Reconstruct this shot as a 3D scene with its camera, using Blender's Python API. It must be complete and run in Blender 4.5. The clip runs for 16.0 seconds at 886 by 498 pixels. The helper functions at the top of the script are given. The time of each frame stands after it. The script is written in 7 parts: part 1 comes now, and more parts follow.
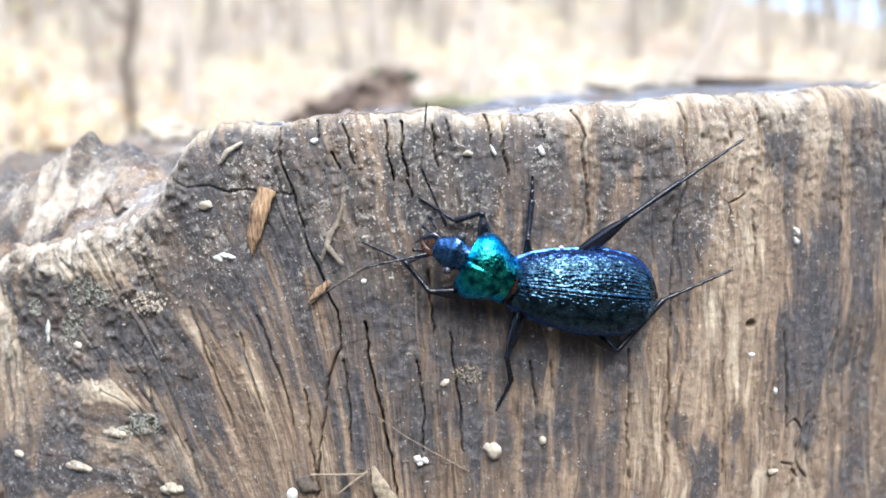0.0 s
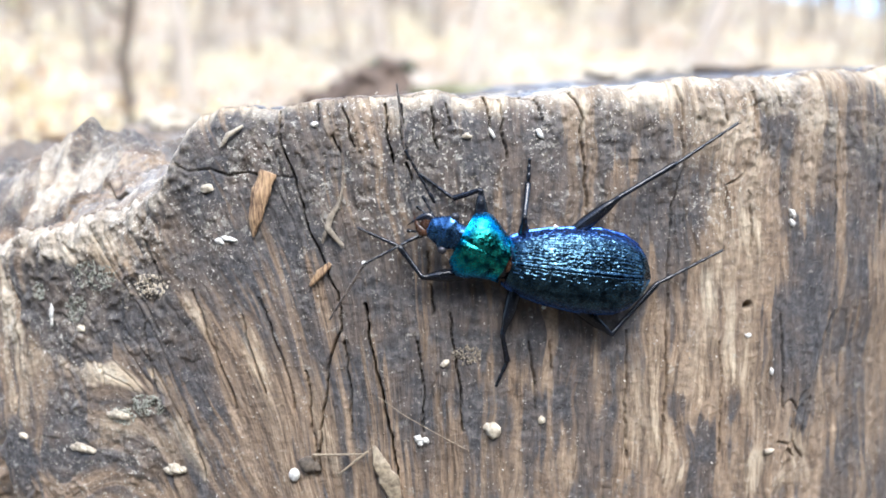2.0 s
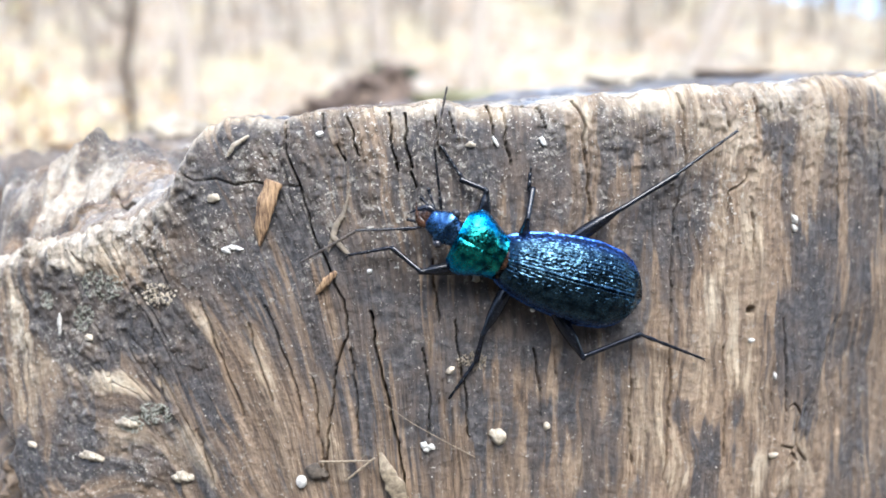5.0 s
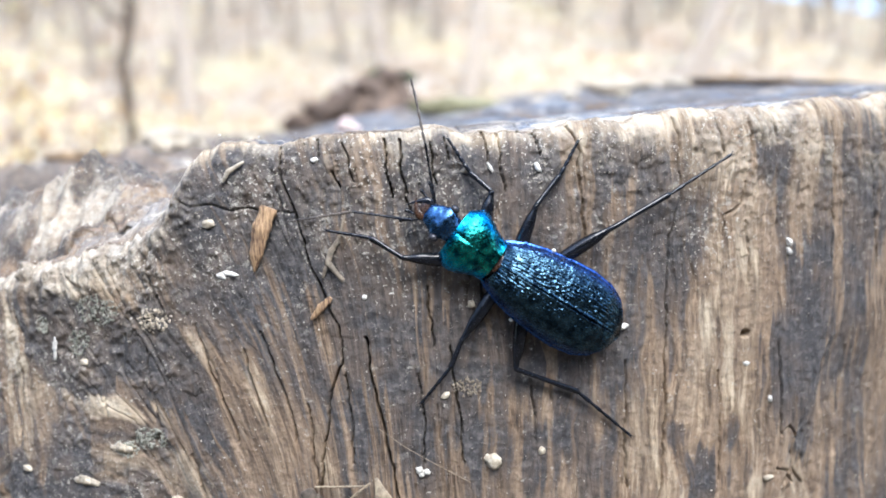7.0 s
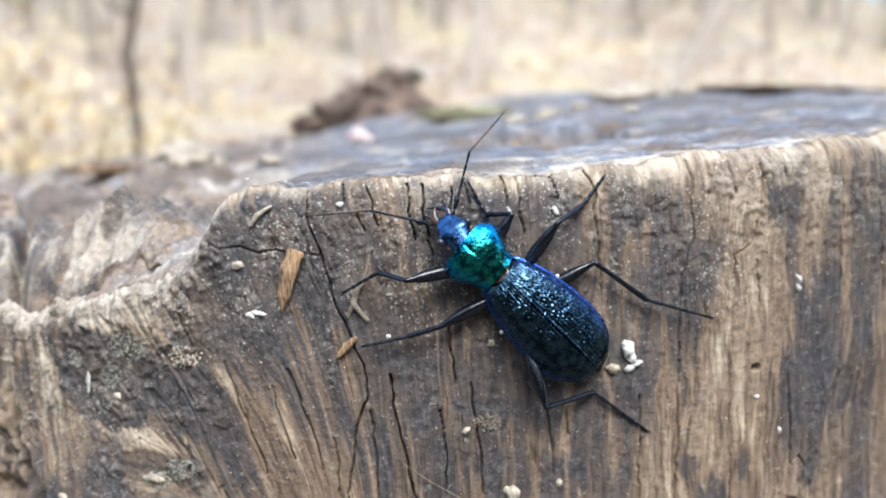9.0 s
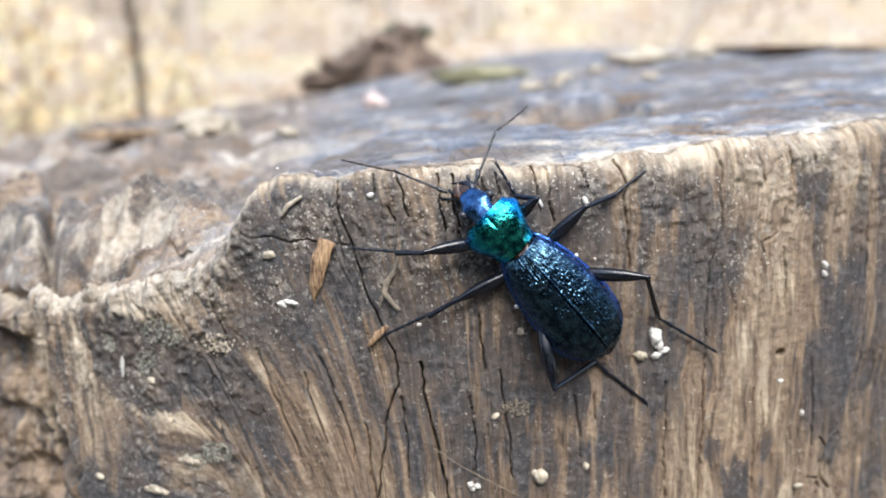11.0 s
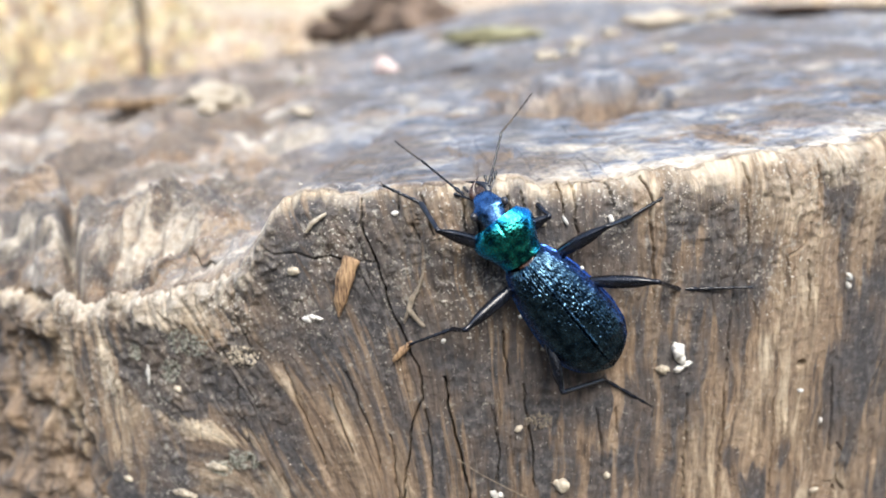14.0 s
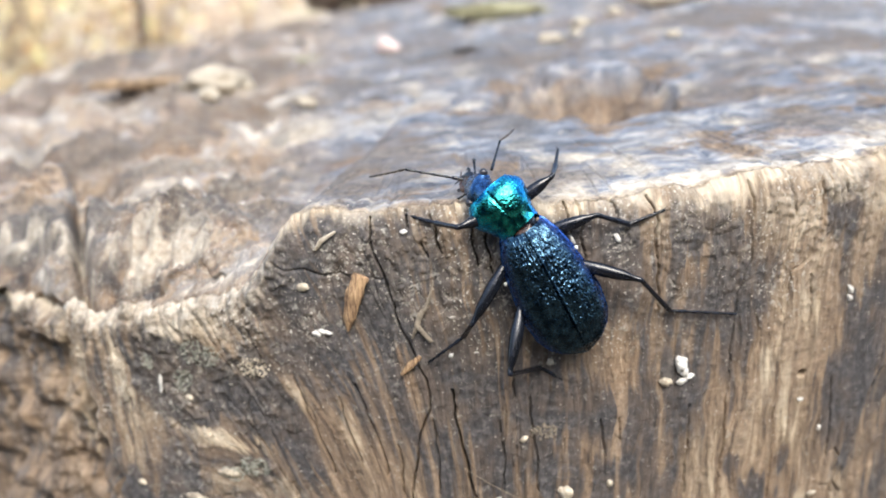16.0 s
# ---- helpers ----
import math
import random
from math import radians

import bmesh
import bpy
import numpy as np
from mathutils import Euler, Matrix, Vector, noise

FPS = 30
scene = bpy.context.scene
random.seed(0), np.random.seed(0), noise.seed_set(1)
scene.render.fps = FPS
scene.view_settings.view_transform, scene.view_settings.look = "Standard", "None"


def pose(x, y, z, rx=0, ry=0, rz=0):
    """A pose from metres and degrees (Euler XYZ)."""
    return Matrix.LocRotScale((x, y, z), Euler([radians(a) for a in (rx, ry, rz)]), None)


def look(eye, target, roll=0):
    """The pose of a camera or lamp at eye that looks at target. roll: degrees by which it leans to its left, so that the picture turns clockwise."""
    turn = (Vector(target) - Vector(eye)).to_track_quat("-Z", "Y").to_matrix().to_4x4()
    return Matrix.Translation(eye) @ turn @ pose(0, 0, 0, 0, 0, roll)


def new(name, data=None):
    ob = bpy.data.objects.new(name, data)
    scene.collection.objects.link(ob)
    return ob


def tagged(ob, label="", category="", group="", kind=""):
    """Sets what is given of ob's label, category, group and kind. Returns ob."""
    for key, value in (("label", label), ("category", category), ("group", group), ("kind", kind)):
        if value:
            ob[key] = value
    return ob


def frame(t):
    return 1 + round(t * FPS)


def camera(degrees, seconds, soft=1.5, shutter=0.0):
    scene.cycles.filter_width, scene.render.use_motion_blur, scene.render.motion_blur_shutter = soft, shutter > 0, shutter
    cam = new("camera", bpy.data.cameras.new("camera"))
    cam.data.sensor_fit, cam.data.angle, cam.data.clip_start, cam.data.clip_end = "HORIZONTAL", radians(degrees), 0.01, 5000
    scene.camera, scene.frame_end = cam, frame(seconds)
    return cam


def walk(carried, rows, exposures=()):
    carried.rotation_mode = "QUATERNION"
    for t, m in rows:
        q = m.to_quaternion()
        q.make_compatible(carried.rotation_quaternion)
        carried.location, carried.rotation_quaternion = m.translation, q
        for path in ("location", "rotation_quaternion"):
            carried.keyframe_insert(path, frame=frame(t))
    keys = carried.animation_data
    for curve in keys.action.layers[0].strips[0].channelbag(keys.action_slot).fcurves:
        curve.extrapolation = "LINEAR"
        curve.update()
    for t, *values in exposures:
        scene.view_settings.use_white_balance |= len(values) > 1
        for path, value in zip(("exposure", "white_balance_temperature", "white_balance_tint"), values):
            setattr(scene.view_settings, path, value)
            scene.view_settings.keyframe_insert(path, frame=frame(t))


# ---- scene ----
EXPOSURES = [(0.0, 2.06, 5900, 8), (3.5, 2.04, 5900, 8), (7.0, 1.92, 5900, 8), (9.0, 1.69, 6050, 8), (16.0, 1.79, 6600, 8)]
cam = camera(55.2, 16.0, soft=1.7)
cam.data.dof.use_dof = True
cam.data.dof.focus_distance = 0.105
cam.data.dof.aperture_fstop = 16.0
PATH = [
    (0.0, look((-0.00903, -0.10356, 0.39987), (0.0849, 0.8887, 0.3188), -0.79)),
    (0.5, look((-0.00803, -0.10403, 0.40015), (0.0864, 0.8881, 0.3184), -0.82)),
    (1.0, look((-0.00895, -0.10469, 0.39908), (0.0869, 0.8873, 0.3163), -0.84)),
    (1.5, look((-0.00812, -0.10450, 0.39860), (0.0872, 0.8874, 0.3153), -0.98)),
    (2.0, look((-0.00929, -0.10470, 0.39863), (0.0862, 0.8867, 0.3090), -0.98)),
    (2.5, look((-0.00956, -0.10449, 0.39812), (0.0852, 0.8870, 0.3094), -1.00)),
    (3.0, look((-0.01070, -0.10433, 0.39917), (0.0833, 0.8869, 0.3065), -1.07)),
    (3.5, look((-0.00975, -0.10490, 0.39890), (0.0835, 0.8871, 0.3144), -1.18)),
    (6.0, look((-0.00952, -0.10551, 0.40018), (0.0838, 0.8864, 0.3143), -1.41)),
    (6.5, look((-0.00901, -0.10469, 0.40279), (0.0848, 0.8868, 0.3128), -1.40)),
    (7.0, look((-0.00906, -0.10527, 0.40258), (0.0852, 0.8865, 0.3159), -1.45)),
    (7.5, look((-0.00989, -0.10617, 0.40507), (0.0848, 0.8854, 0.3169), -1.49)),
    (8.0, look((-0.00999, -0.10712, 0.40645), (0.0789, 0.8849, 0.3175), -1.54)),
    (8.5, look((-0.01054, -0.10794, 0.40774), (0.0775, 0.8837, 0.3139), -1.56)),
    (9.0, look((-0.01140, -0.10816, 0.40990), (0.0778, 0.8827, 0.3087), -1.54)),
    (11.5, look((-0.01476, -0.10768, 0.41691), (0.0649, 0.8739, 0.2431), -1.71)),
    (12.0, look((-0.01467, -0.10736, 0.41881), (0.0647, 0.8723, 0.2346), -1.74)),
    (12.5, look((-0.01540, -0.10777, 0.42033), (0.0610, 0.8695, 0.2224), -1.65)),
    (13.0, look((-0.01566, -0.10735, 0.42124), (0.0594, 0.8668, 0.2083), -1.66)),
    (13.5, look((-0.01686, -0.10640, 0.42343), (0.0568, 0.8652, 0.1985), -1.69)),
    (14.0, look((-0.01673, -0.10537, 0.42598), (0.0561, 0.8638, 0.1906), -1.73)),
    (14.5, look((-0.01627, -0.10464, 0.42717), (0.0558, 0.8623, 0.1827), -1.75)),
    (15.0, look((-0.01716, -0.10439, 0.43011), (0.0539, 0.8583, 0.1691), -1.78)),
    (15.5, look((-0.01754, -0.10451, 0.43037), (0.0540, 0.8549, 0.1575), -1.77)),
    (16.0, look((-0.01763, -0.10445, 0.43428), (0.0542, 0.8510, 0.1479), -1.73)),
]
walk(cam, PATH, exposures=EXPOSURES)

# ---- daylight ----
SUN_ELEVATION, SUN_AZIMUTH = radians(53), radians(168)   # azimuth from +y towards +x: before the stump, to its right
world = bpy.data.worlds.new("sky")
scene.world = world
world.use_nodes = True
wn = world.node_tree.nodes
sky = wn.new("ShaderNodeTexSky")
sky.sky_type, sky.sun_disc = "NISHITA", False
sky.sun_elevation, sky.sun_rotation = SUN_ELEVATION, SUN_AZIMUTH
sky.air_density, sky.dust_density = 1.0, 2.0
wn["Background"].inputs["Strength"].default_value = 0.15
world.node_tree.links.new(sky.outputs["Color"], wn["Background"].inputs["Color"])
sun = new("sun", bpy.data.lights.new("sun", "SUN"))
sun.data.energy, sun.data.angle, sun.data.color = 1.3, radians(35), (1.0, 0.96, 0.90)
toward = Vector((math.sin(SUN_AZIMUTH) * math.cos(SUN_ELEVATION), math.cos(SUN_AZIMUTH) * math.cos(SUN_ELEVATION), math.sin(SUN_ELEVATION)))
sun.matrix_world = look(toward * 20, (0, 0, 0))

# ---- materials ----
def material(name, rough=0.6, metal=0.0, color=(0.5, 0.5, 0.5)):
    m = bpy.data.materials.new(name)
    m.use_nodes = True
    b = m.node_tree.nodes["Principled BSDF"]
    b.inputs["Roughness"].default_value, b.inputs["Metallic"].default_value = rough, metal
    b.inputs["Base Color"].default_value = (*color, 1)
    return m


class Nodes:
    """Shortcuts for building one node tree."""

    def __init__(self, m):
        self.t, self.b = m.node_tree, m.node_tree.nodes["Principled BSDF"]
        self.where = self.add("ShaderNodeTexCoord").outputs["Object"]

    def add(self, kind, **values):
        n = self.t.nodes.new(kind)
        for key, value in values.items():
            n.inputs[key].default_value = value
        return n

    def link(self, a, b):
        self.t.links.new(a, b)

    def scaled(self, sx, sy, sz, source=None):
        n = self.add("ShaderNodeMapping")
        n.inputs["Scale"].default_value = (sx, sy, sz)
        self.link(source or self.where, n.inputs["Vector"])
        return n.outputs["Vector"]

    def noise(self, vector, scale, detail=4.0, rough=0.55, distort=0.0):
        n = self.add("ShaderNodeTexNoise", Scale=scale, Detail=detail, Roughness=rough, Distortion=distort)
        self.link(vector, n.inputs["Vector"])
        return n.outputs["Fac"]

    def ramp(self, fac, *stops):
        n = self.add("ShaderNodeValToRGB")
        while len(n.color_ramp.elements) < len(stops):
            n.color_ramp.elements.new(0.5)
        for e, (at, c) in zip(n.color_ramp.elements, stops):
            e.position, e.color = at, (*c, 1) if isinstance(c, tuple) else (c, c, c, 1)
        self.link(fac, n.inputs["Fac"])
        return n.outputs["Color"]

    def mix(self, fac, a, b, how="MIX"):
        n = self.add("ShaderNodeMix")
        n.data_type, n.blend_type = "RGBA", how
        for socket, value in ((n.inputs["Factor"], fac), (n.inputs["A"], a), (n.inputs["B"], b)):
            sockets = [s for s in n.inputs if s.name == socket.name and s.type == ("VALUE" if socket.name == "Factor" else "RGBA")]
            target = sockets[0]
            if isinstance(value, tuple):
                target.default_value = (*value, 1)
            elif isinstance(value, (int, float)):
                target.default_value = value
            else:
                self.link(value, target)
        return [s for s in n.outputs if s.type == "RGBA"][0]

    def maths(self, how, a, b=0.0):
        n = self.add("ShaderNodeMath")
        n.operation = how
        for i, value in enumerate((a, b)):
            if isinstance(value, (int, float)):
                n.inputs[i].default_value = value
            else:
                self.link(value, n.inputs[i])
        return n.outputs[0]

    def bump(self, height, strength, distance):
        n = self.add("ShaderNodeBump", Strength=strength, Distance=distance)
        self.link(height, n.inputs["Height"])
        self.link(n.outputs["Normal"], self.b.inputs["Normal"])

    def base(self, color):
        self.link(color, self.b.inputs["Base Color"])


def old_wood():
    """Weathered stump wood. Attribute wear: stain with the cleft's painted shade, bleach with painted sunlight, end
    grain (the cut top), crumbly rot.
    """
    m = material("weathered_wood", 0.8)
    n = Nodes(m)
    wear = n.add("ShaderNodeAttribute")
    wear.attribute_name = "wear"
    parts = n.add("ShaderNodeSeparateColor")
    n.link(wear.outputs["Color"], parts.inputs["Color"])
    stain, bleach_and_sun, top = parts.outputs["Red"], parts.outputs["Green"], parts.outputs["Blue"]
    rot = wear.outputs["Alpha"]
    grain_at = n.add("ShaderNodeAttribute")
    grain_at.attribute_name = "grain"
    along = n.scaled(1, 1, 0.12, grain_at.outputs["Vector"])
    streak = n.maths("ADD", n.maths("MULTIPLY", n.noise(along, 1700, 5, 0.65, 0.5), 0.7), n.maths("MULTIPLY", n.noise(n.scaled(1, 1, 0.16, grain_at.outputs["Vector"]), 560, 5, 0.62, 0.9), 0.65))
    streak = n.maths("SUBTRACT", streak, 0.175)
    wide = n.noise(along, 380, 4, 0.6, 0.5)
    spots = n.noise(n.where, 900, 5, 0.65)
    blotch = n.noise(n.where, 140, 4, 0.6)
    mid = n.noise(n.scaled(1, 1, 0.25, grain_at.outputs["Vector"]), 330, 4, 0.65, 0.6)
    tan = n.ramp(streak, (0.33, (0.052, 0.037, 0.027)), (0.44, (0.132, 0.090, 0.057)), (0.55, (0.232, 0.160, 0.100)), (0.68, (0.42, 0.318, 0.212)))
    tan = n.mix(n.ramp(wide, (0.46, 0.0), (0.62, 0.8)), tan, n.ramp(spots, (0.35, (0.075, 0.052, 0.036)), (0.65, (0.25, 0.175, 0.11))))
    tan = n.mix(n.ramp(mid, (0.44, 0.0), (0.62, 0.7)), tan, n.ramp(spots, (0.35, (0.16, 0.112, 0.075)), (0.65, (0.40, 0.30, 0.205))))
    wash = n.noise(n.scaled(1, 1, 0.3, grain_at.outputs["Vector"]), 130, 4, 0.6, 0.4)
    tan = n.mix(n.ramp(wash, (0.44, 0.0), (0.60, 0.75)), tan, n.ramp(streak, (0.36, (0.045, 0.032, 0.023)), (0.52, (0.14, 0.10, 0.067)), (0.66, (0.30, 0.225, 0.15))))
    dark = n.ramp(spots, (0.36, (0.020, 0.020, 0.022)), (0.52, (0.049, 0.049, 0.053)), (0.72, (0.15, 0.14, 0.13)))
    brown = n.ramp(streak, (0.36, (0.034, 0.026, 0.021)), (0.64, (0.155, 0.115, 0.085)))
    dark = n.mix(n.ramp(blotch, (0.43, 0.05), (0.62, 0.75)), dark, brown)
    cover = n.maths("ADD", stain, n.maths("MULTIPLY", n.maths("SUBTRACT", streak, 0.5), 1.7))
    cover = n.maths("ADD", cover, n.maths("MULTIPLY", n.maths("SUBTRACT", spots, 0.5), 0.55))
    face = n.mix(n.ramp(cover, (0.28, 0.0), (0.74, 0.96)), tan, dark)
    # the cut top: grey rings with the sky's blue painted in, cream and brown patches
    ring = n.noise(n.scaled(0.33, 1, 1, grain_at.outputs["Vector"]), 260, 6, 0.66, 0.7)
    grey = n.ramp(ring, (0.34, (0.030, 0.032, 0.038)), (0.46, (0.11, 0.124, 0.148)), (0.56, (0.185, 0.20, 0.225)), (0.69, (0.50, 0.46, 0.39)))
    patch = n.noise(n.where, 75, 5, 0.65, 0.5)
    grey = n.mix(n.ramp(patch, (0.54, 0.0), (0.66, 0.8)), grey, n.ramp(spots, (0.35, (0.30, 0.25, 0.18)), (0.65, (0.66, 0.59, 0.46))))
    grey = n.mix(n.ramp(patch, (0.38, 0.9), (0.46, 0.0)), grey, n.ramp(spots, (0.35, (0.05, 0.034, 0.023)), (0.65, (0.24, 0.16, 0.09))))
    earth = n.noise(n.scaled(0.6, 1, 1), 62, 5, 0.7, 0.8)
    earth = n.ramp(earth, (0.40, (0.03, 0.022, 0.018)), (0.46, (0.14, 0.088, 0.05)), (0.51, (0.32, 0.23, 0.145)), (0.56, (0.20, 0.185, 0.175)), (0.62, (0.60, 0.53, 0.425)))
    grey = n.mix(n.maths("MINIMUM", n.maths("MULTIPLY", rot, 5.5), 0.85), grey, earth)
    field = n.noise(n.scaled(0.8, 1, 1), 30, 4, 0.6, 0.6)
    grey = n.mix(n.ramp(field, (0.40, 0.8), (0.52, 0.0)), grey, n.ramp(spots, (0.35, (0.045, 0.036, 0.03)), (0.65, (0.17, 0.135, 0.10))))
    grey = n.mix(n.ramp(field, (0.58, 0.0), (0.69, 0.5)), grey, n.ramp(spots, (0.35, (0.26, 0.225, 0.17)), (0.65, (0.58, 0.52, 0.42))))
    rust = n.noise(n.scaled(0.6, 1, 1), 48, 5, 0.65, 0.9)
    grey = n.mix(n.ramp(rust, (0.55, 0.0), (0.63, 0.65)), grey, n.ramp(spots, (0.35, (0.07, 0.042, 0.026)), (0.65, (0.27, 0.18, 0.11))))
    grey = n.mix(n.ramp(rust, (0.36, 0.75), (0.43, 0.0)), grey, n.ramp(spots, (0.35, (0.035, 0.033, 0.033)), (0.65, (0.13, 0.125, 0.12))))
    color = n.mix(top, face, grey)
    pale = n.ramp(n.noise(n.where, 700, 4, 0.6), (0.3, (0.34, 0.28, 0.20)), (0.7, (0.80, 0.73, 0.60)))
    gold = n.ramp(streak, (0.36, (0.10, 0.066, 0.038)), (0.48, (0.33, 0.255, 0.168)), (0.58, (0.50, 0.41, 0.285)), (0.70, (0.68, 0.58, 0.42)))
    gold = n.mix(n.ramp(mid, (0.48, 0.0), (0.62, 0.75)), gold, n.ramp(spots, (0.35, (0.11, 0.078, 0.05)), (0.65, (0.30, 0.225, 0.14))))
    gold = n.mix(n.ramp(blotch, (0.36, 0.6), (0.5, 0.0)), gold, (0.58, 0.50, 0.37))
    pale = n.mix(n.maths("MINIMUM", n.maths("ADD", top, n.maths("MULTIPLY", rot, 1.3)), 1.0), gold, pale)
    color = n.mix(n.maths("MULTIPLY", bleach_and_sun, n.ramp(n.maths("ADD", spots, bleach_and_sun), (0.55, 0.0), (1.0, 1.0))), color, pale)
    crumb = n.ramp(n.noise(n.where, 1100, 4, 0.75), (0.36, (0.025, 0.018, 0.013)), (0.48, (0.11, 0.083, 0.060)), (0.58, (0.23, 0.185, 0.135)), (0.70, (0.50, 0.44, 0.34)))
    color = n.mix(n.maths("MULTIPLY", rot, 0.5), color, crumb)
    # fine pale lichen and frass, thickest where the crust is
    crust_at = n.add("ShaderNodeAttribute")
    crust_at.attribute_name = "crust"
    crust = crust_at.outputs["Fac"]
    fleck = n.maths("ADD", n.noise(n.where, 2300, 3, 0.6), n.maths("MULTIPLY", crust, 0.085))
    color = n.mix(n.ramp(fleck, (0.672, 0.0), (0.73, 0.75)), color, n.ramp(blotch, (0.4, (0.40, 0.36, 0.29)), (0.6, (0.60, 0.57, 0.49))))
    lichen = n.maths("ADD", n.noise(n.where, 800, 5, 0.7, 0.4), n.maths("MULTIPLY", crust, 0.07))
    color = n.mix(n.ramp(lichen, (0.62, 0.0), (0.70, 0.5)), color, (0.36, 0.34, 0.29))
    n.base(color)
    n.link(n.ramp(spots, (0.3, 0.62), (0.7, 0.92)), n.b.inputs["Roughness"])
    relief = n.maths("ADD", n.maths("MULTIPLY", streak, 0.7), n.maths("ADD", n.maths("MULTIPLY", spots, 0.6), n.maths("MULTIPLY", fleck, 0.5)))
    n.bump(relief, 0.9, 0.00034)
    return m


def speckled(name, low, high, scale, rough=0.7, bump=0.0):
    m = material(name, rough)
    n = Nodes(m)
    tone = n.noise(n.where, scale, 5, 0.62)
    own = n.add("ShaderNodeObjectInfo").outputs["Random"]
    tone = n.maths("ADD", tone, n.maths("MULTIPLY", n.maths("SUBTRACT", own, 0.5), 0.12))
    n.base(n.ramp(tone, (0.3, low), (0.7, high)))
    if bump:
        n.bump(tone, 0.8, bump)
    return m


def shell(name, base, glint, metal=0.85, rough=0.3, scale=900, bump=0.00006, edge=None):
    """Metallic beetle shell: two colours in a fine mottle, punctures as relief."""
    m = material(name, rough, metal)
    n = Nodes(m)
    mottle = n.noise(n.where, scale * 0.35, 3, 0.6)
    color = n.ramp(mottle, (0.38, base), (0.62, glint))
    if edge:
        ed = n.add("ShaderNodeAttribute")
        ed.attribute_name = "edge"
        color = n.mix(ed.outputs["Fac"], color, edge)
    n.base(color)
    pits = n.add("ShaderNodeTexVoronoi", Scale=scale)
    n.link(n.where, pits.inputs["Vector"])
    n.bump(n.maths("ADD", pits.outputs["Distance"], n.maths("MULTIPLY", mottle, 0.5)), 0.6, bump)
    n.link(n.ramp(n.noise(n.where, scale * 1.5, 2), (0.3, rough - 0.08), (0.7, rough + 0.1)), n.b.inputs["Roughness"])
    return m


WOOD = old_wood()


# ---- mesh helpers ----
MM = 0.001


def lattice(ix, iy, seed):
    h = np.sin(ix * 127.1 + iy * 311.7 + seed * 74.7) * 43758.5453
    return h - np.floor(h)


def value_noise(x, y, seed=0):
    """Smooth noise from 0 to 1 over arrays."""
    x0, y0 = np.floor(x), np.floor(y)
    fx, fy = x - x0, y - y0
    fx, fy = fx * fx * (3 - 2 * fx), fy * fy * (3 - 2 * fy)
    a, b = lattice(x0, y0, seed), lattice(x0 + 1, y0, seed)
    c, d = lattice(x0, y0 + 1, seed), lattice(x0 + 1, y0 + 1, seed)
    return (a + (b - a) * fx) * (1 - fy) + (c + (d - c) * fx) * fy


def layered(x, y, seed=0, octaves=4, gain=0.5):
    total, weight, amount = 0.0, 0.0, 1.0
    for k in range(octaves):
        total = total + amount * value_noise(x * 2**k + 17 * k, y * 2**k - 9 * k, seed + k)
        weight, amount = weight + amount, amount * gain
    return total / weight


def smooth(a, b, x):
    t = np.clip((x - a) / (b - a), 0, 1)
    return t * t * (3 - 2 * t)


def grid_mesh(name, places, closed=False):
    """A mesh over rows and columns of places; closed joins the last column to the first."""
    rows, cols = places.shape[:2]
    me = bpy.data.meshes.new(name)
    index = np.arange(rows * cols).reshape(rows, cols)
    right = np.roll(index, -1, 1) if closed else index[:, 1:]
    left = index if closed else index[:, :-1]
    quads = np.stack([left[:-1], right[:-1], right[1:], left[1:]], -1).reshape(-1, 4)
    me.vertices.add(rows * cols)
    me.vertices.foreach_set("co", places.reshape(-1).astype(np.float32))
    me.loops.add(quads.size)
    me.loops.foreach_set("vertex_index", quads.reshape(-1).astype(np.int32))
    me.polygons.add(len(quads))
    me.polygons.foreach_set("loop_start", np.arange(0, quads.size, 4, dtype=np.int32))
    me.polygons.foreach_set("use_smooth", np.ones(len(quads), bool))
    me.update(calc_edges=True)
    return me


# ---- the stump: round, weathered, its cut top rising to the back ----
RADIUS, MID_X, HEIGHT = 150.0, 10.0, 408.0
CRACKS, STAINS = [], []


def crack(width, depth, *way):
    CRACKS.append((width, depth, way))


def stain(u, z, half_width, half_height, amount):
    STAINS.append((u, z, half_width, half_height, amount))


# cracks and stains, by millimetres round the face and above the ground
crack(0.30, 1.4, (-27.2, 397.3), (-26.0, 391.7), (-24.1, 387.4), (-22.4, 383.2), (-22.1, 378.9), (-23.7, 375.4), (-24.3, 371.7), (-25.0, 366.6), (-25.7, 360.0))
crack(0.40, 2.0, (-19.1, 382.4), (-18.2, 376.0), (-17.2, 370.2), (-16.2, 365.9), (-15.5, 359.9))
crack(0.34, 1.4, (-29.6, 406.5), (-28.9, 401.5), (-27.2, 397.3))
crack(0.13, 0.3, (-43.7, 400.4), (-41.5, 399.3), (-38.8, 399.6), (-36.2, 398.7), (-34.0, 399.1), (-31.1, 398.6), (-27.5, 398.3))
crack(0.38, 1.2, (-16.3, 407.2), (-15.9, 404.7), (-15.3, 399.9))
crack(0.42, 1.4, (-14.3, 407.2), (-14.0, 404.0), (-13.5, 400.4))
crack(0.30, 0.9, (-13.7, 399.9), (-12.9, 397.8))
crack(0.30, 0.9, (-10.5, 406.6), (-10.1, 404.6), (-9.7, 401.5))
crack(0.30, 0.8, (-8.7, 407.2), (-8.1, 404.5))
crack(0.28, 0.8, (-3.7, 407.8), (-3.1, 404.2))
crack(0.34, 1.0, (-1.9, 407.8), (-1.5, 403.8), (-1.1, 400.4))
crack(0.28, 0.8, (2.9, 407.5), (3.5, 404.8))
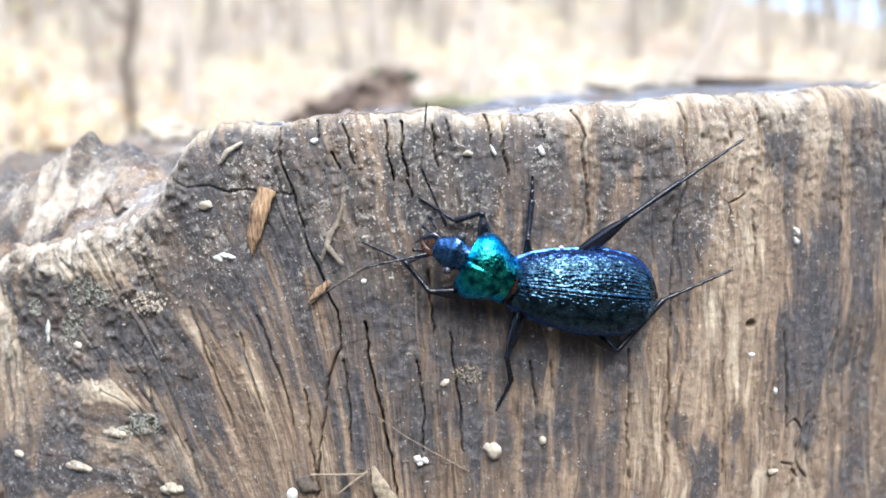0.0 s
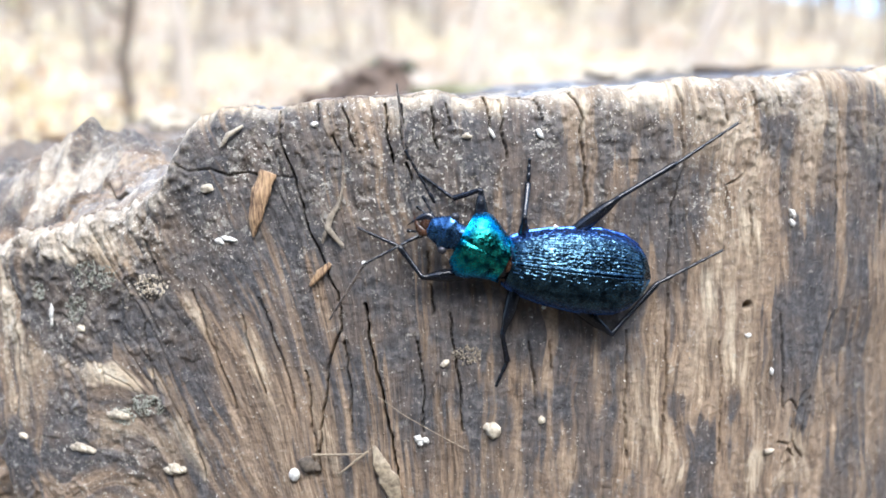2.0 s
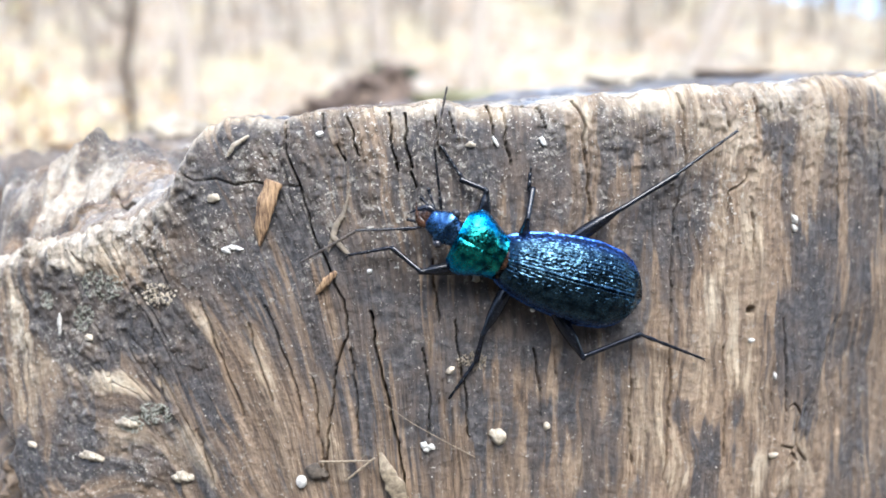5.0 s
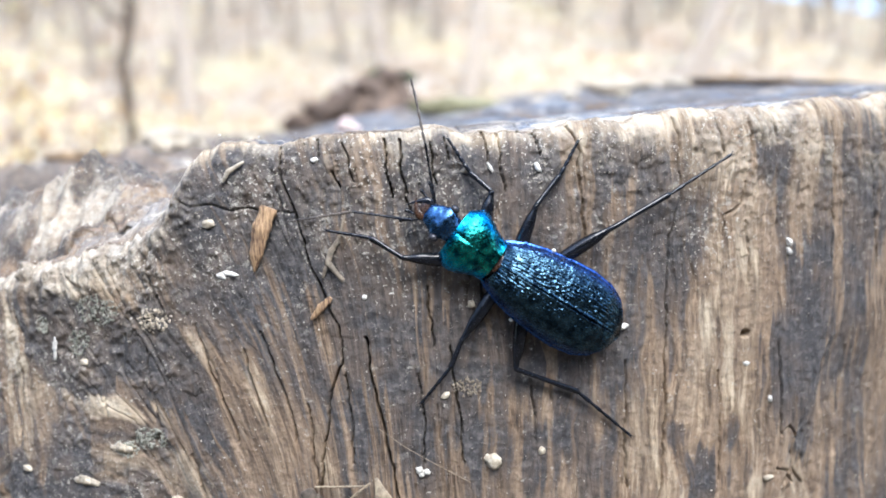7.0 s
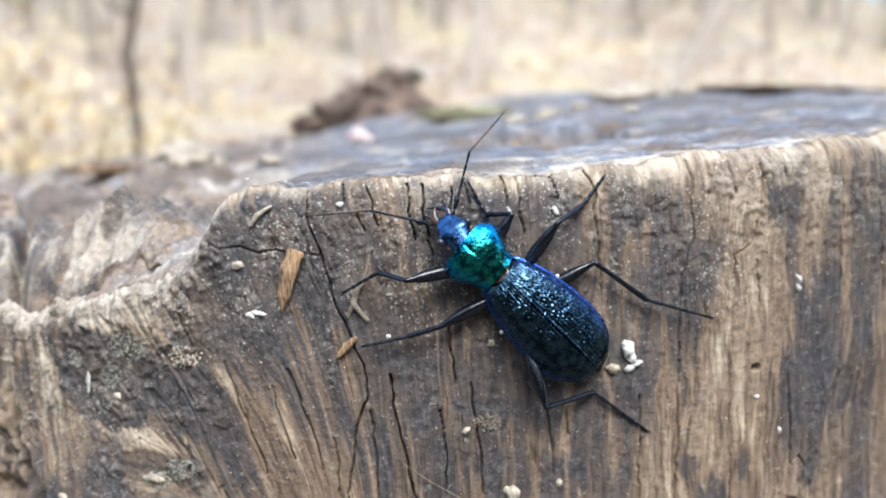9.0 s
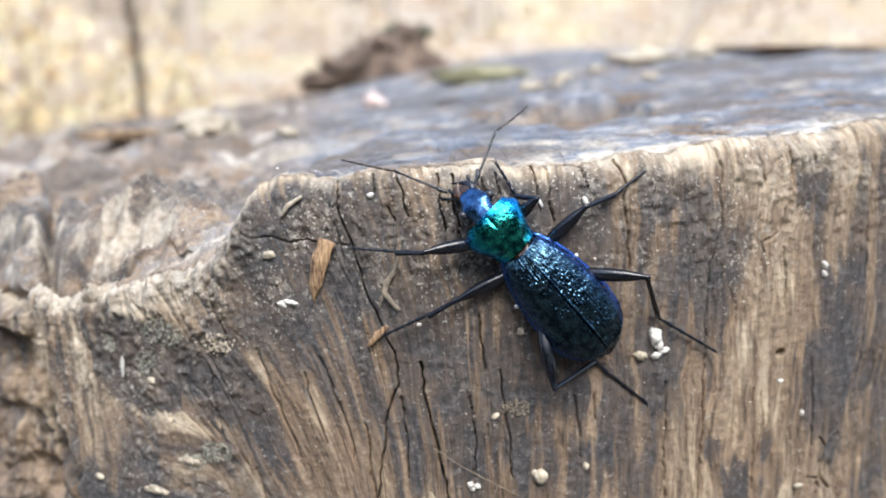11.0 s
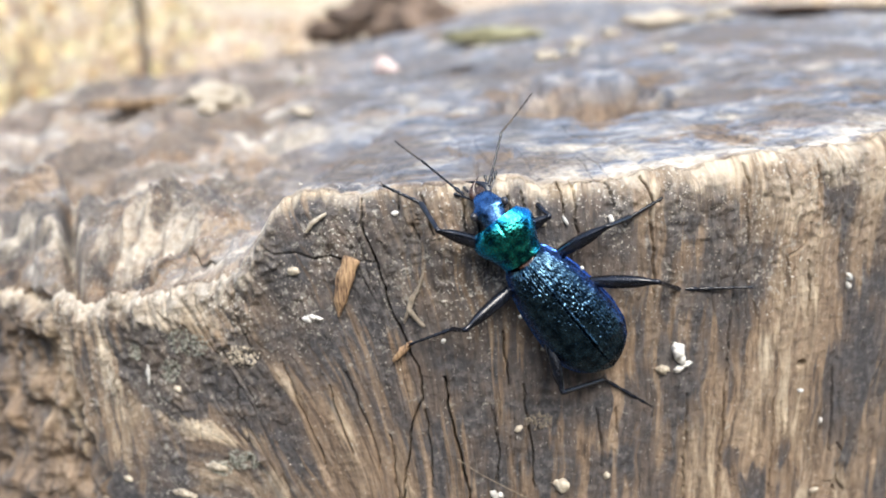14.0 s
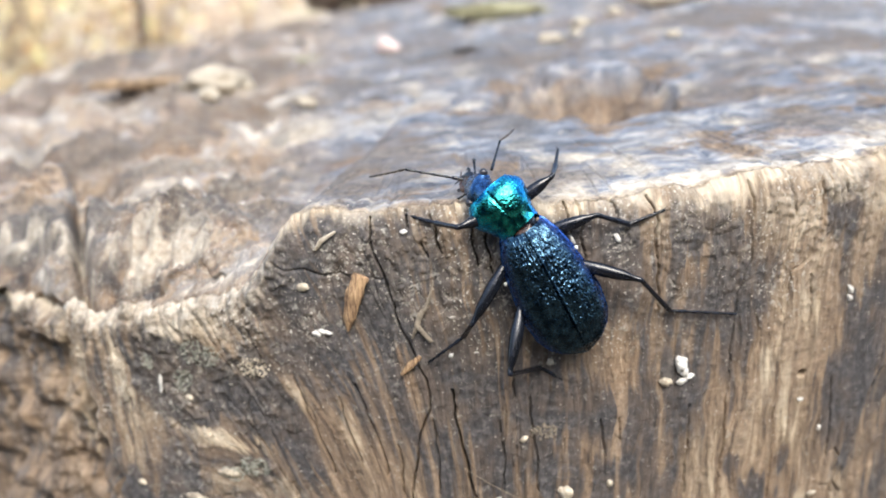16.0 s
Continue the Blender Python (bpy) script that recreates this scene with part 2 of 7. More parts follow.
crack(0.28, 1.2, (7.4, 408.3), (8.6, 405.2), (8.5, 401.0), (9.0, 396.7), (9.2, 391.8))
crack(0.26, 1.1, (22.0, 409.2), (22.2, 406.9), (22.3, 398.7), (20.8, 394.0), (20.2, 388.6), (20.3, 382.0), (20.2, 374.6), (19.9, 365.6), (19.3, 357.9))
crack(0.20, 0.9, (28.2, 409.1), (28.4, 405.8), (29.0, 404.4))
crack(0.20, 1.0, (36.9, 410.1), (37.1, 406.7))
crack(0.20, 1.0, (33.0, 408.6), (33.2, 404.8))
crack(0.30, 1.2, (47.0, 408.6), (47.2, 406.3), (47.4, 405.0), (47.2, 400.6), (47.1, 394.4), (46.9, 389.7))
crack(0.45, 1.4, (38.1, 378.6), (38.4, 373.1), (38.7, 365.3))
crack(0.30, 1.0, (50.9, 376.7), (50.3, 371.9), (49.9, 367.1))
crack(0.36, 1.4, (39.2, 365.8), (40.4, 366.5), (41.2, 364.6), (40.3, 362.7), (41.9, 359.3), (43.5, 357.4))
crack(0.30, 0.9, (37.7, 360.6), (39.9, 360.0), (41.9, 357.7))
crack(0.30, 0.9, (44.8, 366.0), (43.6, 363.1), (43.1, 360.7))
crack(0.28, 0.8, (-48.4, 392.8), (-48.0, 389.5), (-46.1, 385.9))
crack(0.30, 1.0, (-41.7, 384.1), (-40.5, 380.9), (-38.6, 375.8), (-37.1, 371.5), (-36.2, 368.6))
crack(0.30, 0.9, (-48.8, 380.7), (-48.4, 377.0), (-47.8, 372.6), (-47.6, 368.1))
crack(0.30, 0.9, (-55.7, 376.7), (-55.5, 370.7))
crack(0.28, 0.9, (-11.3, 388.7), (-10.8, 384.4), (-10.5, 380.9))
crack(0.28, 0.9, (-8.4, 380.9), (-7.9, 376.6), (-7.4, 371.5), (-7.0, 365.7))
crack(0.26, 0.8, (1.7, 377.0), (2.1, 372.6), (2.4, 368.2))
crack(0.26, 0.8, (4.3, 376.9), (4.5, 373.3))
crack(0.26, 0.8, (-21.7, 406.9), (-20.9, 405.5), (-19.9, 402.0))
crack(0.26, 0.8, (-24.8, 407.3), (-24.5, 405.2))
crack(0.28, 0.8, (-22.5, 403.4), (-21.8, 401.4))
crack(0.28, 0.8, (-32.7, 383.2), (-31.0, 378.9), (-29.3, 373.8), (-28.4, 368.7))
crack(0.26, 0.8, (-35.0, 381.0), (-34.0, 376.7), (-32.4, 370.9))
crack(0.30, 0.8, (30.3, 396.7), (31.6, 397.8), (32.0, 400.7))
crack(0.30, 0.8, (28.7, 393.8), (28.9, 396.4), (30.3, 396.9))
crack(0.28, 0.8, (32.1, 395.5), (32.7, 391.1), (32.6, 387.3))
crack(0.30, 0.9, (28.1, 375.5), (28.6, 367.9), (28.2, 360.2))
crack(0.30, 0.9, (14.7, 377.9), (14.4, 369.0), (14.6, 360.8))
crack(0.30, 0.9, (-42.8, 366.8), (-41.8, 363.2), (-40.8, 359.3))
crack(0.30, 0.8, (-71.2, 385.2), (-69.4, 380.7), (-70.1, 374.4), (-69.9, 366.5))
crack(0.30, 0.8, (-4.6, 392.8), (-4.3, 387.1))
crack(0.28, 0.8, (-12.5, 377.4), (-12.0, 371.6), (-12.0, 365.8))
crack(0.26, 0.8, (-21.7, 377.5), (-21.3, 371.7), (-21.1, 365.9))
crack(0.26, 0.8, (-26.8, 373.8), (-26.3, 367.3), (-25.7, 362.2))
crack(0.40, 1.0, (55.1, 404.5), (55.6, 397.3), (56.3, 387.7))

stain(-19.0, 388.0, 8.0, 9.0, 0.45)
stain(-24.0, 374.0, 8.0, 11.0, 0.30)
stain(-14.0, 376.0, 7.0, 9.0, 0.35)
stain(27.5, 388.0, 3.6, 8.0, -0.5)
stain(33.5, 388.0, 2.2, 8.0, -0.5)
stain(-34.0, 399.4, 8.8, 7.7, 0.80)
stain(-24.7, 399.3, 4.2, 7.7, 0.45)
stain(-19.2, 396.5, 4.2, 7.0, 0.60)
stain(-10.0, 401.9, 4.8, 6.2, 0.70)
stain(-3.1, 401.1, 5.6, 6.3, 0.75)
stain(4.0, 398.9, 4.3, 7.7, 0.80)
stain(12.7, 404.4, 4.5, 4.2, 0.85)
stain(18.5, 400.9, 2.7, 5.7, 0.80)
stain(23.7, 393.6, 2.9, 6.6, 0.80)
stain(14.3, 393.8, 3.8, 4.3, 0.60)
stain(10.5, 399.5, 2.2, 4.2, 0.50)
stain(-27.7, 393.1, 4.3, 4.9, 0.70)
stain(-38.1, 389.6, 5.3, 4.3, 0.80)
stain(-20.9, 383.2, 4.2, 6.4, 0.45)
stain(-15.2, 383.1, 4.2, 7.8, 0.60)
stain(-8.2, 380.1, 4.9, 5.0, 0.70)
stain(-2.6, 378.6, 5.0, 5.0, 0.70)
stain(6.1, 376.8, 6.6, 3.6, 0.75)
stain(12.4, 379.4, 3.0, 5.9, 0.80)
stain(-43.2, 377.2, 2.8, 8.9, 1.1)
stain(-46.7, 385.9, 4.8, 4.4, 0.50)
stain(-64.0, 380.5, 4.6, 5.6, 1.1)
stain(-53.0, 376.8, 5.1, 3.4, 0.80)
stain(-65.0, 386.2, 2.9, 3.1, 0.60)
stain(-63.2, 370.2, 2.4, 4.7, 0.60)
stain(-57.0, 382.7, 5.3, 3.0, 0.50)
stain(41.4, 376.0, 6.5, 11.0, 1.7)
stain(44.0, 384.0, 4.5, 9.0, 0.9)
stain(38.6, 379.0, 3.4, 9.0, 0.8)
stain(52.5, 390.0, 3.6, 14.0, 0.9)
stain(34.5, 404.5, 1.6, 4.5, 0.9)
stain(20.6, 382.0, 1.3, 9.0, 0.6)
stain(-55.0, 390.5, 9.0, 4.0, -0.35)
stain(25.6, 360.5, 3.1, 5.8, 1.4)
stain(30.2, 366.8, 1.7, 2.6, 1.1)
stain(22.3, 367.6, 1.6, 1.8, 0.95)
stain(36.9, 402.2, 3.7, 3.7, 0.80)
stain(38.2, 407.0, 2.8, 2.6, 0.70)
stain(53.0, 398.2, 5.2, 12.0, 0.90)
stain(37.7, 391.6, 2.8, 4.6, 0.50)
stain(31.9, 360.6, 2.3, 2.3, 0.60)
stain(12.1, 364.7, 1.9, 4.5, 0.50)
stain(9.4, 370.8, 2.3, 4.4, 0.30)
stain(41.6, 388.4, 2.5, 4.6, 0.50)
stain(-6.9, 370.0, 4.3, 4.4, 0.55)
stain(-1.3, 365.5, 4.3, 4.4, 0.50)
stain(-15.5, 370.2, 3.5, 5.8, 0.50)
stain(-11.3, 363.6, 3.6, 4.4, 0.50)
stain(-27.3, 383.2, 2.9, 4.3, 0.50)
stain(-25.3, 377.5, 1.8, 4.3, 0.40)
stain(-41.1, 371.4, 3.1, 4.4, 0.50)
stain(46.4, 398.3, 1.7, 9.3, 0.60)
stain(17.5, 371.8, 2.0, 6.7, 0.40)
stain(6.1, 368.1, 3.0, 4.4, 0.40)
stain(-19.8, 365.9, 2.9, 4.4, 0.35)
stain(-50.8, 369.4, 3.4, 2.3, 0.50)
stain(-69.9, 360.1, 3.2, 4.1, 0.70)
stain(-36.2, 379.5, 3.0, 5.1, 0.40)
stain(-30.3, 378.9, 2.6, 5.8, 0.40)
stain(-33.6, 368.6, 1.6, 6.6, 0.35)
stain(-28.5, 365.8, 1.8, 5.1, 0.35)
stain(-37.8, 365.6, 1.9, 5.2, 0.30)
stain(-8.3, 373.7, 16.5, 10.9, 0.48)
stain(-21.1, 371.7, 7.9, 10.9, 0.34)
stain(6.1, 363.6, 8.2, 5.9, 0.35)
stain(-57.1, 364.4, 14.6, 7.0, 0.25)
stain(24.8, 372.8, 7.5, 9.9, -0.42)
stain(32.6, 370.6, 3.6, 9.3, -0.55)
stain(16.7, 367.4, 3.1, 8.3, -0.60)
stain(-34.0, 377.4, 2.2, 4.4, -0.45)
stain(-41.4, 380.9, 1.7, 3.3, -0.70)
stain(-32.0, 370.1, 2.7, 5.1, -0.40)
stain(-49.8, 373.2, 3.3, 3.8, -0.50)
stain(9.0, 405.8, 1.6, 4.9, -0.90)
stain(-22.4, 404.8, 2.4, 2.8, -0.50)
stain(-15.5, 405.4, 2.1, 2.7, -0.50)
stain(33.0, 397.0, 3.6, 9.0, -0.50)
stain(28.5, 403.7, 3.4, 3.6, -0.50)
stain(42.2, 400.6, 3.0, 4.6, -0.40)
stain(-23.1, 378.9, 2.1, 4.3, -0.50)
stain(3.1, 374.0, 2.2, 4.4, -0.50)
stain(21.6, 359.4, 3.3, 3.1, -0.60)
stain(33.7, 358.0, 2.8, 3.2, -0.70)
stain(-62.8, 390.8, 5.7, 3.0, -0.60)
stain(-60.3, 371.7, 5.6, 4.6, -0.50)
stain(-84.0, 374.0, 9.0, 9.0, -0.6)
stain(-82.0, 386.0, 8.0, 6.0, -0.5)
stain(-58.0, 376.0, 4.0, 5.0, -0.4)
stain(-68.5, 372.0, 3.0, 8.0, -0.6)
stain(-71.0, 380.0, 1.6, 5.0, -0.7)
stain(-62.0, 364.5, 1.8, 4.5, 0.9)
stain(-54.0, 361.0, 4.0, 3.0, 0.9)
stain(-66.0, 360.0, 2.5, 3.0, 0.9)
stain(-45.3, 363.7, 4.8, 4.5, -0.50)
stain(-24.2, 363.7, 2.9, 3.7, -0.50)
stain(42.4, 360.0, 2.6, 3.2, -0.50)
stain(41.5, 355.3, 6.1, 1.6, -0.50)
stain(-4.1, 373.6, 1.8, 2.9, -0.30)
stain(-25.5, 368.8, 2.2, 4.4, -0.40)
stain(43.1, 405.9, 2.5, 2.3, -0.70)
stain(7.5, 361.3, 2.2, 3.7, -0.40)
stain(-52.3, 388.7, 5.1, 2.9, -0.30)


FACE = {}


def on_face(u, z, proud=0.0):
    """The place on the stump's face, in metres, and the way out of it."""
    col = int(np.argmin(np.abs(FACE["u"] - u)))
    row = int(np.argmin(np.abs(FACE["z"][:, col] - z)))
    r, p = FACE["r"][row, col] + proud, u / RADIUS
    return Vector((MID_X + r * math.sin(p), RADIUS - r * math.cos(p), z)) * MM, Vector((math.sin(p), -math.cos(p), 0))


def front_x(phi):
    return MID_X + RADIUS * np.sin(phi)


def rim_drop(x):
    """How far the broken rim lies under the cut, towards the stump's torn side."""
    return np.interp(x, [-95, -75, -60, -55, -50, -46, -38, -36, -34, -32, -30, -27], [18, 17, 15.5, 14.5, 12.5, 10.5, 9.4, 7.8, 5.0, 2.6, 1.0, 0])


def grain_slant(u):
    """How far the grain leans, which follows the swelling of the torn side."""
    return 0.48 * smooth(-6, -36, u) * (1 - 0.7 * smooth(-46, -68, u))


def top_height(x, y):
    return HEIGHT + 0.05 * np.clip(x, -200, 100) + 0.062 * y + (0.00045 - 0.00009 * smooth(20, 80, x)) * np.clip(x, -90, 90) * y


def make_stump():
    fine = np.concatenate([np.arange(-135, -90, 0.4), np.arange(-90, 60, 0.14), np.arange(60, 96, 0.5)]) / RADIUS
    rest = np.linspace(fine[-1], fine[0] + 2 * math.pi, 110)[1:-1]
    phi = np.concatenate([fine, rest])
    low = np.linspace(0, 340, 18)[:-1]
    face = np.linspace(340, HEIGHT, 400)
    inward = np.concatenate([np.arange(0.25, 12, 0.25), 12 * 1.022 ** np.arange(0, 116)])
    inward = np.minimum(inward, 149.0)
    inward = np.unique(inward)
    P, Z = np.meshgrid(phi, np.concatenate([low, face]))
    U = RADIUS * P
    X = front_x(P)
    rim = top_height(X, RADIUS - RADIUS * np.cos(P)) - rim_drop(X) + 1.6 * (layered(U / 5, U * 0, 3, 1) - 0.5) + 3.5 * (layered(U / 7, U * 0, 6, 1) - 0.5) * smooth(-34, -42, X)
    chips = 0.7 * (layered(U / 0.9, U * 0, 5, 3) - 0.5) * (1 + smooth(-30, -36, X)) + (0.8 + 1.6 * smooth(-30, -38, X)) * (layered(U / 2.6, U * 0, 4, 3) - 0.5)
    rim = rim + chips
    Zr = np.where(Z > 340, 340 + (Z - 340) * (rim - 340) / (HEIGHT - 340), Z)
    G = U - grain_slant(U) * (HEIGHT - Zr) + 2.2 * (layered(U / 7, Zr / 9, 47, 2) - 0.5)                      # across the grain
    below = rim - Zr
    # relief, outwards in mm
    out = 0.9 * (layered(G / 9, Zr / 60, 11) - 0.5) + 0.3 * (layered(G / 1.6, Zr / 18, 12) - 0.5) + 0.11 * (layered(G / 0.55, Zr / 5, 13, 3) - 0.5)
    rough = 0.75 * smooth(-38, -50, U) * smooth(376, 387, Zr + 8 * (layered(U / 8, Zr / 8, 29) - 0.5)) * smooth(0.36, 0.56, layered(U / 7, Zr / 6, 21)) + 0.6 * smooth(-36, -48, U) * smooth(0.58, 0.68, layered(U / 6, Zr / 4, 30))
    rough = np.maximum(rough, smooth(32, 4, below) * 0.75 * smooth(0.42, 0.62, layered(U / 3.2, Zr / 4.5, 24)))
    rough = np.maximum(rough, smooth(20, 32, U) * smooth(18, 5, below) * 0.8 * smooth(0.42, 0.58, layered(U / 3.6, Zr / 3.6, 75)))
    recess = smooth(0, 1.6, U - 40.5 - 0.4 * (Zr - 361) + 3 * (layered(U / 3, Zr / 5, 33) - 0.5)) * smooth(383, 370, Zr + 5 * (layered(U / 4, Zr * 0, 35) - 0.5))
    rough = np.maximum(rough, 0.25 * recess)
    lobe = smooth(-30, -42, U + 0.35 * (Zr - 385)) * smooth(6, 1.5, below + 7 * (layered(U / 5, Zr / 5, 27) - 0.5))
    rough = np.maximum(rough, 0.85 * lobe)
    out += rough * smooth(-20, -45, U) * 1.3 * (layered(U / 5, Zr / 4.2, 25) - 0.45) + rough * 1.2 * (layered(U / 1.7, Zr / 1.7, 22) - 0.45)
    out += rough * 0.7 * (layered(U / 0.8, Zr / 0.8, 28, 3) - 0.5)
    ridged = (1 - np.abs(2 * layered(U / 2.2, Zr / 2.6, 26, 3) - 1)) ** 2
    out += rough * smooth(-10, -40, U) * 0.6 * (ridged - 0.5)
    out += 0.2 * (layered(U / 0.7, Zr / 0.7, 23, 3) - 0.5)
    out -= (1.3 + 2.2 * layered(U / 2.2, U * 0, 14, 3)) * np.exp(-below / 1.5)                  # worn rim
    out += 1.5 * smooth(-40, -60, U) * np.sin(Zr / 8 + 1) * 0.6
    # the face breaks off at a deep gap; darker lumps lie beyond it
    past = -(U + 78.5 - 0.36 * (370 - Zr)) + 9 * (layered(Zr / 7, U / 9, 31) - 0.5)
    inset = smooth(-1, 2.5, past) * smooth(396, 389, Zr + 5 * (layered(U / 6, Zr / 6, 32) - 0.5))
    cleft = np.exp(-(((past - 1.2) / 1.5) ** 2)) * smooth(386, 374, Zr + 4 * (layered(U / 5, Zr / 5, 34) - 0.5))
    out -= inset * (4.5 - 9 * (layered(U / 6, Zr / 6, 36) - 0.5)) + 13 * cleft
    out -= 1.2 * recess
    cut = np.exp(-(((layered(U / 3, Zr / 5, 33) * 3 - 1.5 + U - 40.5 - 0.4 * (Zr - 361) - 0.3) / 0.45) ** 2)) * smooth(379, 375, Zr)
    out -= 1.4 * cut
    stain_and_shade = 0.35 + 0.26 * smooth(30, 12, below + 14 * (layered(G / 2.5, Zr / 40, 46) - 0.5)) * smooth(34, 20, U) - 0.10 * smooth(22, 45, below) - 0.12 * smooth(14, 24, U)
    stain_and_shade += 1.35 * (layered(G / 3.0, Zr / 16, 41) - 0.5) + 1.3 * (layered(G / 0.9, Zr / 9, 42, 3) - 0.5)
    stain_and_shade += 0.03 * smooth(-38, -50, U) + 0.05 * lobe + 0.30 * recess
    stain_and_shade -= 0.12 * inset + 0.08 * smooth(-50, -60, U) * smooth(384, 372, Zr)
    # the cleft term paints the deep gap's shade into the stain colour
    stain_and_shade += 0.8 * cleft + 0.14 * smooth(-30, -50, U) * smooth(8, 16, below) * smooth(0.4, 0.6, layered(U / 5, Zr / 6, 45))
    pale, mark = np.zeros_like(U), np.zeros_like(U)
    for u, z, w, h, amount in STAINS:
        near = (np.abs(U - u) < 2.2 * w) & (np.abs(Zr - z) < 2.2 * h)
        if near.any():
            du = (G[near] - (u - grain_slant(u) * (HEIGHT - z))) / w
            r = np.sqrt(du**2 + ((Zr[near] - z) / h) ** 2) + 1.8 * (layered(G[near] / 0.9, Zr[near] / 11, 43) - 0.5)
            stain_and_shade[near] += (0.85 if amount > 0.8 else 0.62) * amount * smooth(1.45, 0.35, r)
            mark[near] += max(amount, 0) * smooth(1.3, 0.5, r)
            pale[near] += max(-amount, 0) * smooth(1.3, 0.5, r)
    gap = np.zeros_like(U)
    for width, depth, way in CRACKS:
        for (u0, z0), (u1, z1) in zip(way, way[1:]):
            near = (U > min(u0, u1) - 2) & (U < max(u0, u1) + 2) & (Zr > min(z0, z1) - 1.5) & (Zr < max(z0, z1) + 1.5)
            if not near.any():
                continue
            a, b = U[near] - u0 + 0.5 * (layered(Zr[near] / 3.5, U[near] * 0, 53, 2) - 0.5) + 0.35 * (value_noise(Zr[near] / 1.1, U[near] * 0, 51) - 0.5), Zr[near] - z0
            k = np.clip((a * (u1 - u0) + b * (z1 - z0)) / ((u1 - u0) ** 2 + (z1 - z0) ** 2), 0, 1)
            far = np.hypot(a - k * (u1 - u0), b - k * (z1 - z0))
            wide = np.maximum(width * (0.20 + 0.34 * value_noise(Zr[near] / 2.5, U[near] * 0, 52)), 0.15)
            gap[near] = np.maximum(gap[near], 1.5 * depth * smooth(wide, wide * 0.4, far))
    # many hair cracks along the grain
    hair = layered(G / 1.15, Zr / 24, 61, 2)
    gap = np.maximum(gap, 0.35 * smooth(0.035, 0.012, np.abs(hair - 0.5)) * smooth(0.5, 0.7, layered(G / 6, Zr / 12, 62)))
    out -= gap
    hole = np.hypot((U - 32.5) / 0.75, (Zr - 380.2) / 0.6)
    out -= 2.2 * smooth(1.1, 0.7, hole)
    flare = np.where(Zr < 200, ((200 - Zr) / 200) ** 2 * 35, 0)
    bulge = 34 * np.exp(-(((P - 4.0) / 0.5) ** 2)) + 48 * np.exp(-(((P - 2.05) / 0.45) ** 2)) + 135 * np.exp(-(((P - 3.14) / 0.6) ** 2))      # the trunk is longer towards the back
    r = RADIUS + out + flare + bulge
    FACE.update(phi=phi, u=U[0], z=Zr, r=r)
    side = np.stack([MID_X + r * np.sin(P), RADIUS - r * np.cos(P), Zr], -1)
    bleach_and_sun = np.exp(-below / (1.1 + 1.4 * smooth(-10, 15, U))) * (0.65 + 1.0 * smooth(0.35, 0.65, layered(U / 3, Zr / 3, 72))) + 0.4 * smooth(-38, -50, U) * smooth(8, 1, below) * smooth(0.4, 0.6, layered(U / 4, Zr / 4, 71))
    bleach_and_sun = np.maximum(bleach_and_sun, smooth(18, 40, U) * np.exp(-below / 2.4) * 0.8)
    bleach_and_sun = np.maximum(bleach_and_sun, (0.18 * rough + 0.4 * lobe) * smooth(-30, -48, U) * smooth(0.25, 0.7, ridged) * (1 - inset))
    rotten = smooth(14, 26, U) * smooth(17, 5, below) * smooth(0.47, 0.60, layered(U / 3.6, Zr / 3.6, 75))
    bleach_and_sun = np.maximum(bleach_and_sun, 0.5 * rotten)
    bleach_and_sun = np.maximum(bleach_and_sun, 0.85 * np.clip(pale, 0, 1) * (1 - smooth(0.25, 0.7, mark)) * (0.45 + 0.9 * layered(G / 1.0, Zr / 9, 44)))
    crust = smooth(30, 14, below) * (0.35 + 0.65 * smooth(0.4, 0.6, layered(U / 4, Zr / 6, 73))) * smooth(46, 34, U)
    crust = np.maximum(crust, 0.15 + 0.5 * smooth(-30, -50, U) * smooth(0.42, 0.6, layered(U / 6, Zr / 6, 74)))
    crust = crust * (1 - 0.7 * inset)
    side_wear = np.stack([stain_and_shade, bleach_and_sun, np.zeros_like(U), rough * (0.45 + 0.55 * lobe) * (1 - 0.6 * inset)], -1)
    side_grain = np.stack([G, U * 0, Zr], -1)
    # the cut top
    P2, D = np.meshgrid(phi, inward)
    edge_r = (RADIUS + bulge[-1])[None, :]
    r2 = edge_r * (1 - D / 150.0) - 2.4 * smooth(9, 0, D) + (out[-1] + gap[-1] + 2.4)[None, :] * smooth(7 - 4 * smooth(-31, -38, front_x(P2)), 0, D) - gap[-1][None, :] * smooth(3.5, 0, D)
    ledge = smooth(-31, -38, front_x(P2)) * (np.cos(P2) > 0)
    r2 = r2 + ledge * smooth(0, 2.5, D) * smooth(45, 25, D) * 5 * (layered(P2 * RADIUS / 7, D / 7, 95, 3) - 0.5)
    X2, Y2 = MID_X + r2 * np.sin(P2), RADIUS - r2 * np.cos(P2)
    xr, yr = front_x(P2), RADIUS - RADIUS * np.cos(P2)
    fall = rim_drop(xr) * (np.cos(P2) > 0)
    drop = np.maximum(fall - 5, 0) * smooth(15 + 8 * (layered(xr / 10, D / 9, 81, 2) - 0.5), 1.0, D) + np.minimum(fall, 5) * smooth(110, 32, D)
    lump = layered(X2 / 22, Y2 / 22, 82) - 0.5
    crest = (1 - np.abs(2 * layered(X2 / 4.2, Y2 / 4.2, 91, 3) - 1)) ** 2
    torn = smooth(-18, -45, X2)
    Z2 = top_height(X2, Y2) - drop + (3.0 + 9 * torn) * lump * smooth(1, 25, D)
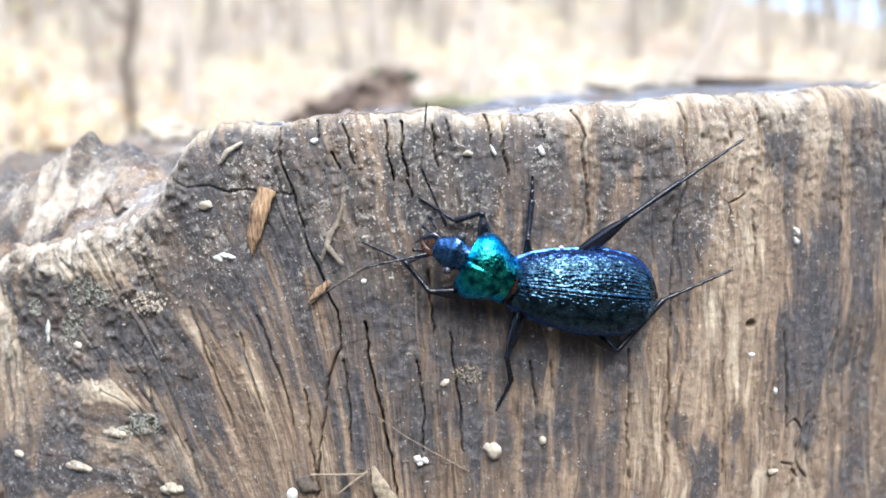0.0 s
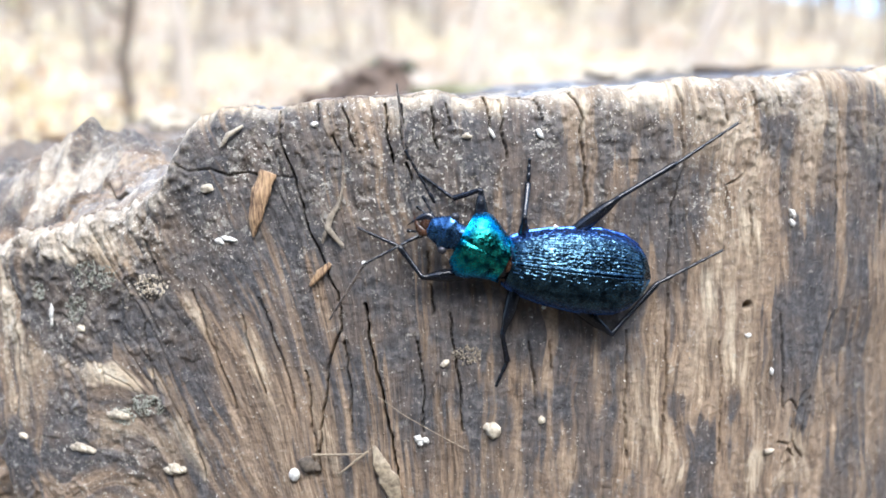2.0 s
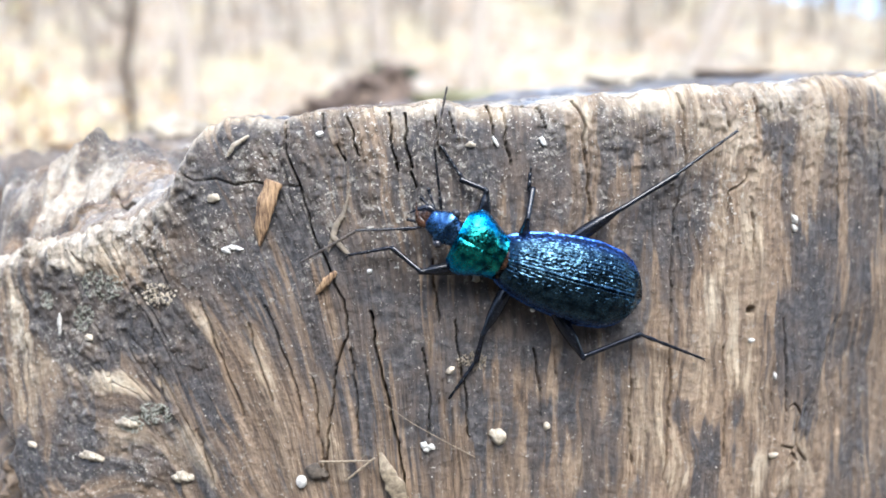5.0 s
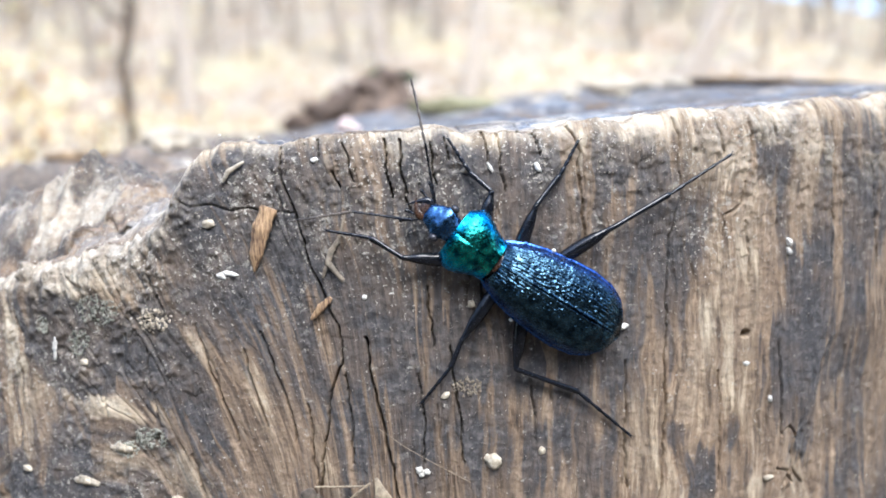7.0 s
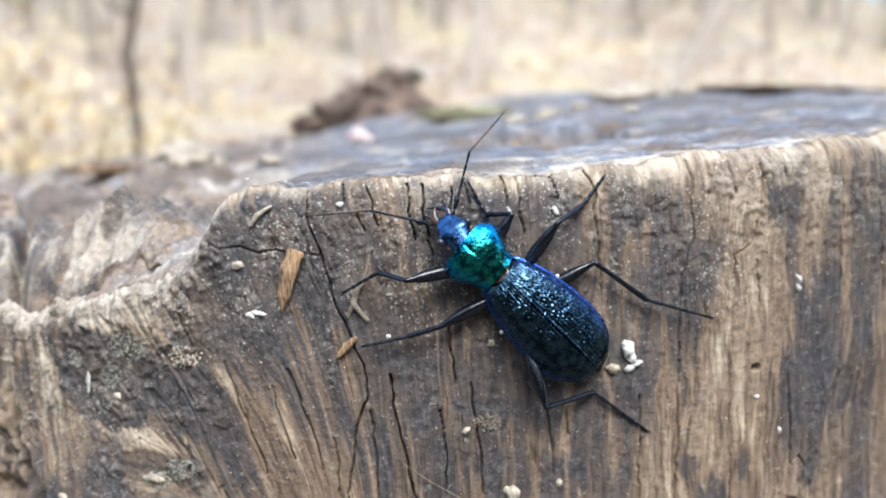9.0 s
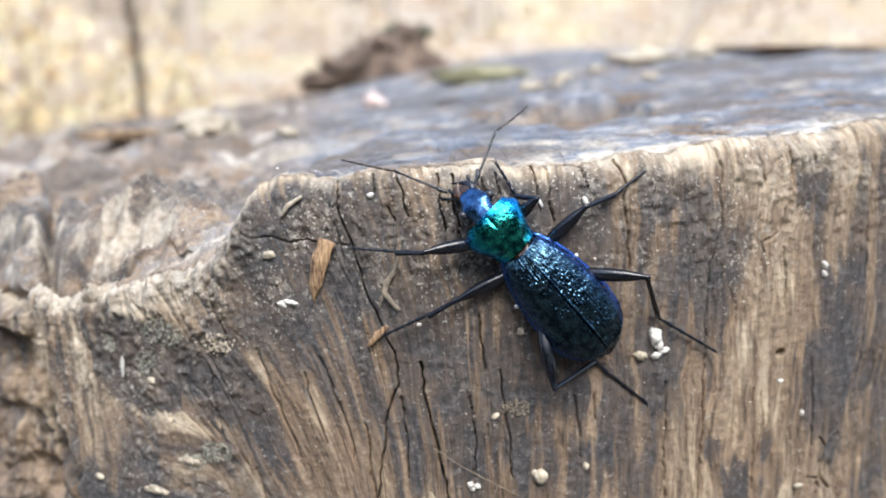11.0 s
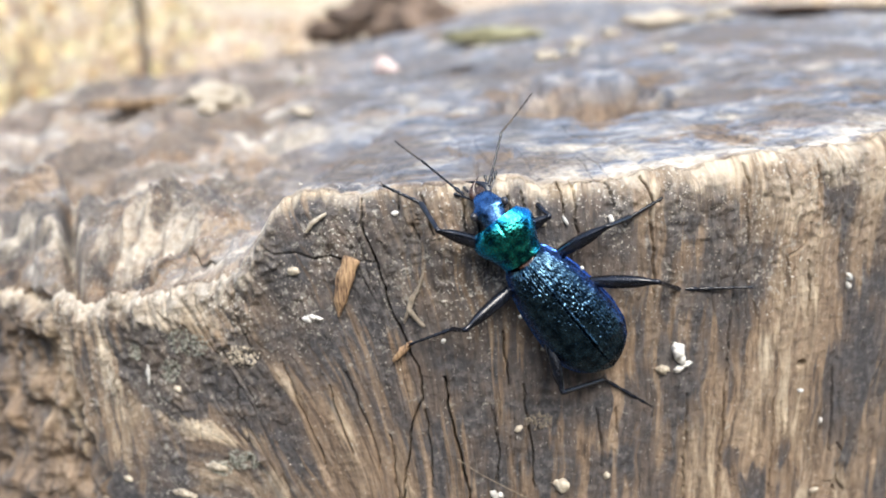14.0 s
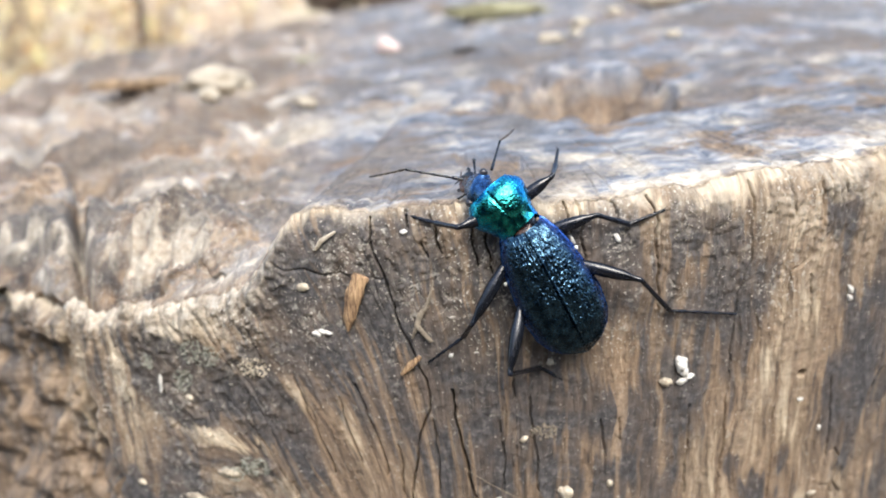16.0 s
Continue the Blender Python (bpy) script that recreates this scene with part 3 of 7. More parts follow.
    Z2 += (0.5 + 5 * torn) * (layered(X2 / 6, Y2 / 5, 83, 3) - 0.5) * smooth(0, 5, D) + torn * (6 * (layered(X2 / 16, Y2 / 7, 98, 3) - 0.5) + 1.9 * (crest - 0.4) + 2.2 * (layered(X2 / 1.8, Y2 / 1.8, 99, 3) - 0.5)) * smooth(0, 3, D)
    Z2 += 0.35 * (layered(X2 / 1.3, Y2 / 1.3, 84) - 0.5) + (1 - torn) * 1.0 * (layered(P2 * 22, D / 3.0, 92) - 0.5) * smooth(0, 2, D)
    Z2 += (rim[-1] - chips[-1] - top_height(xr[0], yr[0]) + rim_drop(xr[0]))[None, :] * smooth(9 - 5 * torn, 0, D) + chips[-1][None, :] * smooth(1.6, 0, D)
    Z2 -= 10 * smooth(1.1, 0.6, np.hypot((X2 - 25) / 18, (Y2 - 66) / 22) + 0.9 * (layered(X2 / 6, Y2 / 6, 85) - 0.5))
    Z2 += 4 * smooth(175, 265, Y2) * smooth(-15, -80, X2) + 6 * np.exp(-((X2 / 40) ** 2) - ((Y2 - 282) / 28) ** 2)
    Z2 += 3 * np.exp(-(((X2 - 26) / 18) ** 2) - ((Y2 - 92) / 9) ** 2)
    # checks that run from the middle to the rim
    ray = layered(P2 * RADIUS / 2.6, D / 45, 86, 2)
    Z2 -= 0.35 * smooth(0.06, 0.012, np.abs(ray - 0.5)) * smooth(0.42, 0.6, layered(P2 * 20, D / 30, 87)) * smooth(60, 20, D) * smooth(0, 1, D)
    Z2 -= 5 * smooth(-32, -38, xr) * np.exp(-(((D - 30 - 8 * (layered(xr / 10, D / 9, 89, 2) - 0.5)) / 4) ** 2))
    # a pale torn peak, and a dark cleft behind the torn lobe
    Z2 += 4.5 * np.exp(-(((X2 + 50) / 4) ** 2) - ((Y2 - 31) / 6) ** 2) * (0.6 + 0.8 * crest)
    Z2 -= 7 * np.exp(-(((X2 + 66 + 0.3 * (Y2 - 30)) / 1.3) ** 2)) * smooth(10, 20, Y2) * smooth(75, 50, Y2)
    top = np.stack([X2, Y2, Z2], -1)
    brown = smooth(1.2, 0.4, np.hypot((X2 - 25) / 18, (Y2 - 67) / 23) + 0.9 * (layered(X2 / 6, Y2 / 6, 85) - 0.5))
    # second channel: bleached wood, plus sunlight painted along the rim and raised crests
    top_wear = np.stack([0.05 * brown + 0.32 * torn, np.maximum((1 - 0.75 * torn) * np.exp(-D / (4 + 7 * smooth(-5, 25, X2))) * (0.15 + 0.9 * smooth(0.35, 0.65, layered(X2 / 3, Y2 / 3, 90))), 0.65 * torn * smooth(3, 9, D) * smooth(17 + 8 * (layered(xr / 7, D / 6, 94, 3) - 0.5), 8, D) * smooth(0.2, 0.7, crest) * smooth(0.3, 0.55, layered(X2 / 5, Y2 / 5, 97))),
                         smooth(0, 3, D) * (1 - brown), torn * 0.15], -1)
    top_grain = np.stack([P2 * RADIUS, D, D * 0.3], -1)
    top_crust = 0.15 + 0.5 * torn
    places = np.concatenate([side, top], 0) * MM
    crusts = np.concatenate([crust, top_crust], 0)
    me = grid_mesh("stump", places, closed=True)
    # close the small hole left in the middle
    wear = np.concatenate([side_wear, top_wear], 0).clip(0, 1).reshape(-1, 4)
    grain = np.concatenate([side_grain, top_grain], 0).reshape(-1, 3) * MM
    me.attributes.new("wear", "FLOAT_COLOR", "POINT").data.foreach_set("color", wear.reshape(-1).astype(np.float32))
    me.attributes.new("grain", "FLOAT_VECTOR", "POINT").data.foreach_set("vector", grain.reshape(-1).astype(np.float32))
    me.attributes.new("crust", "FLOAT", "POINT").data.foreach_set("value", crusts.reshape(-1).astype(np.float32))
    me.materials.append(WOOD)
    ob = new("tree_stump", me)
    return tagged(ob, "weathered grey-brown tree stump with cracked, stained bare wood", "tree stump")


stump = make_stump()


# ---- the woodland behind ----
def ground_height(x, y):
    hill = 3.3 * smooth(2.5, 16, y) * (1 + 0.25 * np.sin(x / 4 + 1)) * (1 - 0.12 * smooth(1, 9, x))
    return 0.14 * smooth(1.5, 5, y) + hill + 14 * smooth(16, 90, y) * (1 - 0.5 * smooth(0, 30, x))


def make_ground():
    xs = np.concatenate([-np.geomspace(0.4, 400, 70)[::-1], np.linspace(-0.38, 0.38, 9), np.geomspace(0.4, 400, 70)])
    ys = np.concatenate([-np.geomspace(0.4, 400, 40)[::-1], np.linspace(-0.38, 0.38, 9), np.geomspace(0.4, 400, 110)])
    X, Y = np.meshgrid(xs, ys)
    Z = ground_height(X, Y) + 0.06 * (layered(X * 2, Y * 2, 5) - 0.5) * smooth(0.3, 1, np.hypot(X, Y))
    me = grid_mesh("ground", np.stack([X, Y, Z], -1))
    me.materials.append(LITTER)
    return tagged(new("ground", me), "woodland ground under dry tan leaf litter", "ground", kind="structure")


def litter():
    m = material("leaf_litter", 0.85)
    n = Nodes(m)
    fine = n.noise(n.where, 16, 5, 0.7)
    broad = n.noise(n.where, 1.1, 3, 0.6)
    color = n.ramp(fine, (0.36, (0.155, 0.115, 0.08)), (0.5, (0.325, 0.268, 0.20)), (0.62, (0.56, 0.495, 0.41)))
    color = n.mix(n.ramp(n.noise(n.where, 3.2, 4, 0.7, 0.5), (0.46, 0.0), (0.58, 0.75)), color, n.ramp(fine, (0.36, (0.16, 0.105, 0.065)), (0.6, (0.46, 0.33, 0.20))))
    color = n.mix(n.ramp(broad, (0.45, 0.0), (0.65, 0.4)), color, (0.50, 0.44, 0.24))
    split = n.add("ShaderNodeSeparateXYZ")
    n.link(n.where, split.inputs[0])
    # unseen dark ground before the stump, added to cut bounce light and reflections
    unseen_soil = n.ramp(fine, (0.36, (0.018, 0.014, 0.010)), (0.6, (0.07, 0.055, 0.035)))
    color = n.mix(n.ramp(n.maths("MULTIPLY", n.maths("ADD", split.outputs["Y"], n.maths("MULTIPLY", broad, 2.4)), 0.4), (0.56, 1.0), (0.76, 0.0)), color, unseen_soil)
    n.base(color)
    n.bump(fine, 0.8, 0.03)
    return m


LITTER = litter()
TRUNK = speckled("grey_brown_trunk", (0.09, 0.068, 0.05), (0.25, 0.20, 0.15), 40, 0.9, 0.004)
DARK_TRUNK = speckled("dark_brown_stem", (0.045, 0.032, 0.022), (0.15, 0.11, 0.075), 60, 0.9, 0.003)
PALE_TRUNK = speckled("pale_trunk", (0.26, 0.21, 0.165), (0.48, 0.41, 0.33), 40, 0.9, 0.004)
TWIG = speckled("pale_twigs", (0.17, 0.135, 0.10), (0.38, 0.32, 0.25), 30, 0.9)
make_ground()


def limb(bm, a, b, r0, r1, sides=7):
    """A tapered branch from a to b."""
    way = (b - a).normalized()
    side = way.orthogonal().normalized()
    other = way.cross(side)
    rings = []
    for p, r in ((a, r0), (b, r1)):
        rings.append([bm.verts.new(p + (side * math.cos(k) + other * math.sin(k)) * r) for k in np.linspace(0, 2 * math.pi, sides, endpoint=False)])
    for i in range(sides):
        bm.faces.new((rings[0][i], rings[0][(i + 1) % sides], rings[1][(i + 1) % sides], rings[1][i]))


def finish(name, bm, mat, parent=None):
    me = bpy.data.meshes.new(name)
    bm.to_mesh(me)
    bm.free()
    for f in me.polygons:
        f.use_smooth = True
    me.materials.append(mat)
    ob = new(name, me)
    ob.parent = parent
    return ob


def tree(x, y, radius, height, lean, label, seed, twigs=26):
    """A bare tree: a crooked trunk, forking limbs and a crown of fine twigs."""
    rng = np.random.RandomState(seed)
    base = Vector((x, y, float(ground_height(np.array(x), np.array(y))) - 0.05))
    root = tagged(new("bare_tree"), label, "tree", group="bare trees behind the stump")
    root.location = base
    bm, crown = bmesh.new(), bmesh.new()
    p, steps = Vector((0, 0, 0)), 9
    forks = []
    for k in range(steps):
        q = p + Vector((lean + rng.uniform(-0.06, 0.06), rng.uniform(-0.05, 0.05), 1)) * height / steps
        r0, r1 = radius * (1 - 0.75 * k / steps), radius * (1 - 0.75 * (k + 1) / steps)
        limb(bm, p, q, r0 * (1.5 if k == 0 else 1), r1)
        if k >= 3:
            forks.append((q.copy(), r1))
        p = q
    for q, r in forks:
        for _ in range(2):
            end = q + Vector((rng.uniform(-1, 1), rng.uniform(-1, 1), rng.uniform(0.3, 1))).normalized() * height * rng.uniform(0.12, 0.25)
            limb(bm, q, end, r * 0.5, r * 0.16, 5)
            for _ in range(twigs // 6):
                tip = end + Vector((rng.uniform(-1, 1), rng.uniform(-1, 1), rng.uniform(-0.2, 1))) * height * 0.1
                limb(crown, q.lerp(end, rng.uniform(0.4, 1)), tip, r * 0.13, r * 0.04, 3)
    finish("trunk", bm, PALE_TRUNK, root)
    finish("crown", crown, TWIG, root)
    return root


def sapling():
    """A thin crooked stem with a kink, a fork to one side and a few twigs."""
    root = tagged(new("bare_tree"), "slender crooked grey-brown sapling with a bare side branch", "tree", group="bare trees behind the stump")
    root.location = (-0.72, 2.66, 0.0)
    stem, side = bmesh.new(), bmesh.new()
    way = [(0, 0.0, 0.018), (0.004, 0.3, 0.017), (0.0, 0.56, 0.016), (-0.006, 0.7, 0.016), (-0.018, 0.775, 0.019), (-0.004, 0.82, 0.016), (0.012, 0.9, 0.018), (0.02, 1.0, 0.014), (0.03, 1.3, 0.012), (0.0, 1.7, 0.009), (0.05, 2.3, 0.005)]
    for (x0, z0, r0), (x1, z1, r1) in zip(way, way[1:]):
        limb(stem, Vector((x0, 0, z0)), Vector((x1, 0.02 * math.sin(z1 * 5), z1)) if z1 < 0.5 else Vector((x1, 0, z1)), r0, r1, 8)
    fork = [(0.008, 0.89, 0.011), (-0.05, 0.92, 0.009), (-0.10, 0.99, 0.008), (-0.16, 1.15, 0.006), (-0.30, 1.4, 0.003)]
    for (x0, z0, r0), (x1, z1, r1) in zip(fork, fork[1:]):
        limb(side, Vector((x0, 0, z0)), Vector((x1, 0, z1)), r0, r1, 6)
    rng = np.random.RandomState(3)
    for _ in range(26):
        z = rng.uniform(0.6, 2.2)
        a = Vector((0.01, 0, z))
        b = a + Vector((rng.uniform(-0.4, 0.4), rng.uniform(-0.2, 0.2), rng.uniform(0.05, 0.3)))
        limb(side, a, b, 0.003, 0.001, 4)
    finish("trunk", stem, DARK_TRUNK, root)
    finish("branch", side, DARK_TRUNK, root)


sapling()
tree(1.22, 4.0, 0.045, 5, 0.63, "leaning bare tree with grey-brown bark", 5)
tree(-1.72, 4.0, 0.05, 5, 0.0, "bare grey-brown tree on the slope", 7)
tree(0.25, 5.5, 0.05, 5, -0.12, "slender bare tree on the slope", 9)
tree(0.85, 6.5, 0.06, 6, 0.16, "slender bare tree on the slope", 11)
tree(2.9, 7.0, 0.08, 7, 0.2, "bare tree on the slope", 13)
tree(-1.2, 6.2, 0.05, 5, -0.1, "slender bare tree on the slope", 15)


def far_woods():
    """Bare stems and brush on the hill, past counting."""
    rng = np.random.RandomState(21)
    bm = bmesh.new()
    for _ in range(620):
        y = rng.uniform(7, 30)
        x = rng.uniform(-0.75, 0.8) * y
        p = Vector((x, y, float(ground_height(np.array(x), np.array(y))) - 0.1))
        h, r = rng.uniform(1, 7), rng.uniform(0.01, 0.06)
        q = p + Vector((rng.uniform(-0.25, 0.25), rng.uniform(-0.2, 0.2), 1)) * h
        limb(bm, p, q, r, r * 0.4, 5)
        for _ in range(4):
            a = p.lerp(q, rng.uniform(0.3, 0.9))
            limb(bm, a, a + Vector((rng.uniform(-1, 1), rng.uniform(-1, 1), rng.uniform(0.2, 1))) * h * 0.25, r * 0.4, r * 0.1, 3)
    ob = finish("far_woods", bm, TWIG)
    tagged(ob, "pale bare stems and brush covering the hillside", "woods", kind="stuff")


def dry_leaves():
    """Curled dry leaves on the ground and slope, past counting."""
    rng = np.random.RandomState(31)
    verts, faces = [], []
    for _ in range(5000):
        y = 0.5 + 11 * rng.rand() ** 1.3
        x = rng.uniform(-0.7, 0.8) * (y + 0.6)
        p = Vector((x, y, float(ground_height(np.array(x), np.array(y))) + 0.025))
        m = Matrix.Translation(p) @ Euler(rng.uniform(-0.9, 0.9, 2).tolist() + [rng.uniform(0, 6.3)]).to_matrix().to_4x4()
        s = rng.uniform(0.02, 0.05)
        k = len(verts)
        for a, b, c in ((-1, 0, 0.2), (-0.3, 0.5, 0), (0.5, 0.45, 0.1), (1, 0, 0.3), (0.5, -0.45, 0.1), (-0.3, -0.5, 0)):
            verts.append(m @ Vector((a * s, b * s, c * s)))
        faces.append(tuple(range(k, k + 6)))
    me = bpy.data.meshes.new("dry_leaves")
    me.from_pydata(verts, [], faces)
    m = material("dry_leaf_mix", 0.5)
    n = Nodes(m)
    n.base(n.ramp(n.add("ShaderNodeNewGeometry").outputs["Random Per Island"], (0.0, (0.20, 0.10, 0.04)), (0.4, (0.48, 0.33, 0.17)), (0.75, (0.66, 0.56, 0.38)), (1.0, (0.46, 0.46, 0.20))))
    me.materials.append(m)
    tagged(new("dry_leaves", me), "tan and orange dry leaves strewn on the ground", "leaves", kind="stuff")


def leafy_shrub(x, y, height, seed, count):
    """A shrub that keeps its dry pale leaves: thin stems, each with many curled leaves."""
    rng = np.random.RandomState(seed)
    root = tagged(new("shrub"), "thin-stemmed shrub holding pale yellow dry leaves in the sun", "shrub", group="shrubs on the slope")
    root.location = (x, y, float(ground_height(np.array(x), np.array(y))) - 0.03)
    verts, faces = [], []
    for _ in range(9):
        stem = bmesh.new()
        p, way = Vector((0, 0, 0)), Vector((rng.uniform(-0.5, 0.5), rng.uniform(-0.4, 0.4), 1))
        for k in range(5):
            q = p + (way + Vector((rng.uniform(-0.3, 0.3), rng.uniform(-0.3, 0.3), 0))) * height / 5
            limb(stem, p, q, 0.006 * (1 - k / 6), 0.006 * (1 - (k + 1) / 6), 5)
            for _ in range(count):
                m = Matrix.Translation(p.lerp(q, rng.rand()) + Vector(rng.normal(0, 0.05, 3))) @ Euler(rng.uniform(0, 6.3, 3)).to_matrix().to_4x4()
                s, n = rng.uniform(0.012, 0.028), len(verts)
                for a, b, c in ((-1, 0, 0.3), (-0.3, 0.5, 0), (0.5, 0.4, 0.1), (1, 0, 0.4), (0.5, -0.4, 0.1), (-0.3, -0.5, 0)):
                    verts.append(m @ Vector((a * s, b * s, c * s)))
                faces.append(tuple(range(n, n + 6)))
            p = q
        finish("stem", stem, TRUNK, root)
    me = bpy.data.meshes.new("foliage")
    me.from_pydata(verts, [], faces)
    me.materials.append(SUNNY_LEAF)
    new("foliage", me).parent = root


SUNNY_LEAF = material("pale_dry_leaf", 0.45)
sn = Nodes(SUNNY_LEAF)
sn.base(sn.ramp(sn.add("ShaderNodeNewGeometry").outputs["Random Per Island"], (0.0, (0.30, 0.17, 0.07)), (0.4, (0.62, 0.46, 0.22)), (0.75, (0.80, 0.68, 0.42)), (1.0, (0.62, 0.60, 0.28))))
leafy_shrub(-1.02, 2.5, 0.75, 51, 9)
leafy_shrub(-1.32, 3.1, 0.95, 52, 8)
leafy_shrub(-0.86, 3.3, 0.6, 53, 7)


def thicket():
    """Unseen dark foliage, added on the near side to block low sky and darken reflections."""
    rng = np.random.RandomState(41)
    verts, faces = [], []
    for _ in range(15000):
        a = rng.uniform(math.radians(195), math.radians(345))
        r = rng.uniform(5, 9)
        top = 2.2 + 1.8 * value_noise(np.array(a * 6), np.array(0.0), 3)
        p = Vector((r * math.cos(a), r * math.sin(a), top * rng.rand() ** 0.8))
        m = Matrix.Translation(p) @ Euler(rng.uniform(0, 6.3, 3)).to_matrix().to_4x4()
        s = rng.uniform(0.2, 0.5)
        k = len(verts)
        for u, v in ((-1, 0), (-0.2, 0.4), (1, 0), (-0.2, -0.4)):
            verts.append(m @ Vector((u * s, v * s, 0)))
        faces.append((k, k + 1, k + 2, k + 3))
    me = bpy.data.meshes.new("thicket")
    me.from_pydata(verts, [], faces)
    me.materials.append(speckled("dark_evergreen", (0.012, 0.018, 0.009), (0.05, 0.065, 0.03), 6, 0.6))
    tagged(new("thicket", me), "unseen dark foliage added on the near side to block low sky", "bushes", kind="stuff")


far_woods()
dry_leaves()
thicket()


# ---- the beetle ----
def part(name, me, mat, parent, label=""):
    if not me.materials:
        me.materials.append(mat)
    ob = new(name, me)
    ob.parent = parent
    return tagged(ob, label)


def aim(place, ahead, up=(0, 0, 1)):
    """A pose in millimetres: x points ahead, z as near to up as it can."""
    x = Vector(ahead).normalized()
    y = Vector(up).cross(x).normalized()
    z = x.cross(y)
    m = Matrix((x, y, z)).transposed().to_4x4()
    m.translation = Vector(place) * MM
    return m


def loft(name, sections, around=24, bend=None, relief=0.0, seed=0):
    """A closed body along x. A section is x, half width, top, bottom, in mm; the ends are drawn to a point."""
    s = np.array(sections, float)
    steps = np.linspace(0, len(s) - 1, max(4 * len(s), 12))
    at = np.stack([np.interp(steps, np.arange(len(s)), s[:, k]) for k in range(4)], 1)
    for _ in range(2):
        inner = (at[:-2] + 2 * at[1:-1] + at[2:]) / 4
        at[1:-1] = inner
    first, last = at[:1].copy(), at[-1:].copy()
    for e in (first, last):
        middle = (e[0, 2] + e[0, 3]) / 2
        e[0, 1:] = (e[0, 1] * 0.02, middle + 0.01, middle - 0.01)
    at = np.concatenate([first, at, last])
    angle = np.linspace(0, 2 * math.pi, around, endpoint=False)
    c, d = np.cos(angle), np.sin(angle)
    y = at[:, 1:2] * np.sign(c) * np.abs(c) ** 0.85
    mid, half = (at[:, 2:3] + at[:, 3:4]) / 2, (at[:, 2:3] - at[:, 3:4]) / 2
    z = mid + half * np.sign(d) * np.abs(d) ** 0.85
    x = np.repeat(at[:, :1], around, 1)
    if relief:
        k = 1 + relief * (layered(x / 0.35, np.repeat(angle[None] * 3, len(at), 0), seed) - 0.5)
        y, z = y * k, mid + (z - mid) * k
    p = np.stack([x, y, z], -1)
    if bend:
        p = bend(p)
    return grid_mesh(name, p * MM, closed=True)


def joined(name, meshes):
    """One mesh out of several."""
    bm = bmesh.new()
    for me in meshes:
        bm.from_mesh(me)
    for f in bm.faces:
        f.smooth = True
    out = bpy.data.meshes.new(name)
    bm.to_mesh(out)
    bm.free()
    for me in meshes:
        bpy.data.meshes.remove(me)
    return out


def ball(name, radius, squash=(1, 1, 1), at=(0, 0, 0), lumps=0.0, seed=0, fine=2):
    bm = bmesh.new()
    bmesh.ops.create_icosphere(bm, subdivisions=fine, radius=radius * MM)
    for v in bm.verts:
        k = 1 + lumps * noise.noise(v.co / (radius * MM) * 1.6 + Vector((seed * 3.1, seed, -seed)))
        v.co = Vector((v.co.x * squash[0] * k, v.co.y * squash[1] * k, v.co.z * squash[2] * k)) + Vector(at) * MM
    for f in bm.faces:
        f.smooth = True
    me = bpy.data.meshes.new(name)
    bm.to_mesh(me)
    bm.free()
    return me


ELYTRA = shell("blue_elytra", (0.012, 0.027, 0.045), (0.055, 0.112, 0.160), 1.0, 0.24, 2500, 0.000015, edge=(0.038, 0.095, 0.29))
THORAX = shell("green_blue_pronotum", (0.004, 0.055, 0.075), (0.045, 0.46, 0.38), 1.0, 0.23, 2600, 0.00003, edge=(0.012, 0.25, 0.58))
HEAD = shell("dark_blue_head", (0.018, 0.045, 0.10), (0.065, 0.155, 0.31), 0.95, 0.25, 2600, 0.00003)
BLACK = shell("black_chitin", (0.003, 0.0035, 0.005), (0.008, 0.010, 0.016), 0.0, 0.2, 2500, 0.00002)
RUST = shell("red_brown_chitin", (0.018, 0.009, 0.006), (0.055, 0.026, 0.014), 0.0, 0.25, 2500, 0.00002)
ANTENNA = shell("brown_black_antenna", (0.03, 0.024, 0.020), (0.10, 0.08, 0.062), 0.0, 0.4, 2500, 0.00002)
EYE = shell("dark_grey_eye", (0.02, 0.02, 0.024), (0.05, 0.05, 0.06), 0.0, 0.2, 4000, 0.00001)


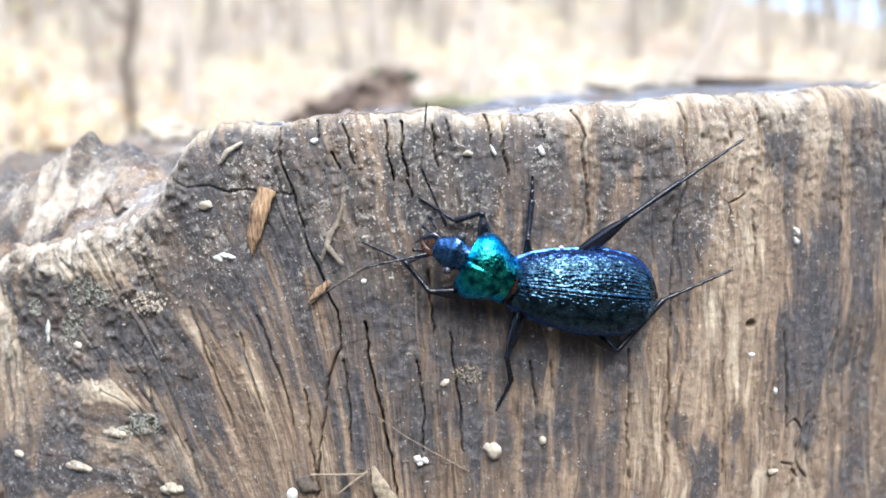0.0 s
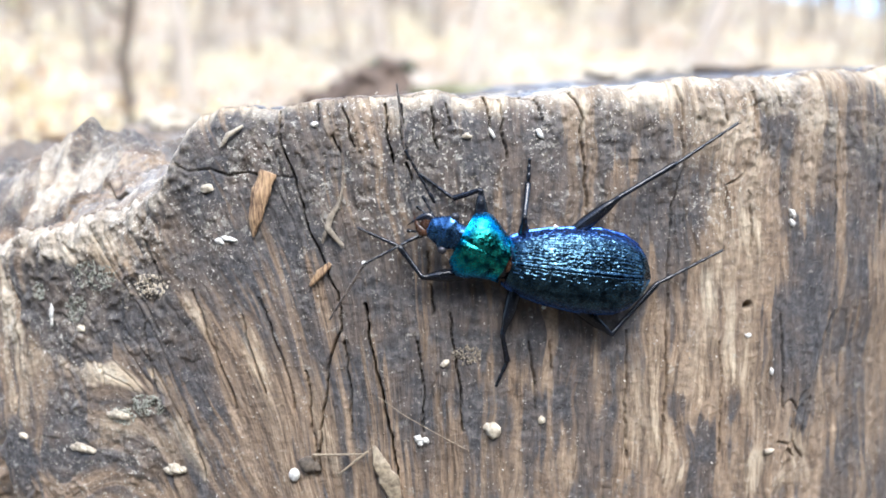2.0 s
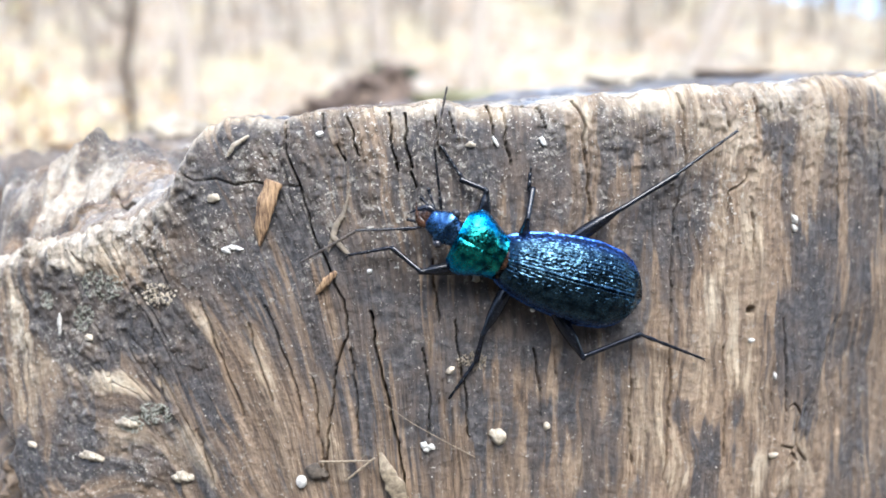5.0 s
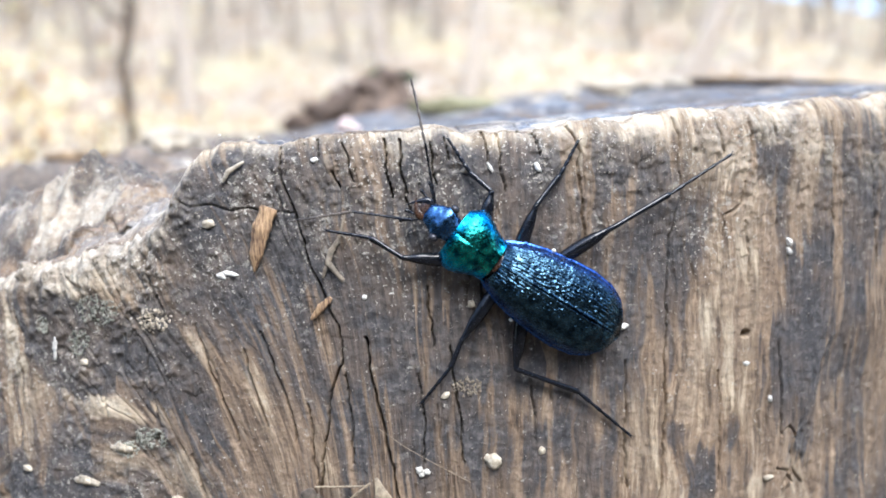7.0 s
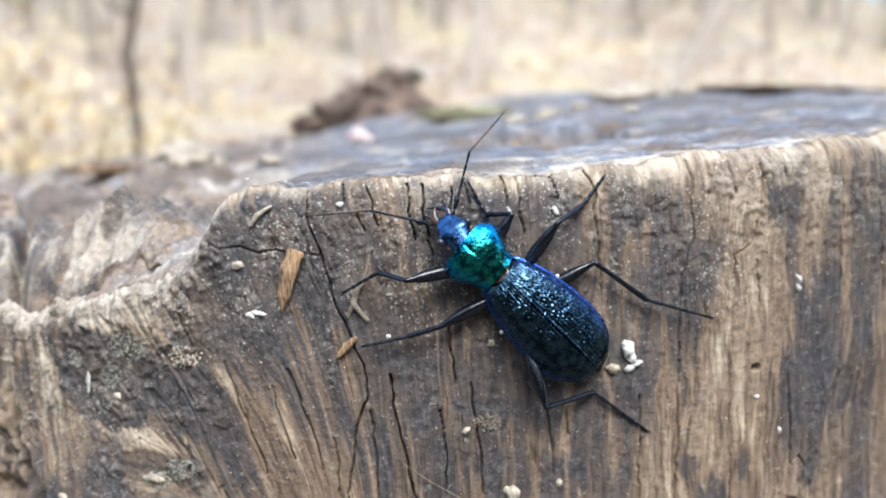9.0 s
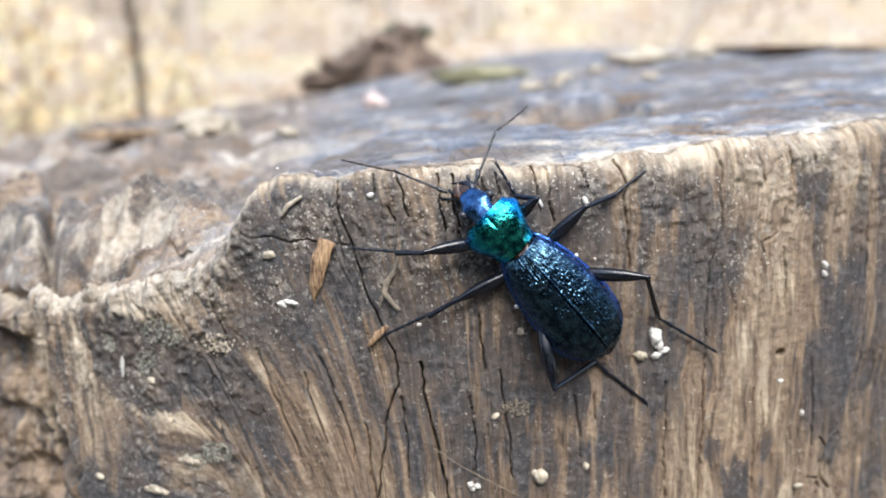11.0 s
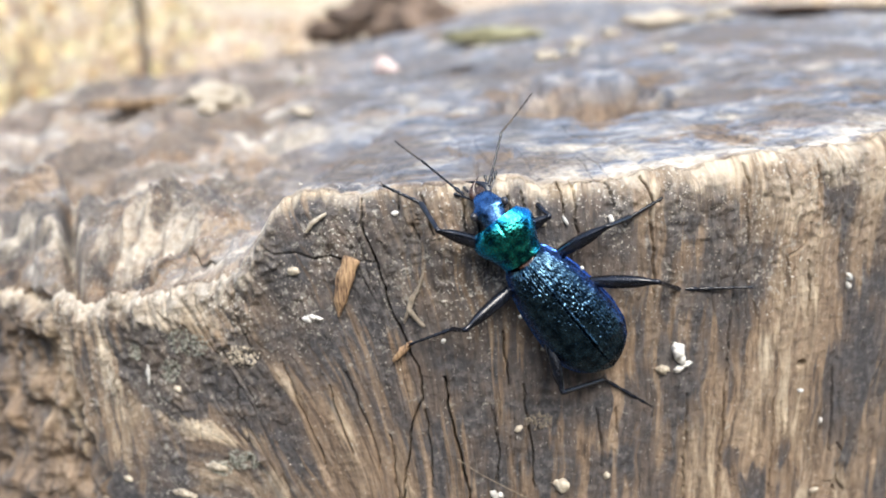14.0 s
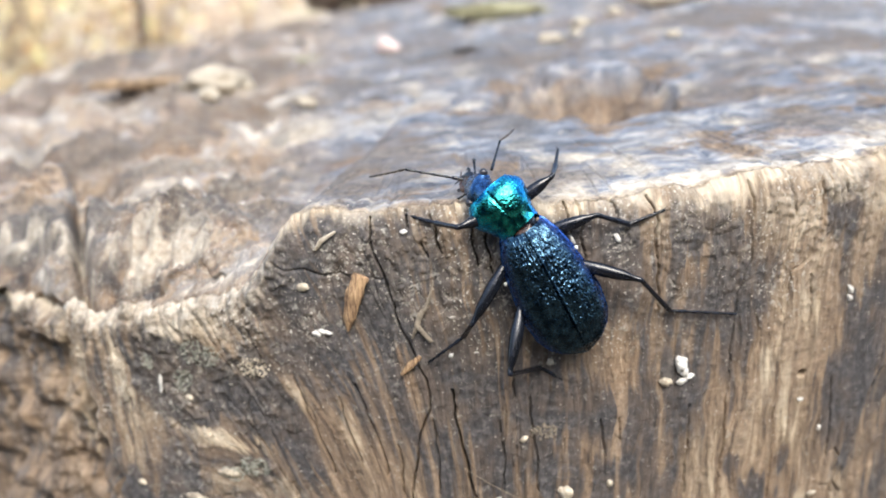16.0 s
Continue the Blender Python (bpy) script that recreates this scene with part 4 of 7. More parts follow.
def elytron(side):
    """One wing case: domed, wrinkled in rows, with a raised suture and a turned-up rim."""
    a, b = np.meshgrid(np.linspace(0, 1, 300), np.linspace(0, 1, 130), indexing="ij")
    half = 0.94 * np.interp(a, [0, 0.03, 0.1, 0.25, 0.45, 0.62, 0.78, 0.88, 0.95, 0.985, 1], [2.7, 3.3, 4.0, 4.75, 5.3, 5.5, 5.05, 4.1, 2.65, 1.4, 0.05])
    high = np.interp(a, [0, 0.06, 0.2, 0.5, 0.75, 0.92, 1], [1.6, 2.4, 3.1, 3.4, 2.7, 1.1, -0.6])
    k = np.ones(9) / 9
    for col in (half, high):
        line = np.convolve(np.pad(col[:, 0], 4, mode="edge"), k, "valid")
        line[-1] = col[-1, 0]
        col[:] = line[:, None]
    t = b * math.pi / 2
    y = half * np.sin(t) ** 0.97
    z = -1.5 + (high + 1.5) * np.cos(t) ** 0.72
    x = -0.4 - 18.1 * a + 0.5 * b * smooth(0.06, 0.0, a)
    along = a * 18.1
    row = b * 17
    sway = row + 0.9 * (layered(along / 1.3, b * 7, 6, 2) - 0.5)
    wave = 0.5 - 0.5 * np.cos(2 * math.pi * sway)
    fold = 1 - np.abs(2 * layered(along / 0.62, b * 19, 9, 2) - 1)
    lump = 0.055 * wave * (0.3 + layered(along / 0.7, b * 15, 7, 2)) + 0.11 * (smooth(0.5, 1.0, fold) - 0.4) * (0.5 + 0.5 * wave)
    lump = lump * smooth(0, 0.03, b) * smooth(1.0, 0.95, b) * smooth(0, 0.03, a)
    rim = 0.35 * smooth(0.955, 0.985, b)
    ridge = 0.16 * smooth(0.05, 0.02, b) - 0.22 * smooth(0.018, 0.0, b)
    y = y + np.sin(t) * lump + rim
    z = z + np.cos(t) * lump + ridge + 0.18 * smooth(0.965, 1.0, b)
    p = np.stack([x, side * (y + 0.015), z], -1)
    # turned under at the rim, so that the case has thickness
    under = p[:, -1:].copy()
    under[..., 1] -= side * 0.5 * smooth(0, 0.1, half[:, -1:])
    under[..., 2] -= 0.45
    p = np.concatenate([p, under], 1)
    if side > 0:
        p = p[:, ::-1]
    me = grid_mesh("elytron", p * MM)
    # the blue rim colour, widened inwards to paint in a sky sheen
    edge = np.concatenate([smooth(0.50, 0.94, b), np.ones_like(b[:, :1])], 1)
    edge = edge[:, ::-1] if side > 0 else edge
    me.attributes.new("edge", "FLOAT", "POINT").data.foreach_set("value", edge.reshape(-1).astype(np.float32))
    return me


def pronotum_mesh():
    """A heart-shaped plate with turned-up rims, a middle furrow and basal pits."""
    a, b = np.meshgrid(np.linspace(0, 1, 110), np.linspace(-1, 1, 121), indexing="ij")
    half = np.interp(a, [0, 0.05, 0.15, 0.3, 0.5, 0.68, 0.82, 0.93, 1], [2.7, 2.8, 2.9, 3.35, 4.05, 4.35, 4.25, 3.8, 3.1])
    k = np.hanning(43)[1:-1] / np.hanning(43).sum()
    half[:] = np.convolve(np.pad(half[:, 0], 20, mode="edge"), k, "valid")[:, None]
    t = b * math.pi / 2
    y = half * np.sin(t)
    high = np.interp(a, [0, 0.12, 0.35, 0.65, 0.9, 1], [1.3, 1.65, 2.3, 2.4, 1.9, 1.4])
    high[:] = np.convolve(np.pad(high[:, 0], 20, mode="edge"), k, "valid")[:, None]
    z = -0.9 + (high + 0.9) * np.cos(t) ** 0.8
    z = z + 0.34 * smooth(0.86, 0.97, np.abs(b)) - 0.12 * np.exp(-((b / 0.035) ** 2)) * smooth(0, 0.1, a) * smooth(1, 0.9, a)
    z = z - 0.5 * np.exp(-(((np.abs(b) - 0.48) / 0.16) ** 2 + ((a - 0.14) / 0.13) ** 2))
    z = z + 0.07 * (layered(a * 10, b * 7, 4, 4) - 0.5) + 0.06 * (layered(a * 34, b * 30, 5, 2) - 0.5)
    x = 0.15 + 6.5 * a - 0.5 * b**2 * smooth(0.5, 1, a) - 0.6 * smooth(0.75, 1, np.abs(b)) * smooth(0.15, 0, a)
    p = np.stack([x, y, z], -1)
    under_l, under_r = p[:, :1] * 1, p[:, -1:] * 1
    for u, s in ((under_l, 1), (under_r, -1)):
        u[..., 1] += s * 0.8
        u[..., 2] -= 0.6
    p = np.concatenate([under_l, p, under_r], 1)[:, ::-1]
    me = grid_mesh("pronotum", p * MM)
    edge = np.pad(np.maximum(smooth(0.25, 0.85, np.abs(b)), 0.6 * smooth(0.85, 1, a)), ((0, 0), (1, 1)), mode="edge")[:, ::-1]
    me.attributes.new("edge", "FLOAT", "POINT").data.foreach_set("value", edge.reshape(-1).astype(np.float32))
    return me


def curved_jaw(side):
    def bend(p):
        q = p.copy()
        q[..., 1] = p[..., 1] + side * (0.75 + 0.35 * np.sin(p[..., 0] * 1.4) - 0.22 * p[..., 0] ** 2)
        return q
    return loft("mandible", [(-0.3, 0.62, 0.4, -0.4), (0.8, 0.6, 0.36, -0.36), (1.6, 0.42, 0.26, -0.26), (2.3, 0.2, 0.12, -0.12), (2.7, 0.04, 0.03, -0.03)], 14, bend)


def chain(name, lengths, radii, sway=0.0):
    """Beaded segments in a row along x, as of a feeler or a foot."""
    meshes, x = [], 0.0
    total = sum(lengths)
    for n, (step, r) in enumerate(zip(lengths, radii)):
        off = sway * math.sin((x / total) * math.pi)
        bits = [(x, r * 0.68, off + r * 0.68, off - r * 0.68), (x + step * 0.25, r * 0.75, off + r * 0.75, off - r * 0.75),
                (x + step * 0.75, r, off + r, off - r), (x + step * 0.98, r * 0.7, off + r * 0.7, off - r * 0.7)]
        bits = [(bx, w, (u + d) / 2 + w, (u + d) / 2 - w) for bx, w, u, d in bits]
        meshes.append(loft("segment", bits, 10))
        x += step
    return meshes


def jointed(name, meshes, mat, parent, label="", tips=()):
    """A part whose first segment carries the rest, each a mesh of its own."""
    ob = part(name, meshes[0], mat, parent, label)
    for me in meshes[1:]:
        part("segment", me, mat, ob)
    for me in tips:
        part("claw", me, mat, ob)
    return ob


def tarsus_meshes(length):
    k = length / 5.0
    foot = chain("tarsus", [1.3 * k, 0.95 * k, 0.8 * k, 0.7 * k, 1.25 * k], [0.30, 0.27, 0.26, 0.25, 0.21])
    claws = []
    for s in (1, -1):
        def bend(p, s=s):
            q = p.copy()
            q[..., 1] += s * (0.08 + 0.35 * p[..., 0])
            q[..., 2] -= 0.5 * p[..., 0] ** 2
            q[..., 0] += length - 0.05
            return q
        claws.append(loft("claw", [(0, 0.06, 0.05, -0.05), (0.35, 0.045, 0.04, -0.04), (0.65, 0.012, 0.01, -0.01)], 6, bend))
    return foot, claws


def femur_mesh(length):
    return loft("femur", [(0, 0.3, 0.3, -0.3), (length * 0.15, 0.68, 0.66, -0.66), (length * 0.45, 0.92, 0.84, -0.84), (length * 0.75, 0.74, 0.68, -0.68),
                          (length * 0.92, 0.38, 0.36, -0.36), (length * 1.0, 0.36, 0.36, -0.36), (length * 1.03, 0.2, 0.2, -0.2)], 16, relief=0.05)


def tibia_mesh(length):
    shaft = loft("tibia", [(-0.1, 0.2, 0.2, -0.2), (0.15, 0.38, 0.38, -0.38), (length * 0.12, 0.31, 0.31, -0.31), (length * 0.5, 0.33, 0.31, -0.31),
                           (length * 0.85, 0.38, 0.35, -0.35), (length * 0.97, 0.4, 0.38, -0.38), (length * 1.02, 0.22, 0.2, -0.2)], 14, relief=0.12, seed=3)
    spurs = []
    for s in (1, -1):
        def bend(p, s=s):
            q = p.copy()
            q[..., 1] += s * (0.2 + 0.4 * p[..., 0])
            q[..., 2] -= 0.15 + 0.2 * p[..., 0]
            q[..., 0] += length * 0.95
            return q
        spurs.append(loft("spur", [(0, 0.07, 0.06, -0.06), (0.4, 0.045, 0.04, -0.04), (0.8, 0.01, 0.01, -0.01)], 6, bend))
    return joined("tibia", [shaft] + spurs)


beetle = tagged(new("beetle"), "shiny blue-black ground beetle with a green thorax, climbing", "beetle")
part("elytron", elytron(1), ELYTRA, beetle, "wrinkled metallic blue wing case")
part("elytron", elytron(-1), ELYTRA, beetle, "wrinkled metallic blue wing case")
part("abdomen", loft("abdomen", [(-0.2, 2.2, -0.4, -2.2), (-3, 4.1, -0.6, -2.9), (-8, 4.9, -0.8, -3.1), (-13, 4.6, -0.9, -2.7), (-16.5, 2.6, -1.0, -2.0), (-18.2, 0.6, -1.3, -1.6)], 28), BLACK, beetle)
part("waist", loft("waist", [(-1.8, 2.6, 0.9, -2.2), (-0.5, 2.1, 0.9, -2.1), (0.8, 2.2, 0.8, -2.0)], 24), BLACK, beetle)
part("scutellum", loft("scutellum", [(-1.5, 0.15, 1.6, 1.2), (-0.9, 0.6, 1.55, 1.0), (-0.3, 1.2, 1.3, 0.7), (0.1, 1.2, 1.0, 0.7)], 16), RUST, beetle, "small brown plate between the wing cases")
for spot_at in ((-5.6, 5.15, -0.95), (-10.2, 2.6, 2.35), (-5.6, -4.95, -0.4)):
    part("grain", ball("grain", 0.27, (1.2, 0.9, 0.8), spot_at, 0.3, 5), speckled("pale_grain", (0.5, 0.48, 0.42), (0.8, 0.78, 0.7), 2000), beetle, "pale grain of dust stuck to the shell")
pronotum = part("pronotum", pronotum_mesh(), THORAX, beetle, "metallic green-blue thorax shield with turned-up rims")
part("thorax_underside", loft("thorax_underside", [(0.2, 2.2, 0.9, -2.0), (2.5, 3.1, 0.9, -2.3), (5, 2.9, 0.9, -2.2), (6.4, 1.8, 0.7, -1.5)], 22), BLACK, pronotum)
head = part("head", loft("head", [(-1.2, 1.6, 1.1, -1.3), (0.1, 1.55, 1.0, -1.4), (0.9, 1.7, 1.1, -1.4), (1.5, 2.2, 1.2, -1.3), (2.1, 2.3, 1.1, -1.3), (2.7, 1.85, 0.9, -1.1),
                                  (3.4, 1.55, 0.6, -0.9), (4.3, 1.2, 0.25, -0.7)], 36, relief=0.14, seed=2), HEAD, beetle, "narrow dark blue head")
for s in (1, -1):
    part("eye", ball("eye", 0.6, (1, 0.85, 1), (1.75, s * 2.15, 0.45)), EYE, head, "bulging dark grey eye")
    part("mandible", curved_jaw(s), RUST if s > 0 else BLACK, head, "curved dark mandible").location = (4.1 * MM, 0, -0.2 * MM)
    for n, (px, turn, size) in enumerate(((3.8, 40, 3.4), (3.9, 14, 2.8))):
        palp = part("palp", joined("palp", chain("palp", [size * 0.4, size * 0.35, size * 0.25], [0.16, 0.17, 0.26])), BLACK, head)
        palp.matrix_basis = pose(px * MM, s * 0.9 * MM, -0.5 * MM, 0, 10, s * turn)
part("labrum", loft("labrum", [(4.3, 1.0, 0.2, -0.1), (5.0, 1.05, 0.1, -0.15), (5.4, 0.7, 0.0, -0.15)], 16), RUST, head, "brown upper lip")

limbs = {}
for key, (fl, tl, rl) in (("l3", (9.5, 9.0, 9.9)), ("l2", (9.5, 4.2, 6.2)), ("l1", (8.3, 4.8, 5.7)), ("r1", (6.4, 3.6, 5.2)), ("r2", (8.1, 4.9, 5.3)), ("r3", (9.5, 9.1, 10.0))):
    limbs[key + "_femur"] = part("femur", femur_mesh(fl), BLACK, beetle)
    limbs[key + "_tibia"] = part("tibia", tibia_mesh(tl), BLACK, beetle)
    foot, claws = tarsus_meshes(rl)
    limbs[key + "_tarsus"] = jointed("tarsus", foot, BLACK, beetle, tips=claws)
for key in ("la", "ra"):
    limbs[key + "_base"] = jointed("antenna", chain("antenna", [1.5, 0.9, 1.7, 1.65, 1.65], [0.27, 0.2, 0.19, 0.18, 0.18]), BLACK, beetle, "dark beaded feeler")
    limbs[key + "_tip"] = jointed("antenna_tip", chain("antenna_tip", [1.35, 1.3, 1.3, 1.3, 1.25, 1.3], [0.2, 0.2, 0.19, 0.18, 0.17, 0.14], 0.5), ANTENNA, beetle, "brownish outer feeler")


# ---- bits lying on the stump's face ----
CREAM = speckled("cream_crumb", (0.20, 0.165, 0.12), (0.56, 0.49, 0.37), 1500, 0.6, 0.00008)
WHITE = speckled("white_crumb", (0.36, 0.34, 0.30), (0.74, 0.72, 0.66), 1500, 0.6, 0.00008)


def fibre(name, low, high):
    """Torn wood fibres that run up and down."""
    m = material(name, 0.7)
    n = Nodes(m)
    streak = n.noise(n.scaled(1, 1, 0.15), 3200, 4, 0.6, 0.2)
    n.base(n.ramp(n.maths("ADD", n.maths("MULTIPLY", streak, 0.75), n.maths("MULTIPLY", n.noise(n.where, 500, 3), 0.25)), (0.38, low), (0.62, high)))
    n.bump(streak, 0.9, 0.0002)
    return m


ORANGE = fibre("orange_wood", (0.08, 0.042, 0.024), (0.46, 0.30, 0.16))
STRAW = speckled("straw", (0.09, 0.066, 0.045), (0.38, 0.31, 0.21), 1600, 0.6, 0.00006)
ROOT = speckled("grey_rootlet", (0.06, 0.048, 0.037), (0.27, 0.225, 0.165), 1400, 0.8, 0.00012)
BARK = speckled("dark_bark", (0.03, 0.024, 0.018), (0.14, 0.11, 0.08), 900, 0.85, 0.0002)


def face_pose(u, z, turn=0, proud=0.0):
    """On the face: x to the side, z up, y into the wood; turned in the face by degrees."""
    place, out = on_face(u, z, proud)
    side = Vector((0, 0, 1)).cross(out).normalized()
    m = Matrix((side, -out, Vector((0, 0, 1)))).transposed().to_4x4()
    m.translation = place
    return m @ pose(0, 0, 0, 0, turn, 0)


def crumb(name, label, u, z, width, height, turn=0, mat=None, lumps=((0, 0, 1),), seed=0):
    """A small lump of one or more knobs, half sunk into the grain."""
    meshes = [ball("lump", 1.0, (width * s / 2, min(width, height) * s * 0.36, height * s / 2), (dx * width, -0.12 * height, dz * height), 0.2 if name == "seed" else 0.45, seed + k, 3)
              for k, (dx, dz, s) in enumerate(lumps)]
    me = joined(name, meshes)
    me.materials.append(mat or CREAM)
    ob = new(name, me)
    ob.matrix_world = face_pose(u, z, turn, 0.02 * height)
    return tagged(ob, label, "crumb" if name != "seed" else "seed")


def strip(name, label, category, way, width, thick, mat, lift=0.15, seed=0):
    """A splinter, root or stem that follows points on the face: u, z and how far it stands off."""
    pts = []
    for u, z, off in way:
        place, out = on_face(u, z, off)
        pts.append((place, out))
    n = 12 * (len(pts) - 1) + 1
    rows = []
    for i in range(n):
        k = i / (n - 1) * (len(pts) - 1)
        a = min(int(k), len(pts) - 2)
        f = k - a
        f = f * f * (3 - 2 * f) * 0.3 + f * 0.7
        c = pts[a][0].lerp(pts[a + 1][0], f) + pts[a][1] * lift * MM
        along = (pts[a + 1][0] - pts[a][0]).normalized()
        side = along.cross(pts[a][1]).normalized()
        s = i / (n - 1)
        w = float(np.interp(s, np.linspace(0, 1, len(width)), width)) / 2 * (1 + 0.18 * noise.noise(Vector((s * 9, seed, 0))) + 0.08 * noise.noise(Vector((s * 31, seed, 2))))
        t = thick / 2 * (0.35 + 0.65 * w * 2 / max(width))
        rows.append([c + (side * math.cos(q) * w + pts[a][1] * math.sin(q) * t) * MM for q in np.linspace(0, 2 * math.pi, 10, endpoint=False)])
    first, last = [sum(rows[0], Vector()) / 10] * 10, [sum(rows[-1], Vector()) / 10] * 10
    places = np.array([[tuple(v) for v in r] for r in [first] + rows + [last]])
    me = grid_mesh(name, places, closed=True)
    me.materials.append(mat)
    return tagged(new(name, me), label, category)


crumb("seed", "cream-coloured seed lying on the wood", -3.2, 365.8, 2.00, 2.15, -20, CREAM, ((0, 0, 1), (-0.25, 0.3, 0.55)), 1)
crumb("crumb", "white crumb with two lobes on the wood", -12.4, 364.7, 1.29, 1.14, 20, WHITE, ((-0.3, 0.1, 0.8), (0.4, 0.2, 0.7), (0, -0.3, 0.6)), 2)
crumb("crumb", "small tan crumb on the wood", 3.1, 366.8, 0.86, 1.14, 0, CREAM, ((0, 0, 1),), 3)
crumb("crumb", "small pale crumb on the wood", -9.2, 374.6, 1.29, 0.79, -35, CREAM, ((0, 0, 1),), 4)
crumb("crumb", "white curl of dry matter", -36.4, 390.8, 1.72, 0.86, 20, WHITE, ((0.3, 0.1, 0.7), (-0.2, -0.1, 0.7), (-0.55, -0.8, 0.75)), 5)
crumb("crumb", "white bird-dropping fleck on the wood", 39.4, 391.7, 1.29, 1.72, -30, WHITE, ((0.2, 0.35, 0.7), (-0.3, -0.3, 0.6)), 6)
crumb("crumb", "white elongated fleck on the wood", -63.6, 380.2, 0.79, 2.43, 5, WHITE, ((0, 0.2, 0.8), (0.1, -0.35, 0.6)), 7)
crumb("crumb", "small cream crumb on the wood", -58.7, 378.6, 1.43, 0.93, 10, CREAM, ((0, 0, 1),), 8)
crumb("crumb", "tiny white crumb on the wood", -19.1, 387.5, 0.64, 0.64, 0, WHITE, ((0, 0, 1),), 9)
crumb("crumb", "tiny white crumb on the wood", 32.6, 376.1, 0.86, 0.57, 0, WHITE, ((0, 0, 1),), 10)
crumb("crumb", "tiny white crumb on the wood", 36.5, 370.8, 0.64, 0.93, 0, WHITE, ((0, 0, 1),), 11)
crumb("seed", "round whitish seed beside a dark husk", -28.7, 360.4, 1.43, 1.72, 10, WHITE, ((0, 0, 1),), 12)
crumb("husk", "dark brown seed husk on the wood", -26.9, 361.7, 2.43, 1.86, 30, BARK, ((0, 0, 1), (0.4, 0.2, 0.6)), 13)
crumb("crumb", "grey crumb of rotten wood", -44.8, 360.6, 2.43, 1.72, 20, CREAM, ((0, 0, 0.8), (0.4, 0.2, 0.5), (-0.3, -0.3, 0.6)), 14)
crumb("crumb", "lump of white bird dropping on the wood", 12.8, 384.2, 1.86, 2.43, 0, WHITE, ((0, 0.1, 0.9), (0.3, -0.4, 0.6), (-0.25, 0.4, 0.55)), 15)
crumb("crumb", "lump of white bird dropping on the wood", 10.6, 382.0, 1.72, 1.43, 25, CREAM, ((0, 0, 0.9), (0.35, 0.2, 0.55)), 16)
crumb("crumb", "lump of white bird dropping on the wood", 13.4, 382.0, 2.15, 1.29, -15, WHITE, ((-0.2, 0, 0.7), (0.35, 0.2, 0.7)), 17)
crumb("crumb", "small cream crumb on the wood", -5.7, 386.3, 0.86, 1.07, 20, CREAM, ((0, 0, 1),), 19)
crumb("crumb", "whitish fleck of dry matter", -38.9, 397.2, 1.57, 1.14, 0, CREAM, ((0, 0, 1),), 21)
crumb("crumb", "small white crumb on the rim", 36.3, 359.6, 1.57, 0.86, 0, CREAM, ((0, 0, 1),), 22)
crumb("crumb", "small white crumb on the wood", -24.9, 404.9, 1.00, 0.71, 0, WHITE, ((0, 0, 1),), 23)
crumb("crumb", "small white crumb on the wood", 3.1, 403.3, 0.64, 1.43, -30, WHITE, ((0, 0, 1),), 24)
crumb("crumb", "small white crumb on the wood", -2.9, 403.4, 0.43, 1.43, -30, WHITE, ((0, 0, 1),), 25)
crumb("crumb", "small tan crumb on the wood", -6.0, 403.1, 1.14, 0.71, 10, CREAM, ((0, 0, 1),), 26)
crumb("crumb", "small tan crumb on the wood", -68.6, 363.4, 1.43, 1.00, 10, CREAM, ((0, 0, 1),), 27)
crumb("crumb", "tan crumb of rotten wood", -58.6, 362.6, 2.86, 1.57, 15, CREAM, ((0, 0, 0.8), (0.45, 0.1, 0.6), (-0.4, -0.2, 0.5)), 28)
crumb("crumb", "grey crumb of rotten wood", -53.0, 367.4, 2.43, 1.57, 15, CREAM, ((0, 0, 0.8), (0.45, 0.1, 0.6), (-0.4, -0.2, 0.5)), 29)
strip("wood_splinter", "orange-brown pointed wood splinter stuck to the face", "splinter", ((-30.7, 399.1, 0.3), (-31.8, 396.3, 0.7), (-32.6, 393.1, 0.6), (-33.0, 391.0, 0.2)), (2.15, 2.43, 1.72, 0.29), 0.90, ORANGE, seed=1)
strip("wood_splinter", "small orange splinter across a crack", "splinter", ((-23.2, 387.6, 0.4), (-24.5, 386.4, 0.5), (-25.9, 384.8, 0.3)), (0.57, 1.14, 0.36), 0.50, ORANGE, seed=2)
strip("rootlet", "tan dry rootlet clinging to the wood", "rootlet", ((-21.2, 398.2, 0.0), (-21.7, 396.2, 0.1), (-22.1, 394.8, 0.2), (-23.1, 393.4, 0.2), (-23.5, 392.0, 0.3), (-22.5, 390.8, 0.5), (-21.6, 389.7, 0.4)), (0.21, 0.36, 0.57, 0.79, 0.86, 0.64, 0.57), 0.45, ROOT, seed=3)
strip("rootlet", "short fork of a dry rootlet", "rootlet", ((-23.2, 392.5, 0.2), (-23.9, 391.1, 0.3), (-24.2, 390.1, 0.2)), (0.50, 0.50, 0.29), 0.35, ROOT, seed=12)
strip("grass_stem", "thin dry yellow grass stem", "grass", ((-26.2, 363.1, 0.4), (-22.7, 363.3, 0.8), (-19.5, 363.4, 1.0)), (0.29, 0.29, 0.21), 0.25, STRAW, seed=4)
strip("grass_stem", "thin dry yellow grass stem", "grass", ((-19.0, 363.8, 1.0), (-21.0, 362.2, 0.8), (-22.9, 360.6, 0.4)), (0.29, 0.29, 0.21), 0.25, STRAW, seed=5)
strip("dry_leaf", "narrow dry tan leaf blade", "leaf", ((-18.3, 364.3, 0.5), (-17.6, 362.2, 1.0), (-16.4, 359.7, 0.8), (-15.7, 357.1, 0.4)), (0.43, 1.86, 2.57, 1.43), 0.30, STRAW, seed=6)
